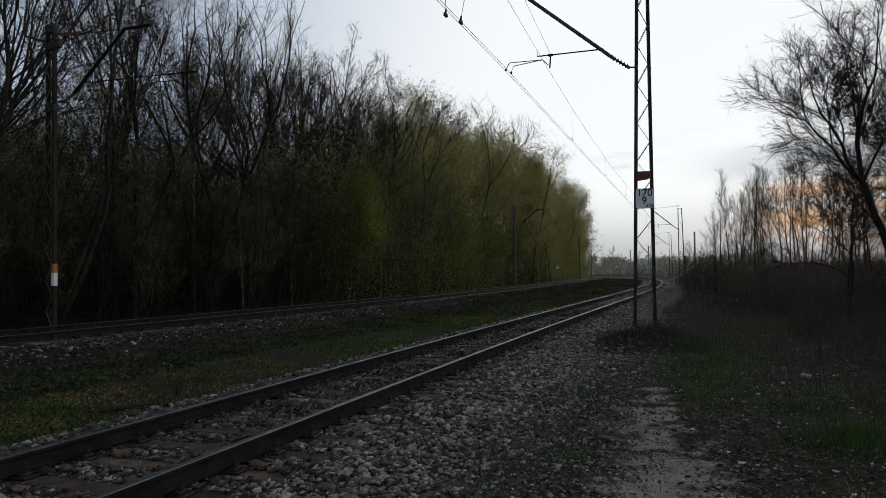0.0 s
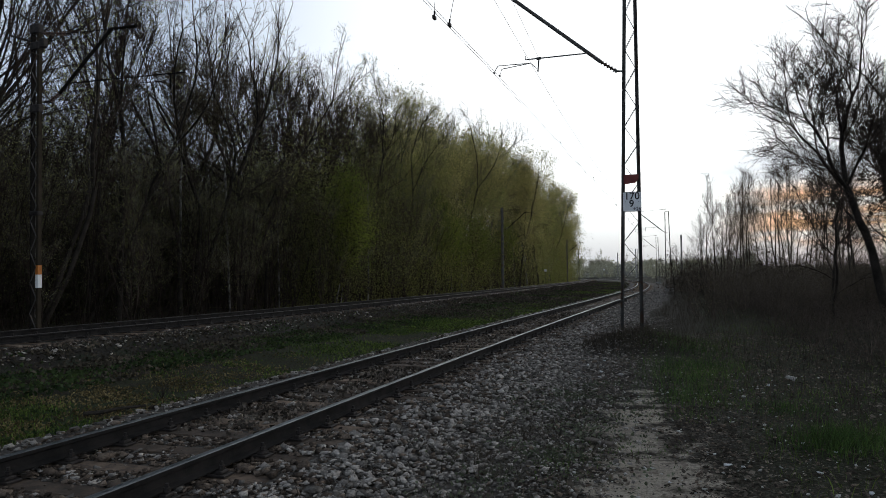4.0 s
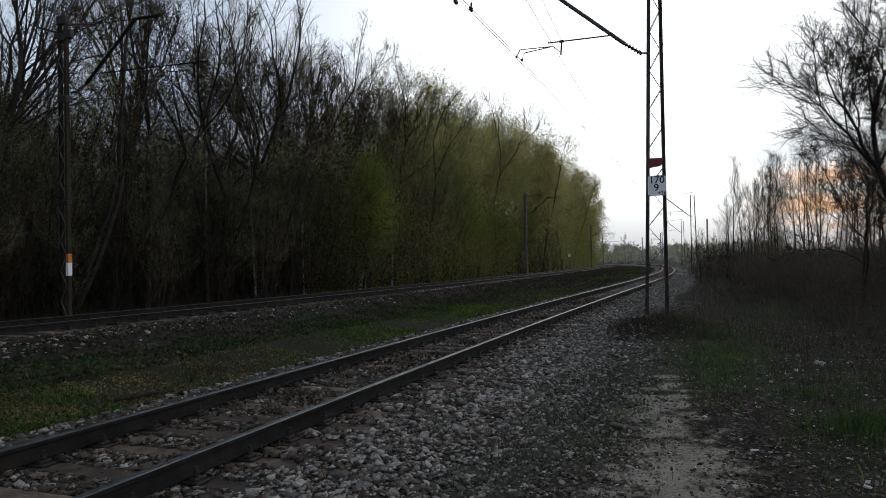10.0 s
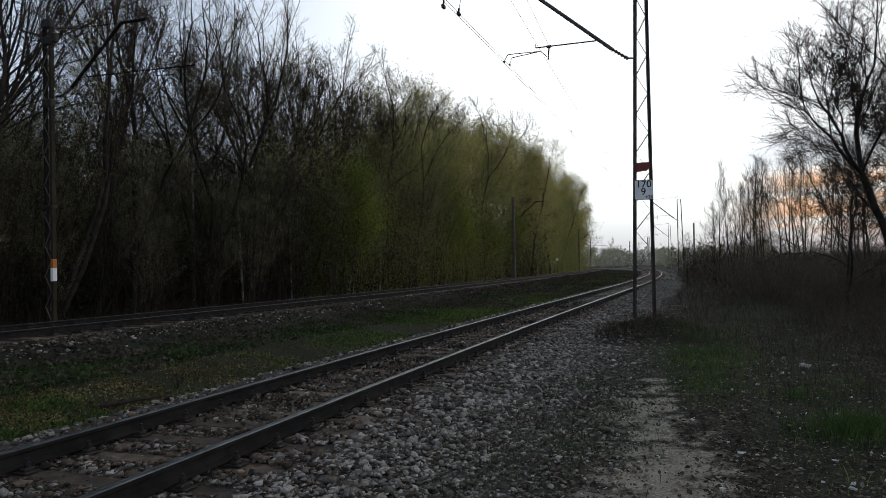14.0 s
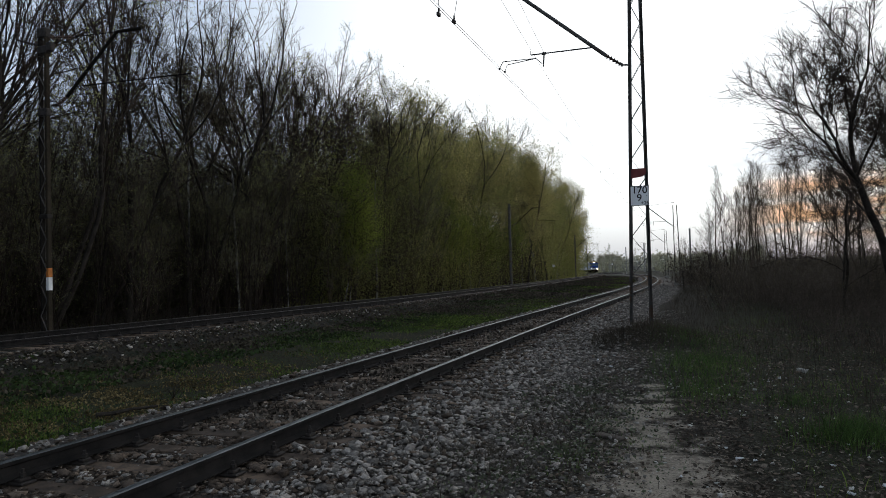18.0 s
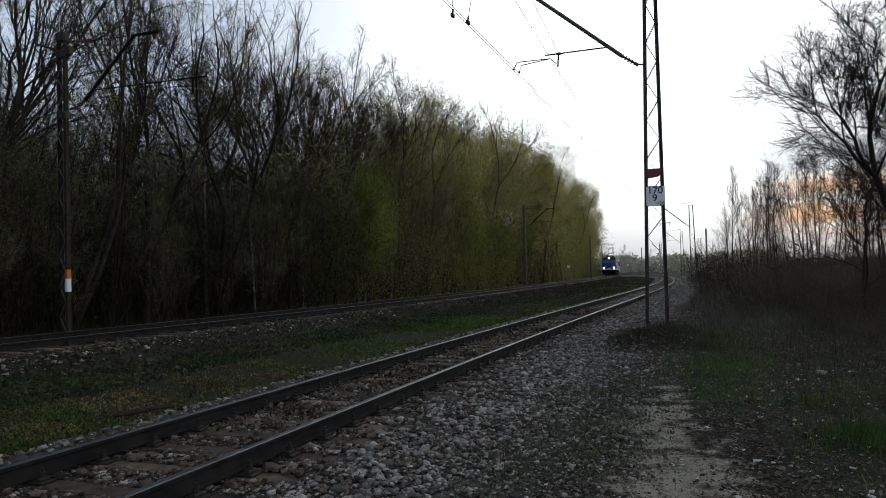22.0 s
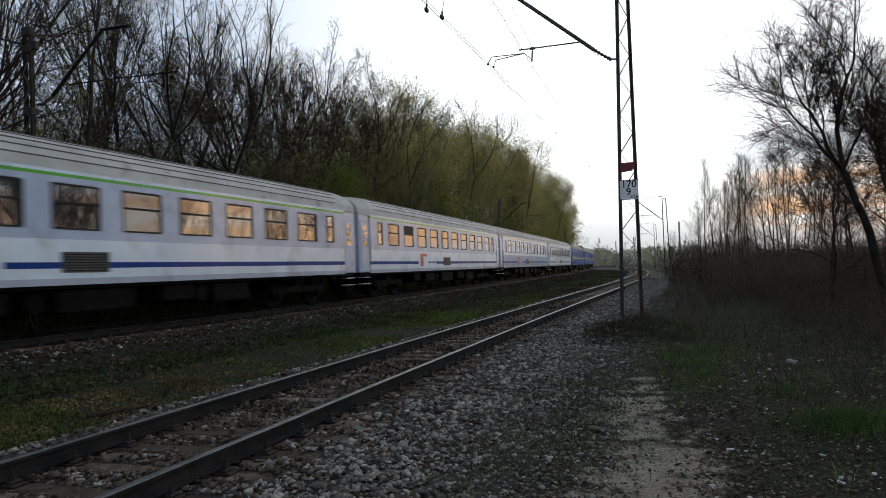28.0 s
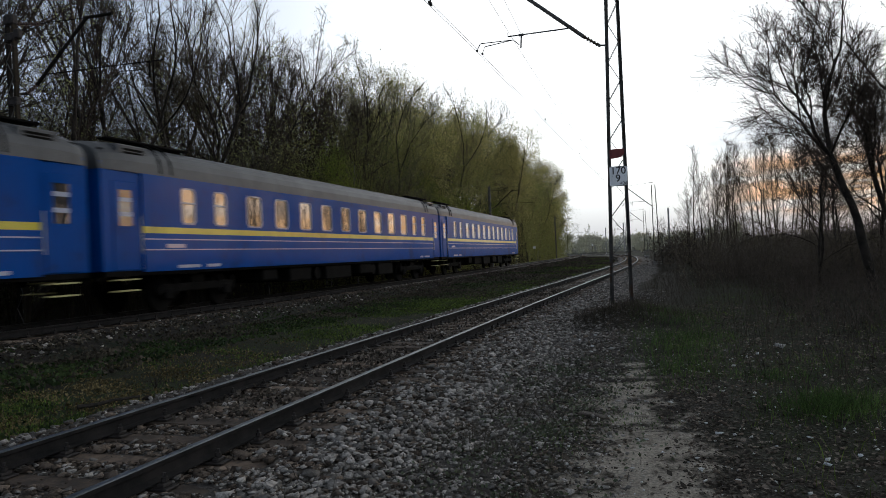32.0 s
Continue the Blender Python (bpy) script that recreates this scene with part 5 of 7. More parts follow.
def build_right_side():
    rng = random.Random(31)
    used = set()
    group = "trees on the bank beside the path"
    big = tree("bare_tree", "large dark bare tree with crooked limbs and hanging catkins", group, CATKIN, 0.026, 0.07, keep=0.55, seed=48, tall=10.4, clear=0.22, levels=6, split=(0.28, 0.58), lift=0.05, girth=0.012, shoots=3.3, bend=0.1, twig=0.0044, shoot=0.75, hang=0.05, fill=0.6)
    other = tree("bare_tree", "dark bare tree with spreading low branches and catkins", group, CATKIN, 0.026, 0.08, keep=0.7, seed=42, tall=9.5, clear=0.1, levels=5, split=(0.35, 0.65), lift=0.03, girth=0.010, shoots=3.0, bend=0.12, stems=2, twig=0.0042, shoot=0.75, hang=0.12, fill=0.6)
    slim = tree("bare_tree", "slim bare tree against the evening sky", group, LEAF_BUD, 0.03, 0.15, habit=grow, seed=43, tall=10, first=0.14, limbs=30, kids=7, twigs=5, reach=0.25, rise=0.7, girth=0.0058, wiggle=0.04, twig=0.005, bow=0.1, limb_girth=0.32, crest=0.35, narrow=0.45)
    fan = tree("bare_tree", "small bare tree with a fan of fine upright branches", group, LEAF_BUD, 0.03, 0.2, seed=61, tall=10, clear=0.22, levels=4, split=(0.16, 0.36), lift=0.09, girth=0.0075, shoots=1.7, bend=0.08, stems=2, twig=0.0042, shoot=0.8, fill=0.3)
    for x, y, size in ((19.3, 56, 0.36), (20.2, 57, 0.45), (21.2, 55, 0.62), (22.4, 54, 0.78), (23.6, 57, 0.92), (25.2, 53, 0.95), (27.0, 54, 1.0), (29.4, 54, 1.0), (19.8, 53, 0.34), (24.6, 58, 0.9), (26.2, 50, 0.84)):
        plant(fan, Vector((x, y, ground_at(x, y))), rng.uniform(0, 6.28), size, used)
    # the next trees along the bank, which the coach windows mirror
    for x, y, size in ((13.6, 9.0, 0.95), (15.4, 12.5, 1.0), (12.6, 4.2, 0.9), (17.0, 7.2, 1.05), (18.6, 13.6, 1.0), (15.0, 0.4, 1.0)):
        plant(other, Vector((x, y, ground_at(x, y))), rng.uniform(0, 6.28), size, used)
    for pattern, x, y, size, turn in ((big, 13.4, 20.6, 1.12, 0.7), (big, 16.2, 23.4, 0.95, 1.4), (other, 13.4, 23.5, 0.8, 2.0), (other, 10.9, 13.0, 0.86, 4.0), (big, 18.6, 28.0, 0.8, 2.6), (other, 20.0, 33.0, 0.8, 5.2), (other, 16.3, 19.0, 0.95, 1.0)):
        plant(pattern, Vector((x, y, ground_at(x, y))), turn, size, used)
    for px, py, size in ((22.6, 56, 0.75), (22.0, 50, 0.75), (23.0, 48, 0.85), (27.0, 46, 0.95), (30.0, 45, 1.0), (33.0, 46, 1.05), (28.0, 66, 1.0), (24.2, 54, 1.0), (27.2, 53, 1.05), (28.5, 48, 1.0), (30.5, 52, 1.05), (26.4, 60, 1.1), (32.5, 50, 1.0), (25.0, 44, 0.85), (29, 58, 1.1), (24.4, 50, 0.95), (25.2, 56, 1.05), (31.2, 55, 1.1), (25.5, 50, 0.95), (23.4, 60, 1.05), (26.2, 47, 0.95), (29.6, 49, 1.05), (23.2, 53, 0.85), (21.8, 57, 0.7), (26.0, 57, 1.0), (29.0, 53, 1.0), (23.8, 56, 0.9)):
        plant(slim, Vector((px, py, ground_at(px, py))), rng.uniform(0, 6.28), size, used)
    # the bank goes on behind the camera, where the coach windows mirror it
    for k in range(11):
        p = NEAR.at(-46 + 5.2 * k, 12.5 + rng.uniform(-1.5, 4.0))
        plant(slim, Vector((p.x, p.y, ground_at(p.x, p.y))), rng.uniform(0, 6.28), rng.uniform(0.95, 1.3), used)
    thicket = "dry thicket beside the path"
    briar = [shrub("bramble_bush", "low dense brown bramble thicket with bare stems", thicket, 51, 1.35, 44, 4, LEAF_BROWN, 0.025, 0.3, 1.1, 0.8),
             shrub("bramble_bush", "low reddish-brown thicket of dry stems", thicket, 52, 1.1, 48, 4, LEAF_BROWN, 0.022, 0.25, 1.2, 0.7),
             shrub("sprouting_bush", "bush of thin stems with first buds", thicket, 53, 1.7, 32, 6, LEAF_BUD, 0.025, 0.4, 0.9, 1.0)]
    for s in np.arange(14, 62, 2.0):
        for u in (7.6, 9.4, 11.6):
            first = max(u, float(np.interp(s, [14, 20, 30, 60], [8.2, 7.4, 6.9, 7.2]))) + rng.uniform(-0.6, 0.6)
            p = NEAR.at(s + rng.uniform(-0.6, 0.6), first)
            plant(rng.choices(briar, (3, 3, 1.5))[0], Vector((p.x, p.y, ground_at(p.x, p.y))), rng.uniform(0, 6.28), rng.uniform(0.75, 1.15), used)
    tall = shrub("sprouting_bush", "tall bush of thin stems with small brown buds", thicket, 55, 3.0, 34, 6, LEAF_BUD, 0.03, 0.6, 1.8, 1.0)
    for s in np.arange(30, 96, 3.4):
        for u in (12.5, 18.5):
            p = NEAR.at(s + rng.uniform(-1, 1), u + rng.uniform(-1.5, 1.5))
            plant(tall, Vector((p.x, p.y, ground_at(p.x, p.y))), rng.uniform(0, 6.28), rng.uniform(0.7, 1.15), used)
    for k in range(62):
        y = 22 + 30 * rng.random()
        x = y * rng.uniform(0.41, 0.72)
        plant(tall, Vector((x, y, ground_at(x, y))), rng.uniform(0, 6.28), rng.uniform(0.65, 1.1), used)
    mass = shrub("round_bush", "tall round dark bush of dense bare twigs", thicket, 54, 3.6, 80, 6, LEAF_BROWN, 0.07, 0.6, 2.2, 0.9)
    for x, y, size in ((22.0, 60.0, 1.0), (24.0, 62.0, 1.05), (24.5, 66.0, 1.0), (28.0, 64.0, 0.9)):
        plant(mass, Vector((x, y, ground_at(x, y))), rng.uniform(0, 6.28), size, used)


def build_far_trees():
    rng = random.Random(61)
    used = set()
    far = "far trees beyond the curve"
    kinds = [tree("far_tree", "far bare tree beyond the railway curve, paled for haze", far, FAR_LEAF, 0.2, 1.0, thin_mat=FAR_TWIG, bark=FAR_TWIG, habit=grow, twig=0.03, seed=62, tall=12, first=0.15, reach=0.36, rise=0.5, limbs=10, kids=5, twigs=2),
             tree("far_tree", "far tree with green spring foliage, paled for haze", far, FAR_LEAF, 0.26, 5, thin_mat=FAR_TWIG, bark=FAR_TWIG, habit=grow, twig=0.02, spread=0.5, seed=63, tall=10, first=0.08, reach=0.4, rise=0.4, limbs=10, kids=5, twigs=2)]
    for k in range(54):
        x = 50 + 110 * k / 54 + rng.uniform(-2, 2)
        y = rng.uniform(330, 420)
        plant(kinds[k % 2 if rng.random() < 0.6 else 1], Vector((x, y, -0.3)), rng.uniform(0, 6.28), rng.uniform(0.7, 1.15), used)
    spot = np.random.default_rng(64)
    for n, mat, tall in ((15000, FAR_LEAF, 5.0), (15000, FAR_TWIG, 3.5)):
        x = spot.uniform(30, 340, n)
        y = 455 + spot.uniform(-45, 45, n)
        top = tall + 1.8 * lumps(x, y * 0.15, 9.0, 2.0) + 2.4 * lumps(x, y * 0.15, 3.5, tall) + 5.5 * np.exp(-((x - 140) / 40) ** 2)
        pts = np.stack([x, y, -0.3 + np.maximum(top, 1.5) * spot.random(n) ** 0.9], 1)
        tagged(new("far_woods", leaves_mesh("far_woods", pts, 0.95, mat, spot)), "low line of far woods on the horizon, greyed for haze", "woods", kind="stuff")
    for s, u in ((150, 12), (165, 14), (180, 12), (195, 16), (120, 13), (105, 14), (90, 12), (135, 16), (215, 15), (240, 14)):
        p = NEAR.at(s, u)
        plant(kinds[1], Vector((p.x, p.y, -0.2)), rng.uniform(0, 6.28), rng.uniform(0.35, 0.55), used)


build_forest()
build_undergrowth()
build_right_side()
build_far_trees()


# ---- the passenger train ----
def paint(name, base, dirt=0.12, rough=0.42, gloss=0.6, spec=0.3):
    d = tuple(c * 0.86 for c in base)
    stain = tuple(c * (1 - dirt) * 0.75 + 0.03 * dirt for c in base)
    return material(name, d, base, 1.2, 25, rough, bump=0.05, moving=True, stain=stain, stain_at=(0.5, 0.75), stain_scale=1.1, glossy=gloss, spec=spec)


CAR_WHITE = paint("dusty_white_car_paint", (0.74, 0.86, 0.97))
CAR_LILAC = paint("grey_lilac_car_paint", (0.47, 0.57, 0.75))
CAR_BLUEGREY = paint("blue_grey_car_paint", (0.29, 0.41, 0.64))
CAR_PALE = paint("pale_skirt_paint", (0.47, 0.53, 0.64))
STRIPE_BLUE = paint("navy_stripe", (0.002, 0.045, 0.25), gloss=0.1, spec=0.1)
LINE_GREEN = paint("green_class_line", (0.08, 0.46, 0.03))
LINE_YELLOW = paint("orange_yellow_class_line", (0.8, 0.40, 0.01))
ROOF_GREY = material("grey_car_roof", (0.42, 0.44, 0.43), (0.58, 0.60, 0.59), 1.0, 20, 0.6, bump=0.05, moving=True, stain=(0.2, 0.2, 0.2), spec=0.4)
ROOF_DARK = material("dull_grey_roof", (0.05, 0.051, 0.054), (0.088, 0.09, 0.093), 1.0, 20, 0.5, bump=0.05, moving=True, stain=(0.065, 0.065, 0.066))
CAR_BLUE = paint("worn_blue_car_paint", (0.0, 0.068, 0.32), 0.3, 0.5, 0.2, 0.03)
CAR_YELLOW = paint("yellow_car_stripe", (0.72, 0.60, 0.06))
CAR_LINE = paint("pale_line_paint", (0.5, 0.52, 0.62))
LOCO_NAVY = paint("navy_locomotive_paint", (0.005, 0.068, 0.34), gloss=0.25)
LOCO_SKY = paint("light_blue_locomotive_paint", (0.17, 0.40, 0.66), gloss=0.3)
LOCO_GREY = paint("pale_grey_locomotive_paint", (0.40, 0.50, 0.58), gloss=0.3)
LOCO_WHITE = paint("white_locomotive_paint", (0.72, 0.78, 0.82), gloss=0.3)
LOCO_ROOF = material("dark_locomotive_roof", (0.014, 0.015, 0.017), (0.035, 0.036, 0.039), 1.0, 20, 0.7, bump=0.1, moving=True, spec=0.2)
UNDER = material("black_underframe_dirt", (0.0035, 0.0032, 0.003), (0.01, 0.009, 0.008), 2, 30, 0.9, bump=0.3, moving=True, spec=0.1)
STEEL_BAR = material("worn_step_edge", (0.4, 0.4, 0.38), (0.6, 0.6, 0.58), 4, 40, 0.5, 0.3, bump=0.1, moving=True)
STEP_YELLOW = material("worn_yellow_step_edge", (0.45, 0.4, 0.16), (0.62, 0.56, 0.26), 4, 40, 0.6, bump=0.1, moving=True)
RUBBER = material("black_rubber", (0.012, 0.012, 0.012), (0.025, 0.025, 0.025), 4, 40, 0.8, bump=0.2, moving=True)
LOGO_RED = paint("red_emblem_paint", (0.55, 0.05, 0.06))
PANE = glass("window_glass", (0.03, 0.032, 0.035))
DARK_PANE = material("dark_louvre", (0.006, 0.006, 0.007), (0.015, 0.015, 0.016), 4, 40, 0.6, bump=0, moving=True, spec=0.2)
HEADLIGHT = lamp_glow("headlight_glow", (1.0, 0.66, 0.30), 45.0)
# the sky's reflection is put into this blue-grey base colour
SCREEN = material("sky_toned_windscreen", (0.08, 0.13, 0.16), (0.11, 0.17, 0.20), 2, 20, 0.1, bump=0, moving=True, spec=0.35)
CURTAIN = material("pale_blind", (0.5, 0.48, 0.44), (0.62, 0.6, 0.56), 3, 30, 0.8, bump=0.1, moving=True)


def wheel_mesh():
    shape = Shape()
    for x0, x1, r in ((-0.07, 0.06, 0.46), (-0.07, -0.04, 0.49), (0.055, 0.085, 0.2)):
        shape.tube([(x0, 0, 0), (x1, 0, 0)], r, 18)
    return shape.mesh("wheel", UNDER)


WHEEL = wheel_mesh()


def bogie(parent, y, base, wheels=2):
    frame_ = Shape()
    for x in (-1.0, 1.0):
        frame_.box(x - 0.07, x + 0.07, y - base / 2 - 0.45, y + base / 2 + 0.45, 0.5, 0.72, bevel=0.03)
        for k in range(wheels):
            yy = y - base / 2 + base * k / (wheels - 1)
            frame_.box(x - 0.12, x + 0.12, yy - 0.16, yy + 0.16, 0.32, 0.62, bevel=0.04)
            for d in (-0.33, 0.33):
                frame_.tube([(x, yy + d, 0.45), (x, yy + d, 0.85)], 0.09, 8)
    frame_.box(-1.05, 1.05, y - 0.3, y + 0.3, 0.55, 0.95, bevel=0.03)
    ob = part("bogie", frame_, UNDER, parent, "black bogie with coil springs")
    for k in range(wheels):
        yy = y - base / 2 + base * k / (wheels - 1)
        for x in (-0.75, 0.75):
            part("wheel", WHEEL, None, ob, at=Matrix.Translation((x, yy, 0.475)) @ Matrix.Rotation(0 if x > 0 else math.pi, 4, "Z"))


def buffers(parent, y, side):
    for x in (-0.875, 0.875):
        shape = Shape()
        shape.tube([(x, y, 1.04), (x, y + side * 0.32, 1.04)], 0.09, 10)
        shape.tube([(x, y + side * 0.32, 1.04), (x, y + side * 0.36, 1.04)], 0.22, 14)
        part("buffer", shape, UNDER, parent)
    hook = Shape()
    hook.box(-0.06, 0.06, min(y, y + side * 0.3), max(y, y + side * 0.3), 0.95, 1.1, bevel=0.02)
    part("coupling_hook", hook, UNDER, parent)


def rounded(x, y0, y1, z0, z1, r):
    """The corners of an upright rounded window in the side wall."""
    out = []
    for cy, cz, a0 in ((y1 - r, z1 - r, 0), (y0 + r, z1 - r, 90), (y0 + r, z0 + r, 180), (y1 - r, z0 + r, 270)):
        for k in range(4):
            a = radians(a0 + 30 * k)
            out.append((x, cy + r * math.cos(a), cz + r * math.sin(a)))
    return out


def window_meshes(wide, tall, r, bar):
    """Frame, pane and cross bar of one window, round its own middle, on the side that faces +x."""
    outer, inner = rounded(0, -wide / 2, wide / 2, -tall / 2, tall / 2, r), rounded(0, -wide / 2 + 0.035, wide / 2 - 0.035, -tall / 2 + 0.035, tall / 2 - 0.035, max(r - 0.03, 0.02))
    frame_ = Shape()
    n = len(outer)
    for k in range(n):
        a, b, c, d = outer[k], outer[(k + 1) % n], inner[(k + 1) % n], inner[k]
        frame_.face(*[(0.012, p[1], p[2]) for p in (a, b, c, d)])
        frame_.face(*[(x, p[1], p[2]) for p, x in ((a, 0.012), (a, -0.03), (b, -0.03), (b, 0.012))])
        frame_.face(*[(x, p[1], p[2]) for p, x in ((d, 0.012), (c, 0.012), (c, -0.03), (d, -0.03))])
    pane = Shape()
    pane.face(*[(-0.016, p[1], p[2]) for p in inner])
    pane.face(*[(-0.024, p[1], p[2]) for p in reversed(inner)])
    for k in range(n):
        a, b = inner[k], inner[(k + 1) % n]
        pane.face((-0.016, a[1], a[2]), (-0.024, a[1], a[2]), (-0.024, b[1], b[2]), (-0.016, b[1], b[2]))
    cross = None
    if bar:
        cross = Shape()
        cross.box(-0.012, 0.014, -wide / 2 + 0.03, wide / 2 - 0.03, tall * 0.06, tall * 0.06 + 0.045, bevel=0.005)
    return frame_, pane, cross


class WindowKind:
    def __init__(self, wide, tall, r, bar, frame_mat, tint=None):
        f, p, c = window_meshes(wide, tall, r, bar)
        self.wide, self.tall = wide, tall
        self.frame = f.mesh("window", frame_mat)
        self.pane = p.mesh("pane", tint or PANE)
        self.bar = c.mesh("cross_bar", frame_mat) if c else None

    def put(self, parent, side, x, y, z, lean=0.0):
        turn = Matrix.Identity(4) if side > 0 else Matrix.Rotation(math.pi, 4, "Z")
        ob = part("window", self.frame, None, parent, at=Matrix.Translation((side * x, y, z)) @ turn @ Matrix.Rotation(lean, 4, "Z"))
        part("pane", self.pane, None, ob, at=Matrix.Rotation(lean, 4, "Z"))
        if self.bar:
            part("cross_bar", self.bar, None, ob)


def roof_shell(half, y_end, eave, top):
    """A curved roof that rounds down towards both ends."""
    shape = Shape()
    prof = [(half * (1 if k == 0 else -1 if k == 14 else math.copysign(abs(math.cos(a)) ** 0.6, math.cos(a))), math.sin(a) ** 0.75 if 0 < k < 14 else 0) for k, a in enumerate(np.linspace(0, math.pi, 15))]
    stations = [(-y_end, 0.80), (-y_end + 0.25, 0.9), (-y_end + 0.8, 0.97), (-y_end + 1.5, 1.0), (y_end - 1.5, 1.0), (y_end - 0.8, 0.97), (y_end - 0.25, 0.9), (y_end, 0.80)]
    rings = []
    for y, f in stations:
        rings.append([(u * (1 - 0.25 * (1 - f)), y, eave + (top - eave) * w * f) for u, w in prof])
    for a, b in zip(rings, rings[1:]):
        for k in range(14):
            shape.face(a[k], b[k], b[k + 1], a[k + 1])
    shape.face(*rings[0])
    shape.face(*reversed(rings[-1]))
    return shape, [(u, eave + (top - eave) * w) for u, w in prof]


def coach(label, livery):
    """One passenger coach; its own y runs forward, z from the rail's top."""
    blue = livery == "blue"
    car = holder("passenger_coach", None, label, "railway coach", "coaches of the train")
    half, end, low, eave, top = 1.41, 12.36, 1.06, 3.44, 4.26
    side_end = end - (1.25 if blue else 1.0)
    if blue:
        spec = [(-9.55, 0.62), (-8.2, 0.62)] + [(-6.7 + 1.62 * k, 0.86) for k in range(9)] + [(8.0, 0.62), (9.4, 0.62)]
        z0, z1, r = 2.24, 3.22, 0.16
        bands = [(1.06, 2.0, CAR_BLUE), (2.16, 2.24, CAR_BLUE), (3.22, 3.44, CAR_BLUE)]
        stripes = [(2.0, 2.16, CAR_YELLOW, "yellow painted stripe")]
        wall = CAR_BLUE
    else:
        spec = [(-10.27, 0.58)] + [(-8.66 + 1.925 * k, 1.3) for k in range(10)] + [(10.27, 0.58)]
        z0, z1, r = 2.22, 3.20, 0.05
        wall = CAR_WHITE if livery == "yellow" else CAR_LILAC
        lower = CAR_BLUEGREY if livery == "yellow" else CAR_WHITE
        bands = [(1.06, 1.2, CAR_PALE), (1.2, 2.02, lower), (2.02, 2.22, wall), (3.20, 3.33, wall)]
        stripes = [(1.41, 1.54, STRIPE_BLUE, "navy painted stripe"), (3.33, 3.40, LINE_YELLOW if livery == "yellow" else LINE_GREEN, "bright class line under the roof"), (3.40, 3.47, CAR_WHITE, "pale gutter line")]
    mats, kinds = [], {}
    for _, _, m in bands:
        if m not in mats:
            mats.append(m)
    if wall not in mats:
        mats.append(wall)
    for w in sorted({w for _, w in spec}):
        kinds[w] = WindowKind(w - 0.02, z1 - z0 - 0.02, r, not blue or w < 0.7, CAR_LINE if blue else RUBBER)
    for side in (-1, 1):
        shape = Shape()
        x0, x1 = sorted((side * half, side * (half - 0.05)))
        for za, zb, m in bands:
            shape.box(x0, x1, -side_end, side_end, za, zb, mats.index(m))
        edges = [-side_end] + [e for y, w in spec for e in (y - w / 2, y + w / 2)] + [side_end]
        for a, b in zip(edges[::2], edges[1::2]):
            shape.box(x0, x1, a, b, z0, z1, mats.index(wall))
        if blue:
            for y, w in spec:
                for sy in (-1, 1):
                    for sz in (-1, 1):
                        cy, cz = y + sy * w / 2, (z1 if sz > 0 else z0)
                        shape.face((x1 if side > 0 else x0, cy, cz), (x1 if side > 0 else x0, cy - sy * 0.1, cz), (x1 if side > 0 else x0, cy, cz - sz * 0.1), mat=mats.index(wall))
        part("side_wall", shape, mats, car)
        for za, zb, m, word in stripes:
            # the navy stripe leaves out the stretch with emblem and lettering
            for ya, yb in (((-side_end, 2.7), (5.45, side_end)) if m is STRIPE_BLUE else ((-side_end, side_end),)):
                s_ = Shape()
                s_.box(x0 - (0.003 if side < 0 else 0), x1 + (0.003 if side > 0 else 0), ya, yb, za, zb)
                part("stripe", s_, m, car, word)
        if blue:
            for za in (1.58, 1.84):
                s_ = Shape()
                s_.box(side * half - 0.012, side * half + 0.012, -side_end, side_end, za, za + 0.03, bevel=0.004)
                part("rib", s_, CAR_LINE, car, "pale pressed rib line")
            for (ya, wa), (yb, wb) in zip(spec, spec[1:]):
                for za in (2.55, 2.9):
                    s_ = Shape()
                    s_.box(side * half - 0.01, side * half + 0.01, ya + wa / 2 + 0.08, yb - wb / 2 - 0.08, za, za + 0.025)
                    part("rib", s_, CAR_BLUE, car)
        for k, (y, w) in enumerate(spec):
            kinds[w].put(car, side, half, y, (z0 + z1) / 2)
        for e in (-1, 1):
            # end bay with the entrance door, set in a little
            bay = Shape()
            ya, yb = sorted((e * side_end, e * end))
            xa = half - 0.06
            bay.box(*sorted((side * xa, side * (xa - 0.05))), ya, yb, 1.1, eave, bevel=0.01)
            part("end_bay", bay, CAR_BLUE if blue else CAR_PALE if livery == "yellow" else CAR_LILAC, car)
            door = Shape()
            dy = e * (side_end + (0.55 if blue else 0.46))
            door.box(*sorted((side * (xa + 0.004), side * (xa + 0.03))), dy - 0.4, dy + 0.4, 1.12, 3.2, bevel=0.015)
            ob = part("door", door, CAR_BLUE if blue else CAR_LILAC if livery != "yellow" else CAR_PALE, car, "folding entrance door")
            glassy = Shape()
            glassy.box(*sorted((side * (xa + 0.031), side * (xa + 0.036))), dy - 0.2, dy + 0.2, 2.15, 3.0, bevel=0.002)
            part("door_window", glassy, PANE, ob)
            for za in (2.38, 2.72):
                bar = Shape()
                bar.box(*sorted((side * (xa + 0.0365), side * (xa + 0.041))), dy - 0.2, dy + 0.2, za, za + 0.1)
                part("window_bar", bar, CAR_LINE, ob, "pale bar across the door window")
            bar = Shape()
            bar.tube([(side * (xa + 0.07), dy - 0.47 * e, 1.5), (side * (xa + 0.07), dy - 0.47 * e, 2.4)], 0.015, 6)
            part("grab_rail", bar, STEEL_BAR, ob)
            for zz in (0.62, 0.88):
                step = Shape()
                step.box(*sorted((side * 1.15, side * 1.42)), dy - 0.35, dy + 0.35, zz, zz + 0.035, bevel=0.005)
                part("step", step, STEP_YELLOW if blue else STEEL_BAR, car, "bright worn step edge")
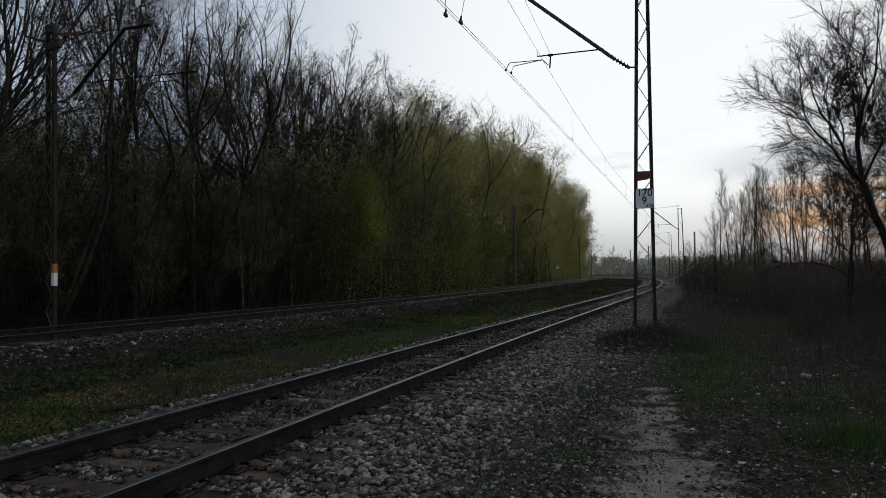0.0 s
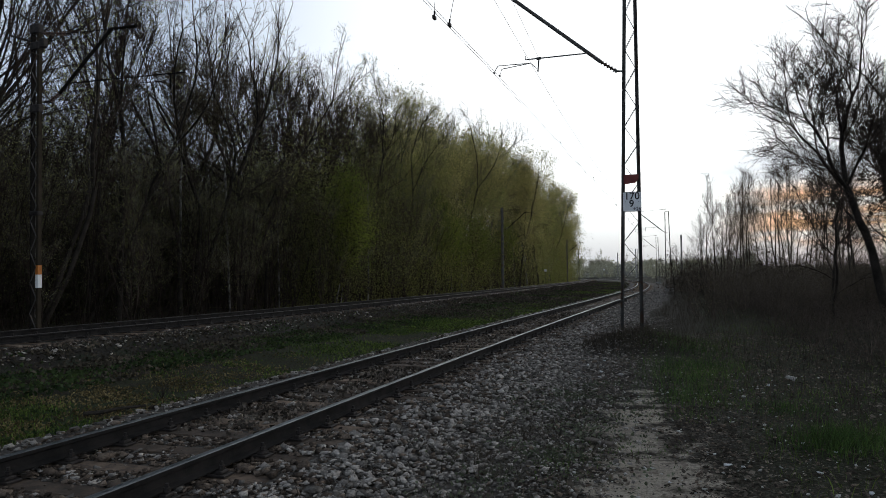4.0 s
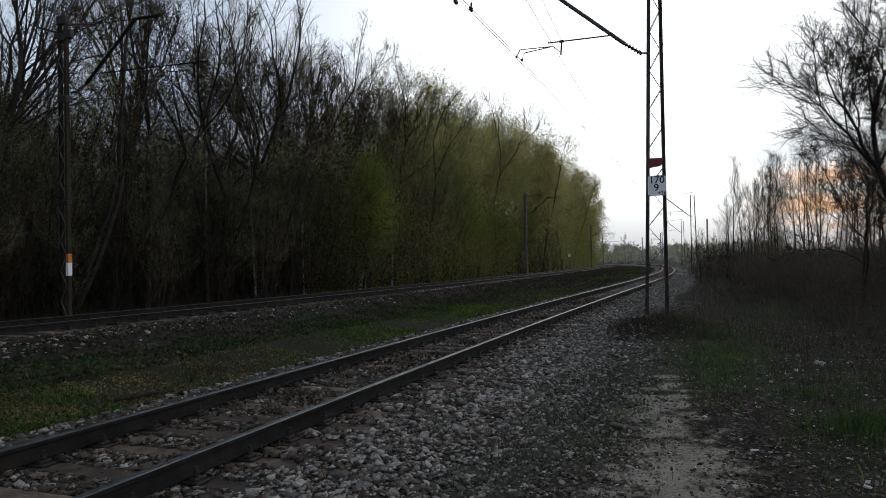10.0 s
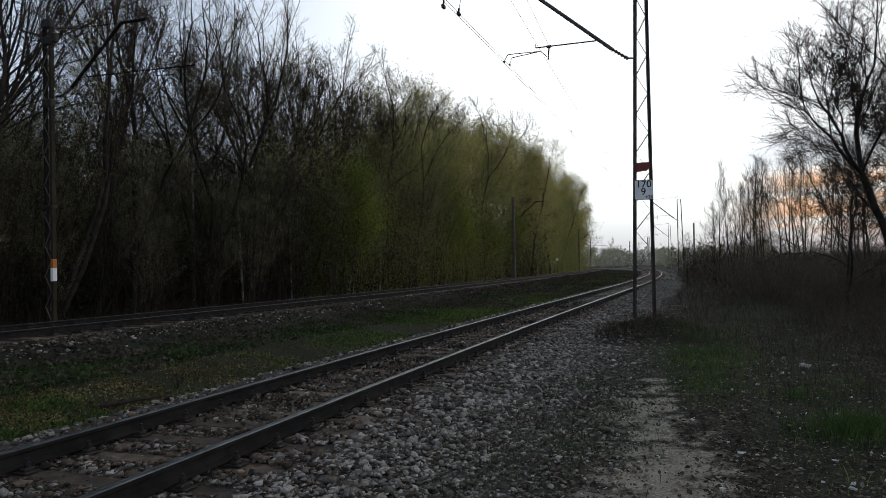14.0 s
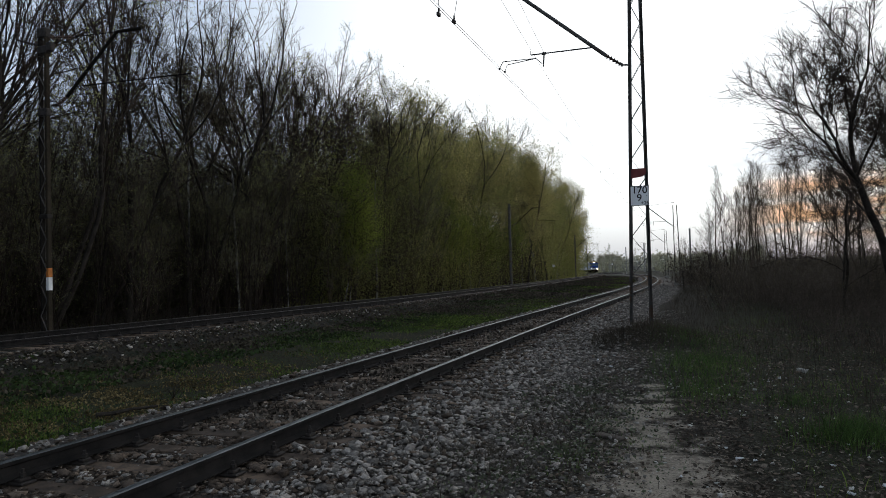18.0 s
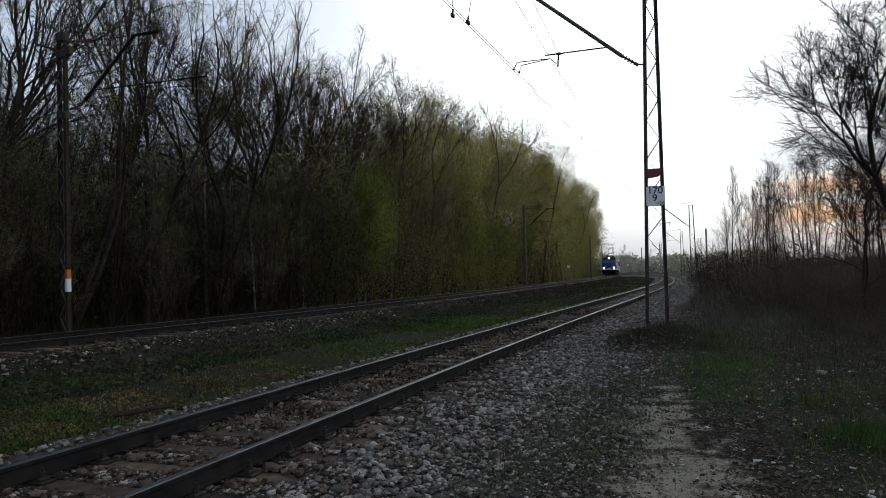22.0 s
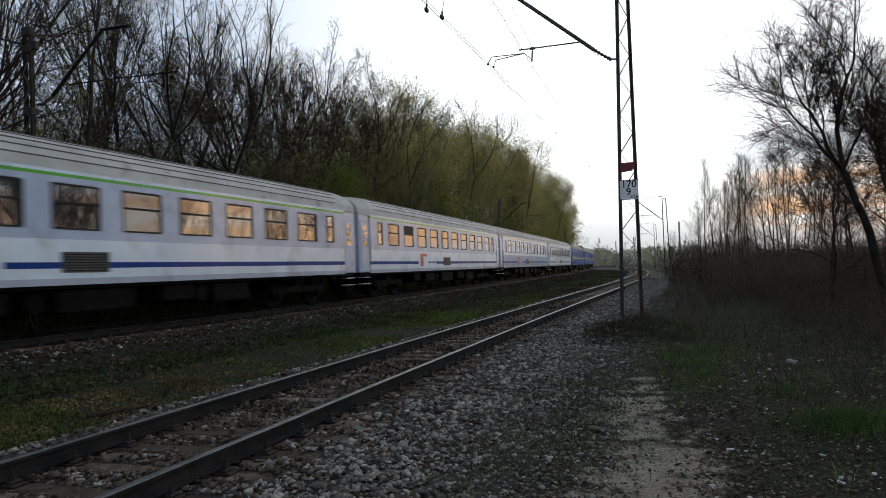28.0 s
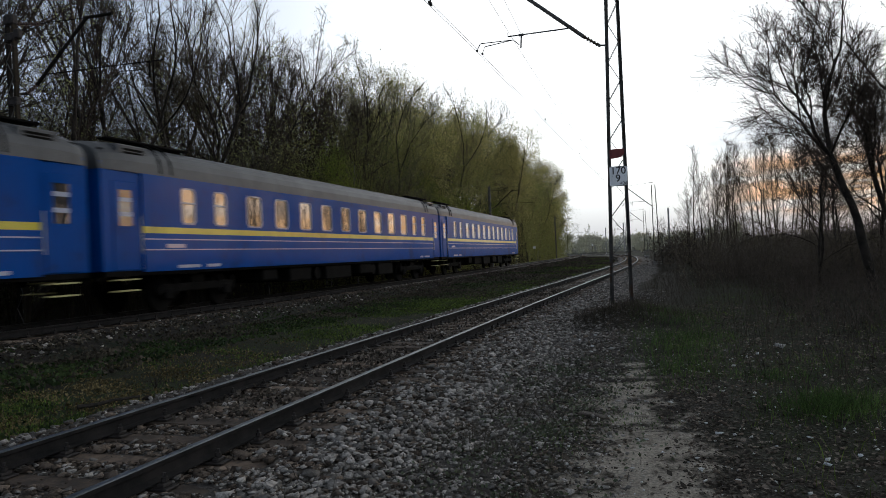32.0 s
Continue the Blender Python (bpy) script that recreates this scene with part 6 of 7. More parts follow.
    shell, curve_ = roof_shell(half - 0.005, end + 0.02, eave, top)
    roof = part("roof", shell, ROOF_DARK if blue else ROOF_GREY, car, smooth=True)
    for k in (() if blue else (1, 2, 3, 4, 5, 9, 10, 11, 12, 13)):
        seam = Shape()
        u, z = curve_[k]
        seam.box(u - 0.011, u + 0.011, -end + 1.5, end - 1.5, z - 0.012, z + 0.016)
        part("roof_seam", seam, ROOF_DARK, roof, "raised roof seam")
    for e in (-1, 1):
        wall_ = Shape()
        ya, yb = sorted((e * (end - 0.06), e * end))
        wall_.box(-half + 0.08, half - 0.08, ya, yb, 1.1, eave + 0.2, bevel=0.02)
        part("end_wall", wall_, CAR_BLUE if blue else CAR_LILAC, car)
        bellows = Shape()
        for k in range(4):
            ya, yb = sorted((e * (end + 0.05 * k), e * (end + 0.05 * k + 0.045)))
            for x0, x1, za, zb in ((-0.85, -0.45, 1.15, 3.5), (0.45, 0.85, 1.15, 3.5), (-0.45, 0.45, 3.15, 3.5)):
                bellows.box(x0, x1, ya, yb, za, zb, bevel=0.01)
        bellows.box(-0.45, 0.45, min(e * end, e * (end + 0.01)), max(e * end, e * (end + 0.01)), 1.15, 3.15)
        part("gangway", bellows, RUBBER, car, "black rubber gangway bellows")
        buffers(car, e * (end - 0.16), e)
        lampbox = Shape()
        if blue:
            # raised louvre boxes and walkway rails on the rounded roof ends
            for sg in (-1, 1):
                lampbox.box(*sorted((sg * 0.8, sg * 1.29)), *sorted((e * (end - 1.6), e * (end - 0.6))), 3.6, 4.1, bevel=0.03)
            hatch_ = part("roof_hatch", lampbox, ROOF_DARK, car, "grey louvre box on the roof end")
            for sg in (-1, 1):
                for k in range(4):
                    slat = Shape()
                    slat.box(*sorted((sg * 1.285, sg * 1.31)), *sorted((e * (end - 1.45), e * (end - 0.8))), 3.72 + 0.08 * k, 3.77 + 0.08 * k)
                    part("slat", slat, UNDER, hatch_)
                rail_ = Shape()
                for dy in (1.95, 2.35):
                    rail_.tube([(sg * 1.4, e * (end - dy), 3.5), (sg * 1.36, e * (end - dy), 3.82), (sg * 1.18, e * (end - dy), 4.1), (sg * 0.85, e * (end - dy), 4.27), (sg * 0.5, e * (end - dy), 4.33)], 0.03, 6)
                rail_.box(*sorted((sg * 0.62, sg * 0.95)), *sorted((e * (end - 3.6), e * (end - 0.7))), 4.26, 4.31, bevel=0.01)
                rail_.box(*sorted((sg * 1.1, sg * 1.22)), *sorted((e * (end - 0.5), e * (end - 0.1))), 3.55, 3.95, bevel=0.03)
                part("roof_ladder", rail_, UNDER, car, "black roof ladder and walkway")
        else:
            lampbox.tube([(0, e * (end - 1.3), 4.0), (0, e * (end - 1.3), 4.12)], 0.16, 10)
            part("roof_vent", lampbox, ROOF_DARK, car)
        bogie(car, e * 8.6, 2.5)
    floor_ = Shape()
    floor_.box(-1.33, 1.33, -end + 0.07, end - 0.07, 0.98, 1.12, bevel=0.01)
    part("underframe", floor_, UNDER, car)
    inner = Shape()
    inner.box(-0.1, 0.1, -end + 0.2, end - 0.2, 1.13, 3.6)
    part("inner_wall", inner, CURTAIN, car, "dim corridor wall inside")
    for y, w, zz in ((-4.6, 1.7, 0.42), (-2.4, 1.2, 0.55), (0.2, 2.2, 0.45), (3.2, 1.5, 0.5), (5.2, 0.9, 0.6)):
        box = Shape()
        box.box(-1.25, 1.25, y - w / 2, y + w / 2, zz, 0.98, bevel=0.05)
        part("equipment_box", box, UNDER, car)
    for y in (-3.4, 1.8):
        tank = Shape()
        tank.tube([(-1.15, y, 0.72), (1.15, y, 0.72)], 0.24, 12)
        part("air_tank", tank, UNDER, car)
    if not blue:
        for side in (-1, 1):
            x = side * (half + 0.004)
            emblem = Shape()
            for y0, y1, za, zb in ((4.75, 5.2, 1.3, 1.92), (4.2, 4.75, 1.78, 1.92)):
                emblem.box(*sorted((x, x + side * 0.003)), y0, y1, za, zb)
            part("emblem", emblem, LOGO_RED, car, "plain red emblem shape")
            for y0 in (2.85, 3.25, 3.65):
                words = Shape()
                words.box(*sorted((x, x + side * 0.003)), y0, y0 + 0.33, 1.45, 1.53)
                part("lettering_bar", words, STRIPE_BLUE, car)
            grille = Shape()
            grille.box(*sorted((x, x + side * 0.008)), 0.1, 1.4, 1.32, 1.76, bevel=0.003)
            plate_ = part("vent_grille", grille, ROOF_DARK, car, "grey ventilation grille")
            for k in range(7):
                slat = Shape()
                slat.box(*sorted((x + side * 0.008, x + side * 0.02)), 0.14, 1.36, 1.35 + 0.057 * k, 1.375 + 0.057 * k)
                part("slat", slat, DARK_PANE, plate_)
    else:
        for side in (-1, 1):
            x = side * (half + 0.004)
            for y0, y1, za, zb in ((-10.4, -9.6, 1.12, 1.2), (-9.4, -8.9, 1.12, 1.2), (9.0, 9.9, 1.12, 1.2), (8.1, 8.7, 1.12, 1.2), (9.6, 10.3, 1.64, 1.74)):
                words = Shape()
                words.box(*sorted((x, x + side * 0.003)), y0, y1, za, zb)
                part("lettering_bar", words, CAR_LINE, car)
    return car


def locomotive():
    loco = holder("electric_locomotive", None, "blue and grey electric locomotive with three bright headlights", "locomotive")
    half, nose = 1.48, 7.35
    plan = [(half, 6.85), (1.3, 7.18), (0.75, nose), (-0.75, nose), (-1.3, 7.18), (-half, 6.85)]

    def ring(z, back, squeeze=1.0):
        front = [(x * squeeze, y - back) for x, y in plan]
        return [(x, y, z) for x, y in front] + [(-x, -y, z) for x, y in front]

    levels = [(1.02, 0.0, 1.0), (1.28, 0.0, 1.0), (1.38, 0.0, 1.0), (1.52, 0.0, 1.0), (1.62, 0.0, 1.0), (2.36, 0.0, 1.0), (2.60, 0.0, 1.0), (3.42, 0.38, 1.0), (3.53, 0.45, 0.995), (3.74, 0.60, 0.95), (3.93, 0.95, 0.82), (4.0, 1.3, 0.55)]
    mats = [LOCO_GREY, LOCO_SKY, LOCO_NAVY, LOCO_ROOF, LOCO_WHITE, UNDER]
    side_m = [5, 1, 4, 1, 2, 1, 0, 2, 3, 3, 3]
    front_m = [5, 4, 2, 2, 2, 2, 2, 2, 3, 3, 3]
    rings = [ring(*lv) for lv in levels]
    body, roof = Shape(), Shape()
    for k, (a, b) in enumerate(zip(rings, rings[1:])):
        for j in range(12):
            i = (j + 1) % 12
            is_side = j in (5, 11)
            target = roof if k > 7 else body
            target.face(a[j], a[i], b[i], b[j], mat=(side_m if is_side else front_m)[k])
    roof.face(*rings[-1], mat=3)
    body.face(*reversed(rings[0]), mat=0)
    part("body", body, mats, loco)
    part("roof", roof, mats, loco, "dark roof with equipment")
    for e in (-1, 1):
        turn = Matrix.Identity(4) if e > 0 else Matrix.Rotation(math.pi, 4, "Z")
        slope = math.atan2(0.36, 0.84)
        middle = Shape()
        middle.box(-0.2, 0.2, -0.004, 0.012, -0.3, 0.33, bevel=0.004)
        part("windscreen", middle, SCREEN, loco, "narrow middle windscreen", at=turn @ Matrix.Translation((0, nose - 0.17, 2.97)) @ Matrix.Rotation(slope, 4, "X"))
        for x in (-0.78, 0.78):
            pane = Shape()
            pane.box(-0.53, 0.53, -0.004, 0.012, -0.33, 0.33, bevel=0.004)
            ob = part("windscreen", pane, SCREEN, loco, at=turn @ Matrix.Translation((x, nose - 0.17, 2.97)) @ Matrix.Rotation(slope, 4, "X"))
            rim = Shape()
            for a, b, c, d in ((-0.56, 0.56, 0.33, 0.37), (-0.56, 0.56, -0.37, -0.33), (-0.56, -0.53, -0.33, 0.33), (0.53, 0.56, -0.33, 0.33)):
                rim.box(a, b, -0.004, 0.018, c, d)
            part("seal", rim, RUBBER, ob)
            wiper = Shape()
            wiper.bar((0.1, 0.025, -0.35), (-0.2, 0.025, 0.15), 0.015, 0.01)
            part("wiper", wiper, RUBBER, ob)
        for x in (-1.0, 1.0):
            lamp = Shape()
            lamp.tube([(x, nose - 0.22, 1.67), (x, nose + 0.03, 1.67)], 0.19, 16)
            ob = part("headlight", lamp, LOCO_GREY, loco, "round headlight", at=turn)
            disc = Shape()
            disc.tube([(x, nose + 0.031, 1.67), (x, nose + 0.04, 1.67)], 0.12, 16)
            part("lens", disc, HEADLIGHT if e > 0 else PANE, ob)
        top = Shape()
        top.tube([(0, nose - 0.95, 3.72), (0, nose - 0.52, 3.72)], 0.19, 16)
        ob = part("headlight", top, LOCO_NAVY, loco, "roof headlight", at=turn)
        disc = Shape()
        disc.tube([(0, nose - 0.519, 3.72), (0, nose - 0.51, 3.72)], 0.12, 16)
        part("lens", disc, HEADLIGHT if e > 0 else PANE, ob)
        beam = Shape()
        beam.box(-1.42, 1.42, nose - 0.25, nose + 0.02, 0.85, 1.2, bevel=0.03)
        part("buffer_beam", beam, UNDER, loco, "grimy dark buffer beam", at=turn)
        plough = Shape()
        plough.box(-1.3, 1.3, nose - 0.3, nose - 0.12, 0.3, 0.8, bevel=0.04)
        part("rail_guard", plough, UNDER, loco, at=turn)
        rail = Shape()
        for x in (-1.15, 1.15):
            rail.tube([(x, nose - 0.02, 2.0), (x, nose + 0.06, 2.03), (x * 0.6, nose + 0.06, 2.03), (x * 0.6, nose, 2.0)], 0.014, 6)
        part("hand_rail", rail, STEEL_BAR, loco, at=turn)
        plate = Shape()
        plate.box(-0.35, 0.35, nose + 0.001, nose + 0.006, 1.52, 1.66)
        part("lettering_bar", plate, CAR_LINE, loco, at=turn)
        figure = Shape()
        for a, b, c, d in ((-0.28, 0.1, 1.75, 2.0), (-0.1, 0.3, 1.9, 2.22), (-0.34, -0.2, 2.0, 2.15), (0.14, 0.26, 1.74, 1.9)):
            figure.box(a, b, nose + 0.001, nose + 0.005, c, d)
        part("emblem", figure, LOCO_ROOF, loco, "plain dark emblem shape", at=turn)
        mark = Shape()
        mark.box(-1.0, -0.4, nose - 0.03, nose + 0.004, 2.02, 2.1)
        mark.box(0.4, 1.0, nose - 0.03, nose + 0.004, 2.02, 2.1)
        part("stripe", mark, LOCO_SKY, loco, at=turn)
        for sgn in (-1, 1):
            bumper = Shape()
            bumper.tube([(sgn * 0.875, nose, 1.04), (sgn * 0.875, nose + 0.36, 1.04)], 0.1, 10)
            bumper.tube([(sgn * 0.875, nose + 0.36, 1.04), (sgn * 0.875, nose + 0.4, 1.04)], 0.23, 14)
            part("buffer", bumper, UNDER, loco, at=turn)
            x = sgn * (half + 0.002)
            for y0, y1, m, word in ((5.75, 6.75, PANE, "cab side window"), (4.85, 5.35, PANE, "door window")):
                w = Shape()
                w.box(*sorted((x, x + sgn * 0.01)), y0, y1, 2.7, 3.32, bevel=0.004)
                part("side_window", w, m, loco, word, at=turn)
            door = Shape()
            for a, b, c, d in ((4.75, 4.78, 1.42, 3.4), (5.42, 5.45, 1.42, 3.4)):
                door.box(*sorted((x, x + sgn * 0.012)), a, b, c, d)
            part("door_frame", door, LOCO_NAVY, loco, at=turn)
            for y in (4.68, 5.52):
                grab = Shape()
                grab.tube([(x + sgn * 0.05, y, 1.3), (x + sgn * 0.05, y, 2.5)], 0.016, 6)
                part("grab_rail", grab, STEEL_BAR, loco, at=turn)
            steps = Shape()
            for z in (0.45, 0.75):
                steps.box(*sorted((sgn * 1.2, sgn * 1.46)), 4.85, 5.35, z, z + 0.03)
            part("steps", steps, UNDER, loco, at=turn)
    for sgn in (-1, 1):
        x = sgn * (half + 0.002)
        for y in (-3.7, -2.2, -0.9):
            w = Shape()
            w.box(*sorted((x, x + sgn * 0.01)), y - 0.5, y + 0.5, 2.68, 3.32, bevel=0.004)
            part("grille_window", w, DARK_PANE, loco, "dark engine room window")
        for y in (0.9, 2.6):
            for k in range(8):
                w = Shape()
                w.box(*sorted((x, x + sgn * 0.02)), y - 0.7, y + 0.7, 2.66 + 0.085 * k, 2.715 + 0.085 * k, bevel=0.004)
                part("louvre", w, CAR_PALE, loco)
        for z in (1.86, 2.1):
            line_ = Shape()
            line_.box(*sorted((x, x + sgn * 0.012)), -6.8, 6.8, z, z + 0.022)
            part("body_line", line_, LOCO_SKY, loco, "thin light blue pressed line")
        for y0, y1, za, zb in ((-6.3, -5.0, 1.7, 1.79),):
            plate = Shape()
            plate.box(*sorted((x, x + sgn * 0.006)), y0, y1, za, zb)
            part("lettering_bar", plate, CAR_LINE, loco)
        plate = Shape()
        plate.box(*sorted((x, x + sgn * 0.006)), -6.3, -5.1, 1.94, 2.09)
        part("lettering_bar", plate, LOCO_WHITE, loco)
    for y in (-3.9, -1.2, 1.2, 3.9):
        gear = Shape()
        gear.box(-0.5, 0.5, y - 0.6, y + 0.6, 3.96, 4.14, bevel=0.04)
        part("roof_equipment", gear, LOCO_ROOF, loco)
    for y in (-2.4, 0.0, 2.4):
        for x in (-0.5, 0.5):
            pin = Shape()
            insulator(pin, (x, y, 3.92), (x, y, 4.3), 4, 0.1)
            part("insulator", pin, PORCELAIN, loco)
    bus = Shape()
    for x in (-0.5, 0.5):
        bus.tube([(x, -4.5, 4.3), (x, 4.5, 4.3)], 0.03, 6)
    part("roof_cable", bus, WIRE, loco)
    for y, up in ((-2.6, 2.0), (4.6, 0.3)):
        pan = Shape()
        fold = 1.15 if up > 1 else 1.6
        base = 3.98
        for x in (-0.5, 0.5):
            pan.tube([(x, y - 0.3, base), (x * 1.1, y + fold - 0.3, base + up * 0.48), (x * 0.85, y - 0.08, base + up)], 0.035, 6)
            pan.tube([(x, y + 0.3, base), (x * 1.1, y - fold + 0.3, base + up * 0.48), (x * 0.85, y + 0.08, base + up)], 0.035, 6)
        for sy in (-1, 1):
            pan.tube([(-0.55, y + sy * (fold - 0.3), base + up * 0.48), (0.55, y + sy * (fold - 0.3), base + up * 0.48)], 0.03, 6)
        for dy in (-0.16, 0.16):
            pan.tube([(-0.98, y + dy, base + up - 0.1), (-0.7, y + dy, base + up + 0.04), (0.7, y + dy, base + up + 0.04), (0.98, y + dy, base + up - 0.1)], 0.03, 6)
        pan.box(-0.75, 0.75, y - 0.6, y + 0.6, base - 0.02, base + 0.08, bevel=0.02)
        part("pantograph", pan, IRON, loco, "raised pantograph" if up > 1 else "folded pantograph")
    for y, wide in ((5.3, 0.7), (3.2, 0.5), (1.4, 0.8), (-0.6, 0.6), (-4.6, 0.7), (-5.6, 0.5)):
        box_ = Shape()
        box_.box(-1.05, -0.62, y - wide / 2, y + wide / 2, 3.84, 4.12, bevel=0.04)
        box_.box(0.62, 1.05, y - wide / 2, y + wide / 2, 3.84, 4.12, bevel=0.04)
        part("roof_box", box_, LOCO_ROOF, loco)
    for y in (-4.25, 4.25):
        bogie(loco, y, 3.0)
    tank = Shape()
    tank.box(-1.2, 1.2, -2.0, 2.0, 0.45, 1.0, bevel=0.08)
    part("battery_box", tank, UNDER, loco)
    return loco


def build_train():
    made = [(locomotive(), 8.0, 4.25)]
    order = ["green", "green", "yellow", "green", "blue", "blue", "blue"]
    labels = {"green": "white and grey-lilac coach with green line and navy stripe",
              "yellow": "white and blue-grey coach with orange line and navy stripe",
              "blue": "worn blue coach with yellow stripe and grey roof"}
    first = {}
    for k, livery in enumerate(order):
        if livery in first:
            car = copy_thing(first[livery], Matrix.Identity(4))
        else:
            car = first[livery] = coach(labels[livery], livery)
        made.append((car, 15.95 + 25.08 * (k + 0.5), 8.7))
        if k == 1:
            # a dark panel paints the unlit gap where one window stands open at the top
            gap_panel = Shape()
            gap_panel.box(-1.416, -1.392, 6.74 - 0.6, 6.74 + 0.6, 2.78, 3.15, bevel=0.004)
            part("open_sash", gap_panel, DARK_PANE, car, "dark panel for the unlit gap of an open upper window")
    return made


# seconds and place of the train's nose along the main line
TRAIN_TIMES, TRAIN_NOSE = [0, 24, 25.5, 27.5, 32], [758.0, 100.2, 59.4, 3.4, -123.8]
TRAIN = build_train()


# ---- stones, grass and litter ----
def stones_mesh(name, x, y, z, size, mat, rng):
    """Angular stones, each a squashed and turned rough block."""
    ico = np.array([(x_, y_, z_) for x_ in (-1, 1) for y_ in (-1, 1) for z_ in (-1, 1)]) * 0.72
    tri = np.array([(0, 1, 3), (0, 3, 2), (4, 6, 7), (4, 7, 5), (0, 4, 5), (0, 5, 1), (2, 3, 7), (2, 7, 6), (0, 2, 6), (0, 6, 4), (1, 5, 7), (1, 7, 3)])
    n = len(x)
    v = ico[None] * (1 + rng.normal(0, 0.12, (n, 8, 1))) + rng.normal(0, 0.2, (n, 8, 3))
    v = v * rng.uniform(0.42, 1.35, (n, 1, 3))
    q = rng.normal(size=(n, 4))
    q /= np.linalg.norm(q, axis=1, keepdims=True)
    a, b, c, d = q.T
    rot = np.stack([1 - 2 * (c * c + d * d), 2 * (b * c - a * d), 2 * (b * d + a * c), 2 * (b * c + a * d), 1 - 2 * (b * b + d * d), 2 * (c * d - a * b), 2 * (b * d - a * c), 2 * (c * d + a * b), 1 - 2 * (b * b + c * c)], 1).reshape(n, 3, 3)
    v = np.einsum("nij,nkj->nki", rot, v) * size[:, None, None] * 0.5
    v[:, :, 2] *= 0.55
    v += np.stack([x, y, z], 1)[:, None]
    faces = (np.arange(n)[:, None, None] * 8 + tri[None]).reshape(-1, 3)
    return bulk(name, v.reshape(-1, 3), faces, mat)


def bed_top(u):
    return np.interp(u, [-3.0, -2.5, -1.95, -1.6, -1.2, -0.75, 0.75, 1.2, 1.6, 2.0, 2.5, 3.0, 3.5], [-0.55, -0.42, -0.25, -0.17, -0.18, -0.2, -0.2, -0.18, -0.165, -0.2, -0.3, -0.36, -0.5])


def build_stones():
    rng = np.random.default_rng(71)
    # thick layer on and beside the near line
    n = 105000
    s = 4.4 + 26 * rng.random(n) ** 1.7
    u = rng.uniform(-2.1, 4.1, n)
    keep = rng.random(n) < np.interp(u, [-2.2, -1.7, -1.1, -0.7, 0.6, 1.0, 2.4, 3.0, 3.6, 4.2], [0.05, 0.16, 0.35, 0.75, 0.75, 0.95, 1.0, 0.62, 0.28, 0.06])
    # most of each sleeper lies bare
    keep &= (np.abs((s + 60.0 + 0.31) % 0.62 - 0.31) > 0.13) | (np.abs(u) > 1.38) | (rng.random(n) < 0.07)
    s, u = s[keep], u[keep]
    x, y = NEAR.many(s, u)
    size = rng.gamma(3.6, 0.0108, len(s)).clip(0.014, 0.105) * np.interp(u, [2.2, 3.2], [1.0, 0.65])
    z = np.maximum(bed_top(u) + 0.012 * lumps(x, y, 0.9, 3), ground_height(x, y)) + size * 0.14 + rng.uniform(-0.008, 0.018, len(s))
    rusty = rng.random(len(s)) < np.interp(np.abs(u), [0.9, 1.5, 2.4], [0.78, 0.35, 0.12])
    tagged(new("ballast_stones", stones_mesh("ballast_stones", x[rusty], y[rusty], z[rusty], size[rusty], BROWN_STONE, rng)), "rust-brown ballast stones between and beside the near rails", "stones", kind="stuff")
    x, y, z, size = x[~rusty], y[~rusty], z[~rusty], size[~rusty]
    tagged(new("ballast_stones", stones_mesh("ballast_stones", x, y, z, size, STONE, rng)), "loose angular grey ballast stones along the near rails", "stones", kind="stuff")
    # behind the camera the same ballast goes on
    n = 9000
    s, u = rng.uniform(-14, 4.5, n), rng.uniform(-1.9, 3.6, n)
    keep = (np.abs((s + 60.0 + 0.31) % 0.62 - 0.31) > 0.13) | (np.abs(u) > 1.38)
    s, u = s[keep], u[keep]
    x, y = NEAR.many(s, u)
    size = rng.gamma(5.0, 0.011, len(s)).clip(0.02, 0.12)
    z = np.maximum(bed_top(u), ground_height(x, y)) + size * 0.14
    tagged(new("ballast_stones", stones_mesh("ballast_stones", x, y, z, size, STONE, rng)), "grey ballast stones behind the standpoint", "stones", kind="stuff")
    n = 4000
    s, u = rng.uniform(28, 70, n), rng.uniform(-1.8, 2.9, n)
    x, y = NEAR.many(s, u)
    size = rng.gamma(9.0, 0.0075, n)
    tagged(new("ballast_stones", stones_mesh("ballast_stones", x, y, bed_top(u) + 0.01, size, STONE, rng)), "far ballast stones of the near line", "stones", kind="stuff")
    # pale grey stones whose shade is put into the darker brown
    n = 2600
    s, u = 10 + 50 * rng.random(n) ** 1.8, 1.5 + np.abs(rng.normal(0, 0.22, n))
    x, y = MAIN.many(s, u)
    size = rng.gamma(6.0, 0.0085, n)
    z = np.maximum(MAIN.z + np.interp(u, [1.6, 2.0, 2.5, 3.0, 3.5], [-0.165, -0.3, -0.6, -0.8, -1.0]), ground_height(x, y)) + 0.01
    tagged(new("ballast_stones", stones_mesh("ballast_stones", x, y, z, size, BROWN_STONE, rng)), "ballast stones on the main line's shoulder, browned for shade", "stones", kind="stuff")
    n = 9000
    s, u = 34 + 125 * rng.random(n) ** 1.2, rng.uniform(-1.4, 2.3, n)
    x, y = MAIN.many(s, u)
    size = rng.gamma(6.0, 0.0085, n)
    z = MAIN.z + np.interp(u, [-1.6, -0.75, 0.75, 1.6, 2.0, 2.5], [-0.17, -0.2, -0.2, -0.165, -0.3, -0.6]) + 0.015
    tagged(new("ballast_stones", stones_mesh("ballast_stones", x, y, z, size, STONE, rng)), "grey ballast stones of the far main line", "stones", kind="stuff")
    n = 420
    s, u = 13 + 17 * rng.random(n) ** 1.6, rng.normal(1.9, 0.18, n)
    x, y = MAIN.many(s, u)
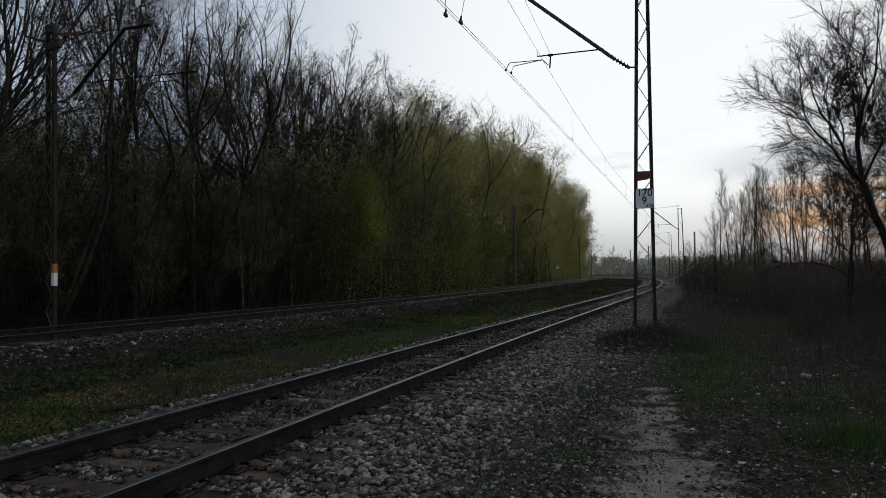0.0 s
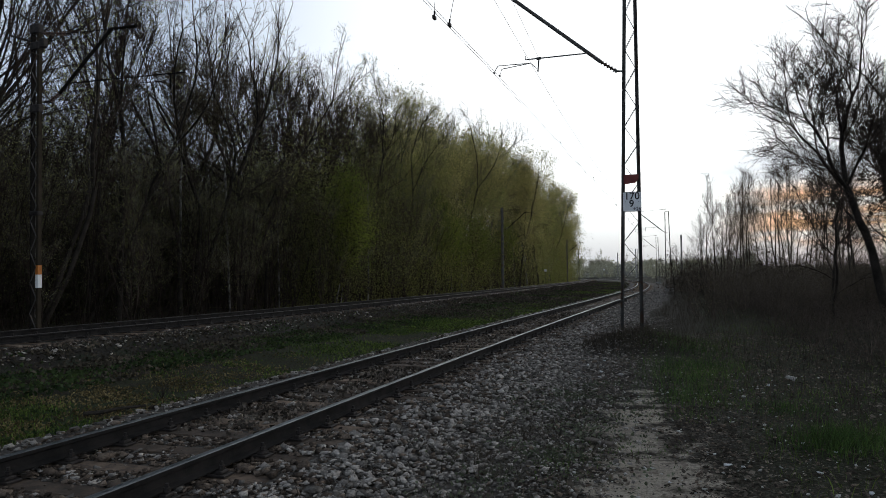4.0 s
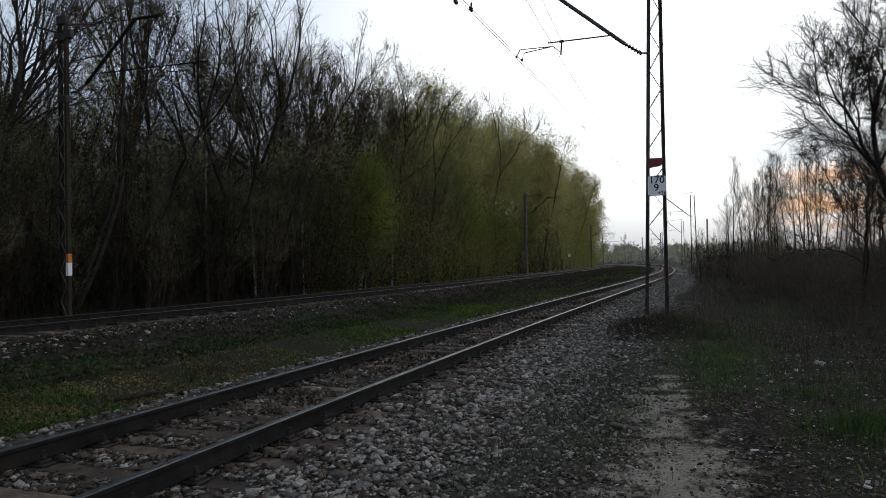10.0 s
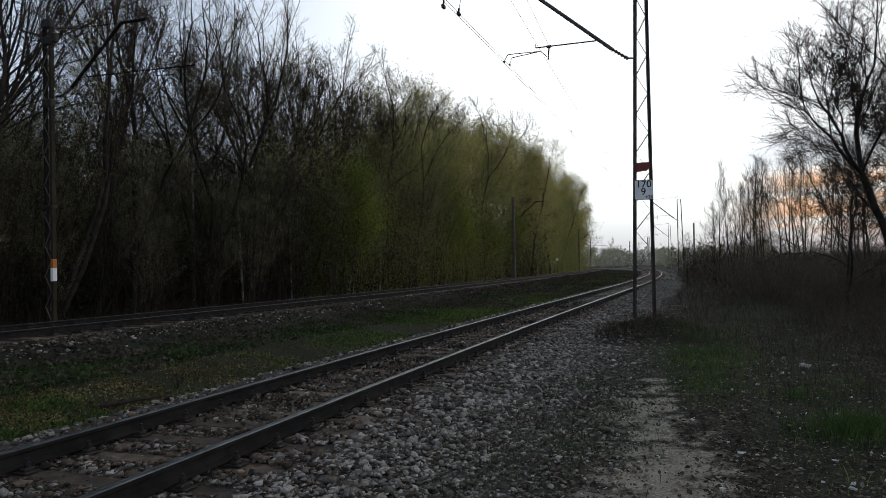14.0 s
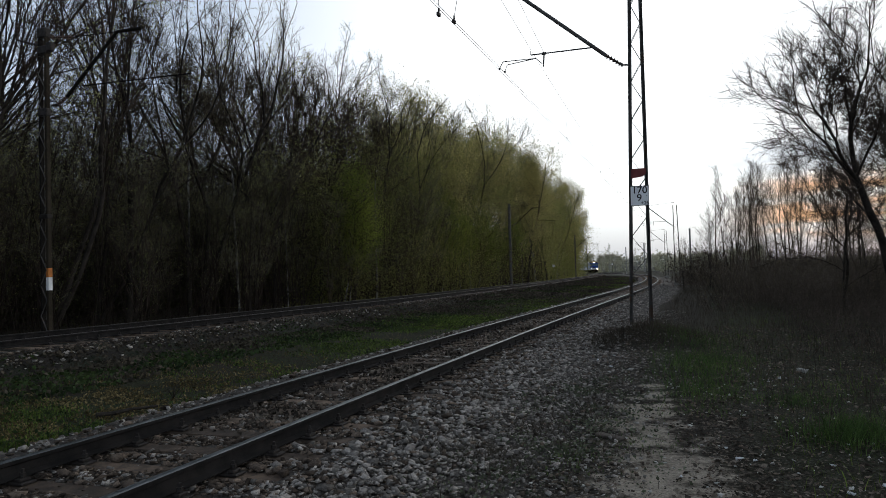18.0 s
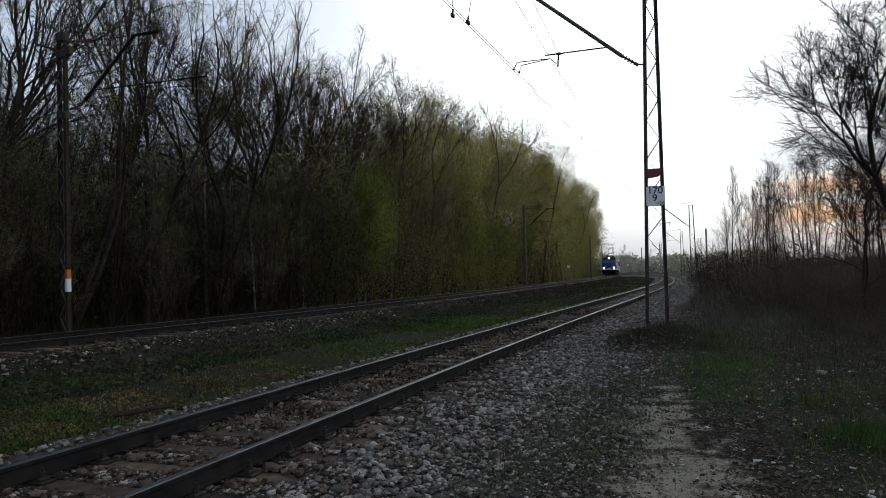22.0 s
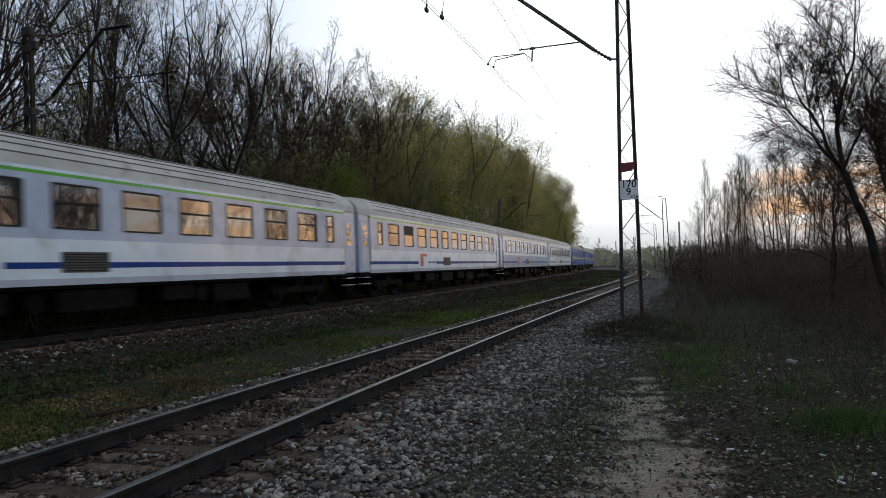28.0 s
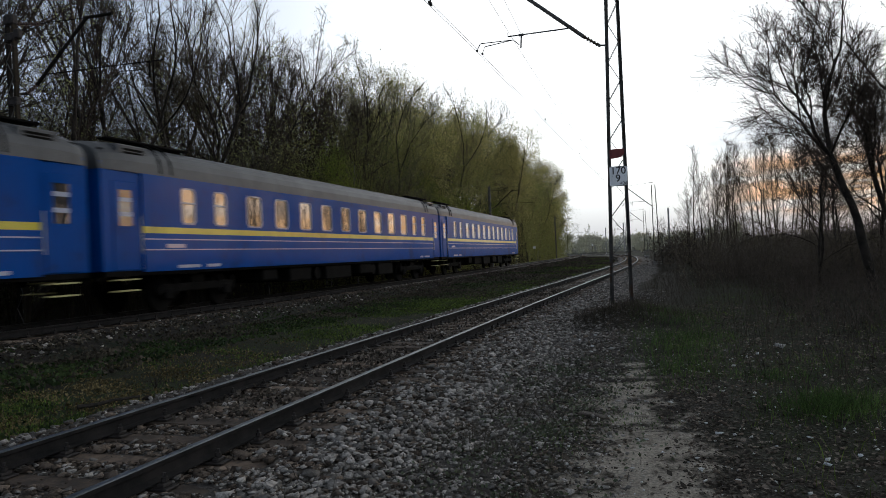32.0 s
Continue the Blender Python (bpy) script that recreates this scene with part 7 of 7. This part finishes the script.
    size = rng.gamma(4.0, 0.014, n).clip(0.03, 0.13)
    z = MAIN.z + np.interp(u, [1.6, 2.0, 2.5, 3.0], [-0.165, -0.3, -0.6, -0.8])
    tagged(new("ballast_stones", stones_mesh("ballast_stones", x, y, np.maximum(z, ground_height(x, y)) + 0.02, size, STONE, rng)), "pale loose stones at the foot of the main line", "stones", kind="stuff")
    # pebbles scattered over path and verge
    n = 15000
    s, u = 5.5 + 18 * rng.random(n) ** 1.4, rng.normal(4.4, 1.4, n)
    keep = (np.abs(u - path_middle(s)) > 0.5 * rng.random(n) ** 0.5) | (rng.random(n) < 0.05)
    s, u = s[keep], u[keep]
    n = len(s)
    x, y = NEAR.many(s, u)
    size = rng.gamma(3.0, 0.0065, n).clip(0.008, 0.07)
    tagged(new("pebbles", stones_mesh("pebbles", x, y, ground_height(x, y) + size * 0.12, size, BROWN_STONE, rng)), "small pebbles strewn over path and verge", "stones", kind="stuff")


def build_pale_grit():
    """Small pale stones and scraps that catch the light on path and verge."""
    rng = np.random.default_rng(77)
    n = 900
    s, u = 5.3 + 9 * rng.random(n) ** 1.3, rng.normal(4.2, 1.3, n)
    x, y = NEAR.many(s, u)
    size = rng.gamma(3.0, 0.006, n).clip(0.008, 0.045)
    tagged(new("pebbles", stones_mesh("pebbles", x, y, ground_height(x, y) + size * 0.25, size, PALE_STONE, rng)), "small pale stones strewn over path and verge", "stones", kind="stuff")


def blades(name, x, y, tall, mat, label, rng, lean=0.35, width=0.006, z=None):
    n = len(x)
    z = ground_height(x, y) if z is None else z
    a = rng.uniform(0, 6.28, n)
    foot = np.stack([x, y, z], 1)
    side = np.stack([np.cos(a), np.sin(a), np.zeros(n)], 1) * (width * rng.uniform(0.6, 1.4, n))[:, None]
    bend = rng.normal(0, lean, (n, 2)) * tall[:, None]
    mid = foot + np.stack([bend[:, 0] * 0.35, bend[:, 1] * 0.35, tall * 0.6], 1)
    tip = foot + np.stack([bend[:, 0], bend[:, 1], tall], 1)
    v = np.stack([foot - side, foot + side, mid + side * 0.7, mid - side * 0.7, tip], 1).reshape(-1, 3)
    k = np.arange(n)[:, None] * 5
    faces = np.concatenate([k + [[0, 1, 2]], k + [[0, 2, 3]], k + [[3, 2, 4]]], 1).reshape(-1, 3)
    tagged(new(name, bulk(name, v, faces, mat)), label, "grass", kind="stuff")


def build_grass():
    rng = np.random.default_rng(81)
    # between the tracks
    n = 260000
    s, u = 6 + 60 * rng.random(n) ** 1.5, rng.uniform(-8.2, -1.9, n)
    x, y = NEAR.many(s, u)
    off = MAIN.offsets(x, y)[1]
    keep = (lumps(x, y, 2.2, 2.0) + 0.6 * lumps(x, y, 0.7, 5.0) + rng.normal(0, 0.3, n) + np.interp(off, [2.2, 3.6, 5.0, 7.5], [-0.9, -0.25, 0.2, 0.1]) + np.interp(s, [8, 12, 17, 24], [-0.55, -0.3, 0.0, 0.15]) > 0.2) & (off > 2.2)
    keep &= rng.random(n) > 0.92 * np.exp(-((s - 8.9) / 1.7) ** 2 - ((u + 3.0) / 0.5) ** 2)
    x, y = x[keep], y[keep]
    low = rng.random(len(x)) < np.interp(MAIN.offsets(x, y)[1], [3.0, 5.5], [0.6, 0.15])
    blades("grass", x[~low], y[~low], rng.uniform(0.02, 0.065, (~low).sum()), GRASS, "short patchy spring grass between the tracks", rng, 0.6, 0.006)
    p = np.stack([x[low], y[low], ground_height(x[low], y[low]) + rng.uniform(0.005, 0.05, low.sum())], 1)
    tagged(new("weed_leaves", leaves_mesh("weed_leaves", p, 0.035, WEED, rng)), "low dark green weeds between the tracks", "weeds", kind="stuff")
    n = 7000
    s, u = 6 + 40 * rng.random(n) ** 1.3, rng.uniform(-7.5, -1.9, n)
    x, y = NEAR.many(s, u)
    keep = lumps(x, y, 2.0, 9.0) + rng.normal(0, 0.3, n) > 0.25
    blades("dry_grass", x[keep], y[keep], rng.uniform(0.02, 0.07, keep.sum()), DRY_GRASS, "dry straw-coloured grass between the tracks", rng, 1.0, 0.003)
    # yellow-brown moss and straw on the bare patch between the tracks
    n = 26000
    s, u = 8.8 + 2.8 * rng.normal(0, 1, n), -3.7 + 1.1 * rng.normal(0, 1, n)
    x, y = NEAR.many(s, u)
    keep = (u < -1.9) & (lumps(x, y, 0.5, 3.0) + rng.normal(0, 0.35, n) > 0.0)
    p = np.stack([x, y, ground_height(x, y) + rng.uniform(0.002, 0.02, n)], 1)[keep]
    tagged(new("moss", leaves_mesh("moss", p, 0.022, MOSS, rng, 2.0)), "yellow-brown moss and straw on the bare ground between the tracks", "moss", kind="stuff")
    # low grey-green weeds between ballast and path
    n = 6000
    s, u = 6.2 + 6.5 * rng.random(n), rng.normal(3.15, 0.45, n)
    x, y = NEAR.many(s, u)
    keep = lumps(x, y, 0.45, 7.0) + rng.normal(0, 0.3, n) > 0.15
    x, y, u = x[keep], y[keep], u[keep]
    p = np.stack([x, y, np.maximum(ground_height(x, y), bed_top(u)) + rng.uniform(0.01, 0.05, len(x))], 1)
    tagged(new("weed_leaves", leaves_mesh("weed_leaves", p, 0.024, GREY_WEED, rng)), "low grey-green weeds between ballast and path", "weeds", kind="stuff")
    # tufts beside the path
    cx, cy, ct = [], [], []
    tufts = [(3.9, 6.8, 0.25, 900, 0.30), (4.25, 7.1, 0.25, 400, 0.24), (3.45, 9.2, 0.3, 350, 0.2), (3.6, 9.9, 0.35, 350, 0.24), (4.0, 10.9, 0.4, 350, 0.26), (3.1, 8.3, 0.2, 120, 0.12), (4.3, 8.6, 0.25, 500, 0.13), (4.7, 12.6, 0.5, 700, 0.3), (5.2, 14.6, 0.5, 600, 0.3), (5.6, 16.4, 0.6, 500, 0.3), (4.2, 11.6, 0.4, 500, 0.26), (2.05, 7.0, 0.25, 240, 0.05), (2.5, 8.4, 0.3, 200, 0.05), (1.12, 6.7, 0.22, 260, 0.06), (1.31, 7.2, 0.25, 220, 0.06), (1.0, 6.1, 0.2, 120, 0.05), (4.9, 9.2, 0.4, 260, 0.14)]
    for px, py, wide, count, tall in tufts:
        cx.append(rng.normal(px, wide, count)), cy.append(rng.normal(py, wide, count)), ct.append(0.75 * tall * rng.uniform(0.3, 1.1, count))
    blades("grass_tufts", np.concatenate(cx), np.concatenate(cy), np.concatenate(ct), BRIGHT_GRASS, "green grass tufts beside the trodden path", rng, 0.5, 0.003)
    n = 9000
    s, u = 3 + 32 * rng.random(n) ** 1.2, 5.0 + 4.5 * rng.random(n)
    x, y = NEAR.many(s, u)
    keep = lumps(x, y, 1.6, 4.0) + rng.normal(0, 0.4, n) > 0.1
    x, y = x[keep], y[keep]
    blades("verge_grass", x, y, rng.uniform(0.03, 0.16, len(x)), GRASS, "sparse dull verge grass on the path's far side", rng, 0.5, 0.003)
    # brown matted grass on the ballast's edge
    n = 4200
    s, u = 5.2 + 5.5 * rng.random(n) ** 1.2, rng.normal(2.75, 0.4, n)
    x, y = NEAR.many(s, u)
    keep = lumps(x, y, 0.5, 1.0) + rng.normal(0, 0.25, n) > 0.15
    x, y, u = x[keep], y[keep], u[keep]
    blades("dead_grass", x, y, rng.uniform(0.05, 0.14, len(x)), DARK_STALK, "brown matted dead grass on the ballast's edge", rng, 1.1, 0.003, np.maximum(ground_height(x, y), bed_top(u)))
    # flattened stalks over the mound of the mast
    n = 2600
    m = NEAR.at(17.7, 3.15)
    x, y = rng.normal(m.x, 0.75, n), rng.normal(m.y, 0.6, n)
    blades("dead_grass", x, y, rng.uniform(0.05, 0.22, n), DARK_STALK, "flattened dark dead stalks on the mast's mound", rng, 1.3, 0.005)
    # dry stalks round the mast's foot and on the verge
    n = 350
    m = NEAR.at(18.3, 3.1)
    x, y = rng.normal(m.x, 0.55, n), rng.normal(m.y - 0.1, 0.4, n)
    blades("dry_stalks", x, y, rng.uniform(0.1, 0.34, n), DRY_STEM, "dry straw stalks round the mast's footing", rng, 0.35, 0.006)
    n = 16000
    s, u = 9 + 50 * rng.random(n), 3.3 + 8.0 * rng.random(n)
    keep = (np.abs(u - path_middle(s)) > 0.35) | (s > 15)
    keep &= (u > 5.2) | (s > 17)
    s, u = s[keep], u[keep]
    n = len(s)
    x, y = NEAR.many(s, u)
    blades("dry_stalks", x, y, rng.uniform(0.06, 0.5, n), DARK_STALK, "brown dead stalks on the verge", rng, 0.4, 0.003)


def build_leaf_litter():
    rng = np.random.default_rng(91)
    n = 36000
    s, u = 5.5 + 17 * rng.random(n) ** 1.3, np.where(rng.random(n) < 0.6, 4.5 + 4.0 * rng.random(n), 2.5 + 2.4 * rng.random(n))
    keep = np.abs(u - path_middle(s)) > 0.4 * rng.random(n)
    s, u = s[keep], u[keep]
    x, y = NEAR.many(s, u)
    n = len(x)
    a = rng.uniform(0, 6.28, n)
    size = rng.gamma(3.0, 0.0052, n).clip(0.006, 0.04)[:, None]
    along = np.stack([np.cos(a), np.sin(a), rng.normal(0, 0.25, n)], 1) * size
    across = np.stack([-np.sin(a), np.cos(a), rng.normal(0, 0.35, n)], 1) * size * 0.6
    p = np.stack([x, y, np.maximum(ground_height(x, y), bed_top(u) - 0.02) + 0.014], 1)
    v = np.stack([p - along, p + across, p + along, p - across], 1).reshape(-1, 3)
    k = np.arange(n)[:, None] * 4
    faces = np.concatenate([k + [[0, 1, 2]], k + [[0, 2, 3]]], 1).reshape(-1, 3)
    tagged(new("leaf_litter", bulk("leaf_litter", v, faces, LITTER_LEAF)), "dead brown leaves strewn over the verge", "leaf litter", kind="stuff")


def build_rail_litter():
    """Brown leaves and bark caught between the near rails."""
    rng = np.random.default_rng(95)
    n = 7000
    s, u = 7 + 24 * rng.random(n) ** 1.2, rng.normal(0, 0.42, n).clip(-0.7, 0.7)
    x, y = NEAR.many(s, u)
    keep = lumps(x, y, 0.9, 6.0) + rng.normal(0, 0.3, n) > 0.1
    p = np.stack([x, y, np.full(n, -0.15) + rng.uniform(-0.03, 0.02, n)], 1)[keep]
    tagged(new("leaf_litter", leaves_mesh("leaf_litter", p, 0.045, LITTER_LEAF, rng)), "brown dead leaves caught between the near rails", "leaf litter", kind="stuff")


def build_shoulder_litter():
    """Dark leaves, moss and stalks on the main line's shoulder."""
    rng = np.random.default_rng(97)
    n = 34000
    s, u = 9 + 120 * rng.random(n) ** 1.7, rng.uniform(1.75, 4.6, n)
    x, y = MAIN.many(s, u)
    z = np.maximum(MAIN.z + np.interp(u, [1.6, 2.0, 2.5, 3.0, 3.5], [-0.165, -0.3, -0.6, -0.8, -1.0]), ground_height(x, y)) + rng.uniform(0.0, 0.05, n)
    p = np.stack([x, y, z], 1)
    big = np.where(s > 40, 0.11, 0.06)[:, None]
    green = lumps(x, y, 1.3, 8.0) + rng.normal(0, 0.3, n) + np.interp(u, [1.8, 4.5], [-0.5, 0.5]) > 0.1
    for mat, pick, label in ((DARK_STALK, ~green, "dark dead leaves and stems on the main line's shoulder"), (WEED, green, "low dark weeds on the main line's shoulder")):
        tagged(new("shoulder_growth", leaves_mesh("shoulder_growth", p[pick], big[pick], mat, rng)), label, "weeds", kind="stuff")


def build_far_verge():
    """Dead brown brush and dull grass between the lines where they draw together."""
    rng = np.random.default_rng(99)
    n = 75000
    s = 26 + 140 * rng.random(n) ** 1.2
    x0, y0 = MAIN.many(s, np.full(n, 1.7))
    gap = np.abs(NEAR.offsets(x0, y0)[1]) - 1.7
    u = 1.75 + np.maximum(gap, 0.3) * rng.random(n)
    x, y = MAIN.many(s, u)
    z = np.maximum(MAIN.z + np.interp(u, [1.6, 2.0, 2.5, 3.0, 3.5], [-0.165, -0.3, -0.6, -0.8, -1.0]), ground_height(x, y))
    patch = lumps(x, y, 4.0, 5.0)
    z = z + rng.random(n) * (0.05 + 0.28 * np.clip(patch, 0, 1))
    p = np.stack([x, y, z], 1)
    kind = patch + rng.normal(0, 0.3, n) + np.interp(u, [1.75, 3.5, 6.0], [0.75, 0.5, 0.1])
    for mat, pick, label in ((GRASS, kind < -0.15, "dull far grass between the converging lines"), (DRY_STEM, kind > 0.4, "dry pale brush between the converging lines"), (DARK_STALK, (kind >= -0.15) & (kind <= 0.4), "dark dead brush between the converging lines")):
        tagged(new("far_verge_growth", leaves_mesh("far_verge_growth", p[pick], np.interp(s[pick], [26, 80], [0.028, 0.075])[:, None], mat, rng, 2.5)), label, "brush", kind="stuff")


def litter_piece(name, x, y, size, mat, label, seed, flat=0.4, category="litter"):
    rng = np.random.default_rng(seed)
    data = stones_mesh(name, np.zeros(1), np.zeros(1), np.zeros(1), np.array([size]), mat, rng)
    ob = new(name, data)
    ob.matrix_basis = Matrix.Translation((x, y, ground_at(x, y) + size * 0.22))
    ob.scale = (1, 0.8, flat * 2)
    tagged(ob, label, category)


def build_small_things():
    for k, (x, y, size) in enumerate(((5.45, 10.75, 0.2), (0.30, 4.98, 0.10), (-9.0, 19.5, 0.42), (3.1, 11.7, 0.1))):
        litter_piece("pale_stone", x, y, size, PALE_STONE, "pale rough stone lying on the ground", 100 + k, 0.42, "stone")
    for k, (x, y, size) in enumerate(((2.66, 6.72, 0.07), (2.62, 6.35, 0.08), (2.75, 6.3, 0.06), (3.3, 6.05, 0.07), (3.05, 5.35, 0.08), (1.95, 5.9, 0.04), (2.4, 7.7, 0.05), (3.4, 5.5, 0.06), (0.95, 8.9, 0.05), (4.3, 9.9, 0.06), (4.9, 10.3, 0.08), (3.9, 7.7, 0.05), (3.6, 6.9, 0.07), (3.75, 6.6, 0.05), (2.9, 13.2, 0.1), (3.3, 13.6, 0.07), (2.9, 12.2, 0.09), (1.9, 9.6, 0.05))):
        litter_piece("litter_scrap", x, y, size * 0.75, LITTER, "small crumpled white plastic scrap", 130 + k, 0.5)
    rng = random.Random(3)

    def stick(points, r, label, mat=WOOD):
        shape = Shape()
        shape.tube([(x, y, ground_z) for x, y, ground_z in points], r, 6, taper=r * 0.5)
        tagged(shape.thing("fallen_stick", mat), label, "stick")

    def on_bed(s, u, up=0.02):
        p = NEAR.at(s, u)
        return (p.x, p.y, max(float(bed_top(np.array([u]))[0]), ground_at(p.x, p.y)) + up)

    stick([on_bed(5.55, 1.95, 0.07), on_bed(5.65, 2.15, 0.05), on_bed(5.85, 2.35, 0.05), on_bed(6.15, 2.5, 0.07)], 0.012, "bent thin grey stick lying on the ballast")
    stick([on_bed(20.5, 2.2, 0.06), on_bed(21.0, 2.5, 0.09), on_bed(21.6, 2.6, 0.06)], 0.05, "short thick branch lying on the ballast")
    stick([(*NEAR.at(s, u)[:2], ground_at(*NEAR.at(s, u)[:2]) + 0.035) for s, u in ((8.75, -2.95), (8.95, -2.82), (9.2, -2.8), (9.5, -2.62))], 0.035, "dark rotten branch lying in the grass between the tracks", BARK)
    sprig = Shape()
    p = NEAR.at(10.2, -2.95)
    z = ground_at(p.x, p.y)
    for k in range(14):
        a, r_ = rng.uniform(0, 6.28), rng.uniform(0.05, 0.16)
        sprig.tube([(p.x, p.y, z), (p.x + math.cos(a) * r_ * 0.4, p.y + math.sin(a) * r_ * 0.4, z + 0.1), (p.x + math.cos(a) * r_, p.y + math.sin(a) * r_, z + rng.uniform(0.14, 0.3))], 0.004, 4, taper=0.0015)
    tagged(sprig.thing("dead_sprig", BARK), "small dark dead sprig standing in the grass", "sprig")
    bark = Shape()
    bark.box(-0.05, 0.05, -0.17, 0.17, 0.0, 0.03, bevel=0.01)
    ob = bark.thing("wood_scrap", WOOD)
    p = on_bed(9.0, 3.55, 0.0)
    ob.matrix_basis = Matrix.Translation((p[0], p[1], p[2] + 0.005)) @ Matrix.Rotation(0.6, 4, "Z")
    tagged(ob, "grey split piece of wood beside the path", "wood scrap")


build_stones()
build_pale_grit()
build_grass()
build_leaf_litter()
build_rail_litter()
build_shoulder_litter()
build_far_verge()
build_small_things()


# ---- what moves ----
def motions():
    times = [0, 4, 8, 12, 14, 15, 16, 17, 18, 19, 20, 21, 22, 23, 24, 24.5, 25, 25.5, 26, 26.5, 27, 27.5, 28, 28.5, 29, 29.5, 30, 30.5, 31, 31.5, 32]
    for vehicle, behind, bogie in TRAIN:
        rows = []
        for t in times:
            s = float(np.interp(t, TRAIN_TIMES, TRAIN_NOSE)) + behind
            a, b = MAIN.at(s - bogie, 0, MAIN.z), MAIN.at(s + bogie, 0, MAIN.z)
            way = a - b
            rows.append((t, Matrix.Translation((a + b) / 2) @ Matrix.Rotation(math.atan2(-way.x, way.y), 4, "Z")))
        walk(vehicle, rows)


motions()
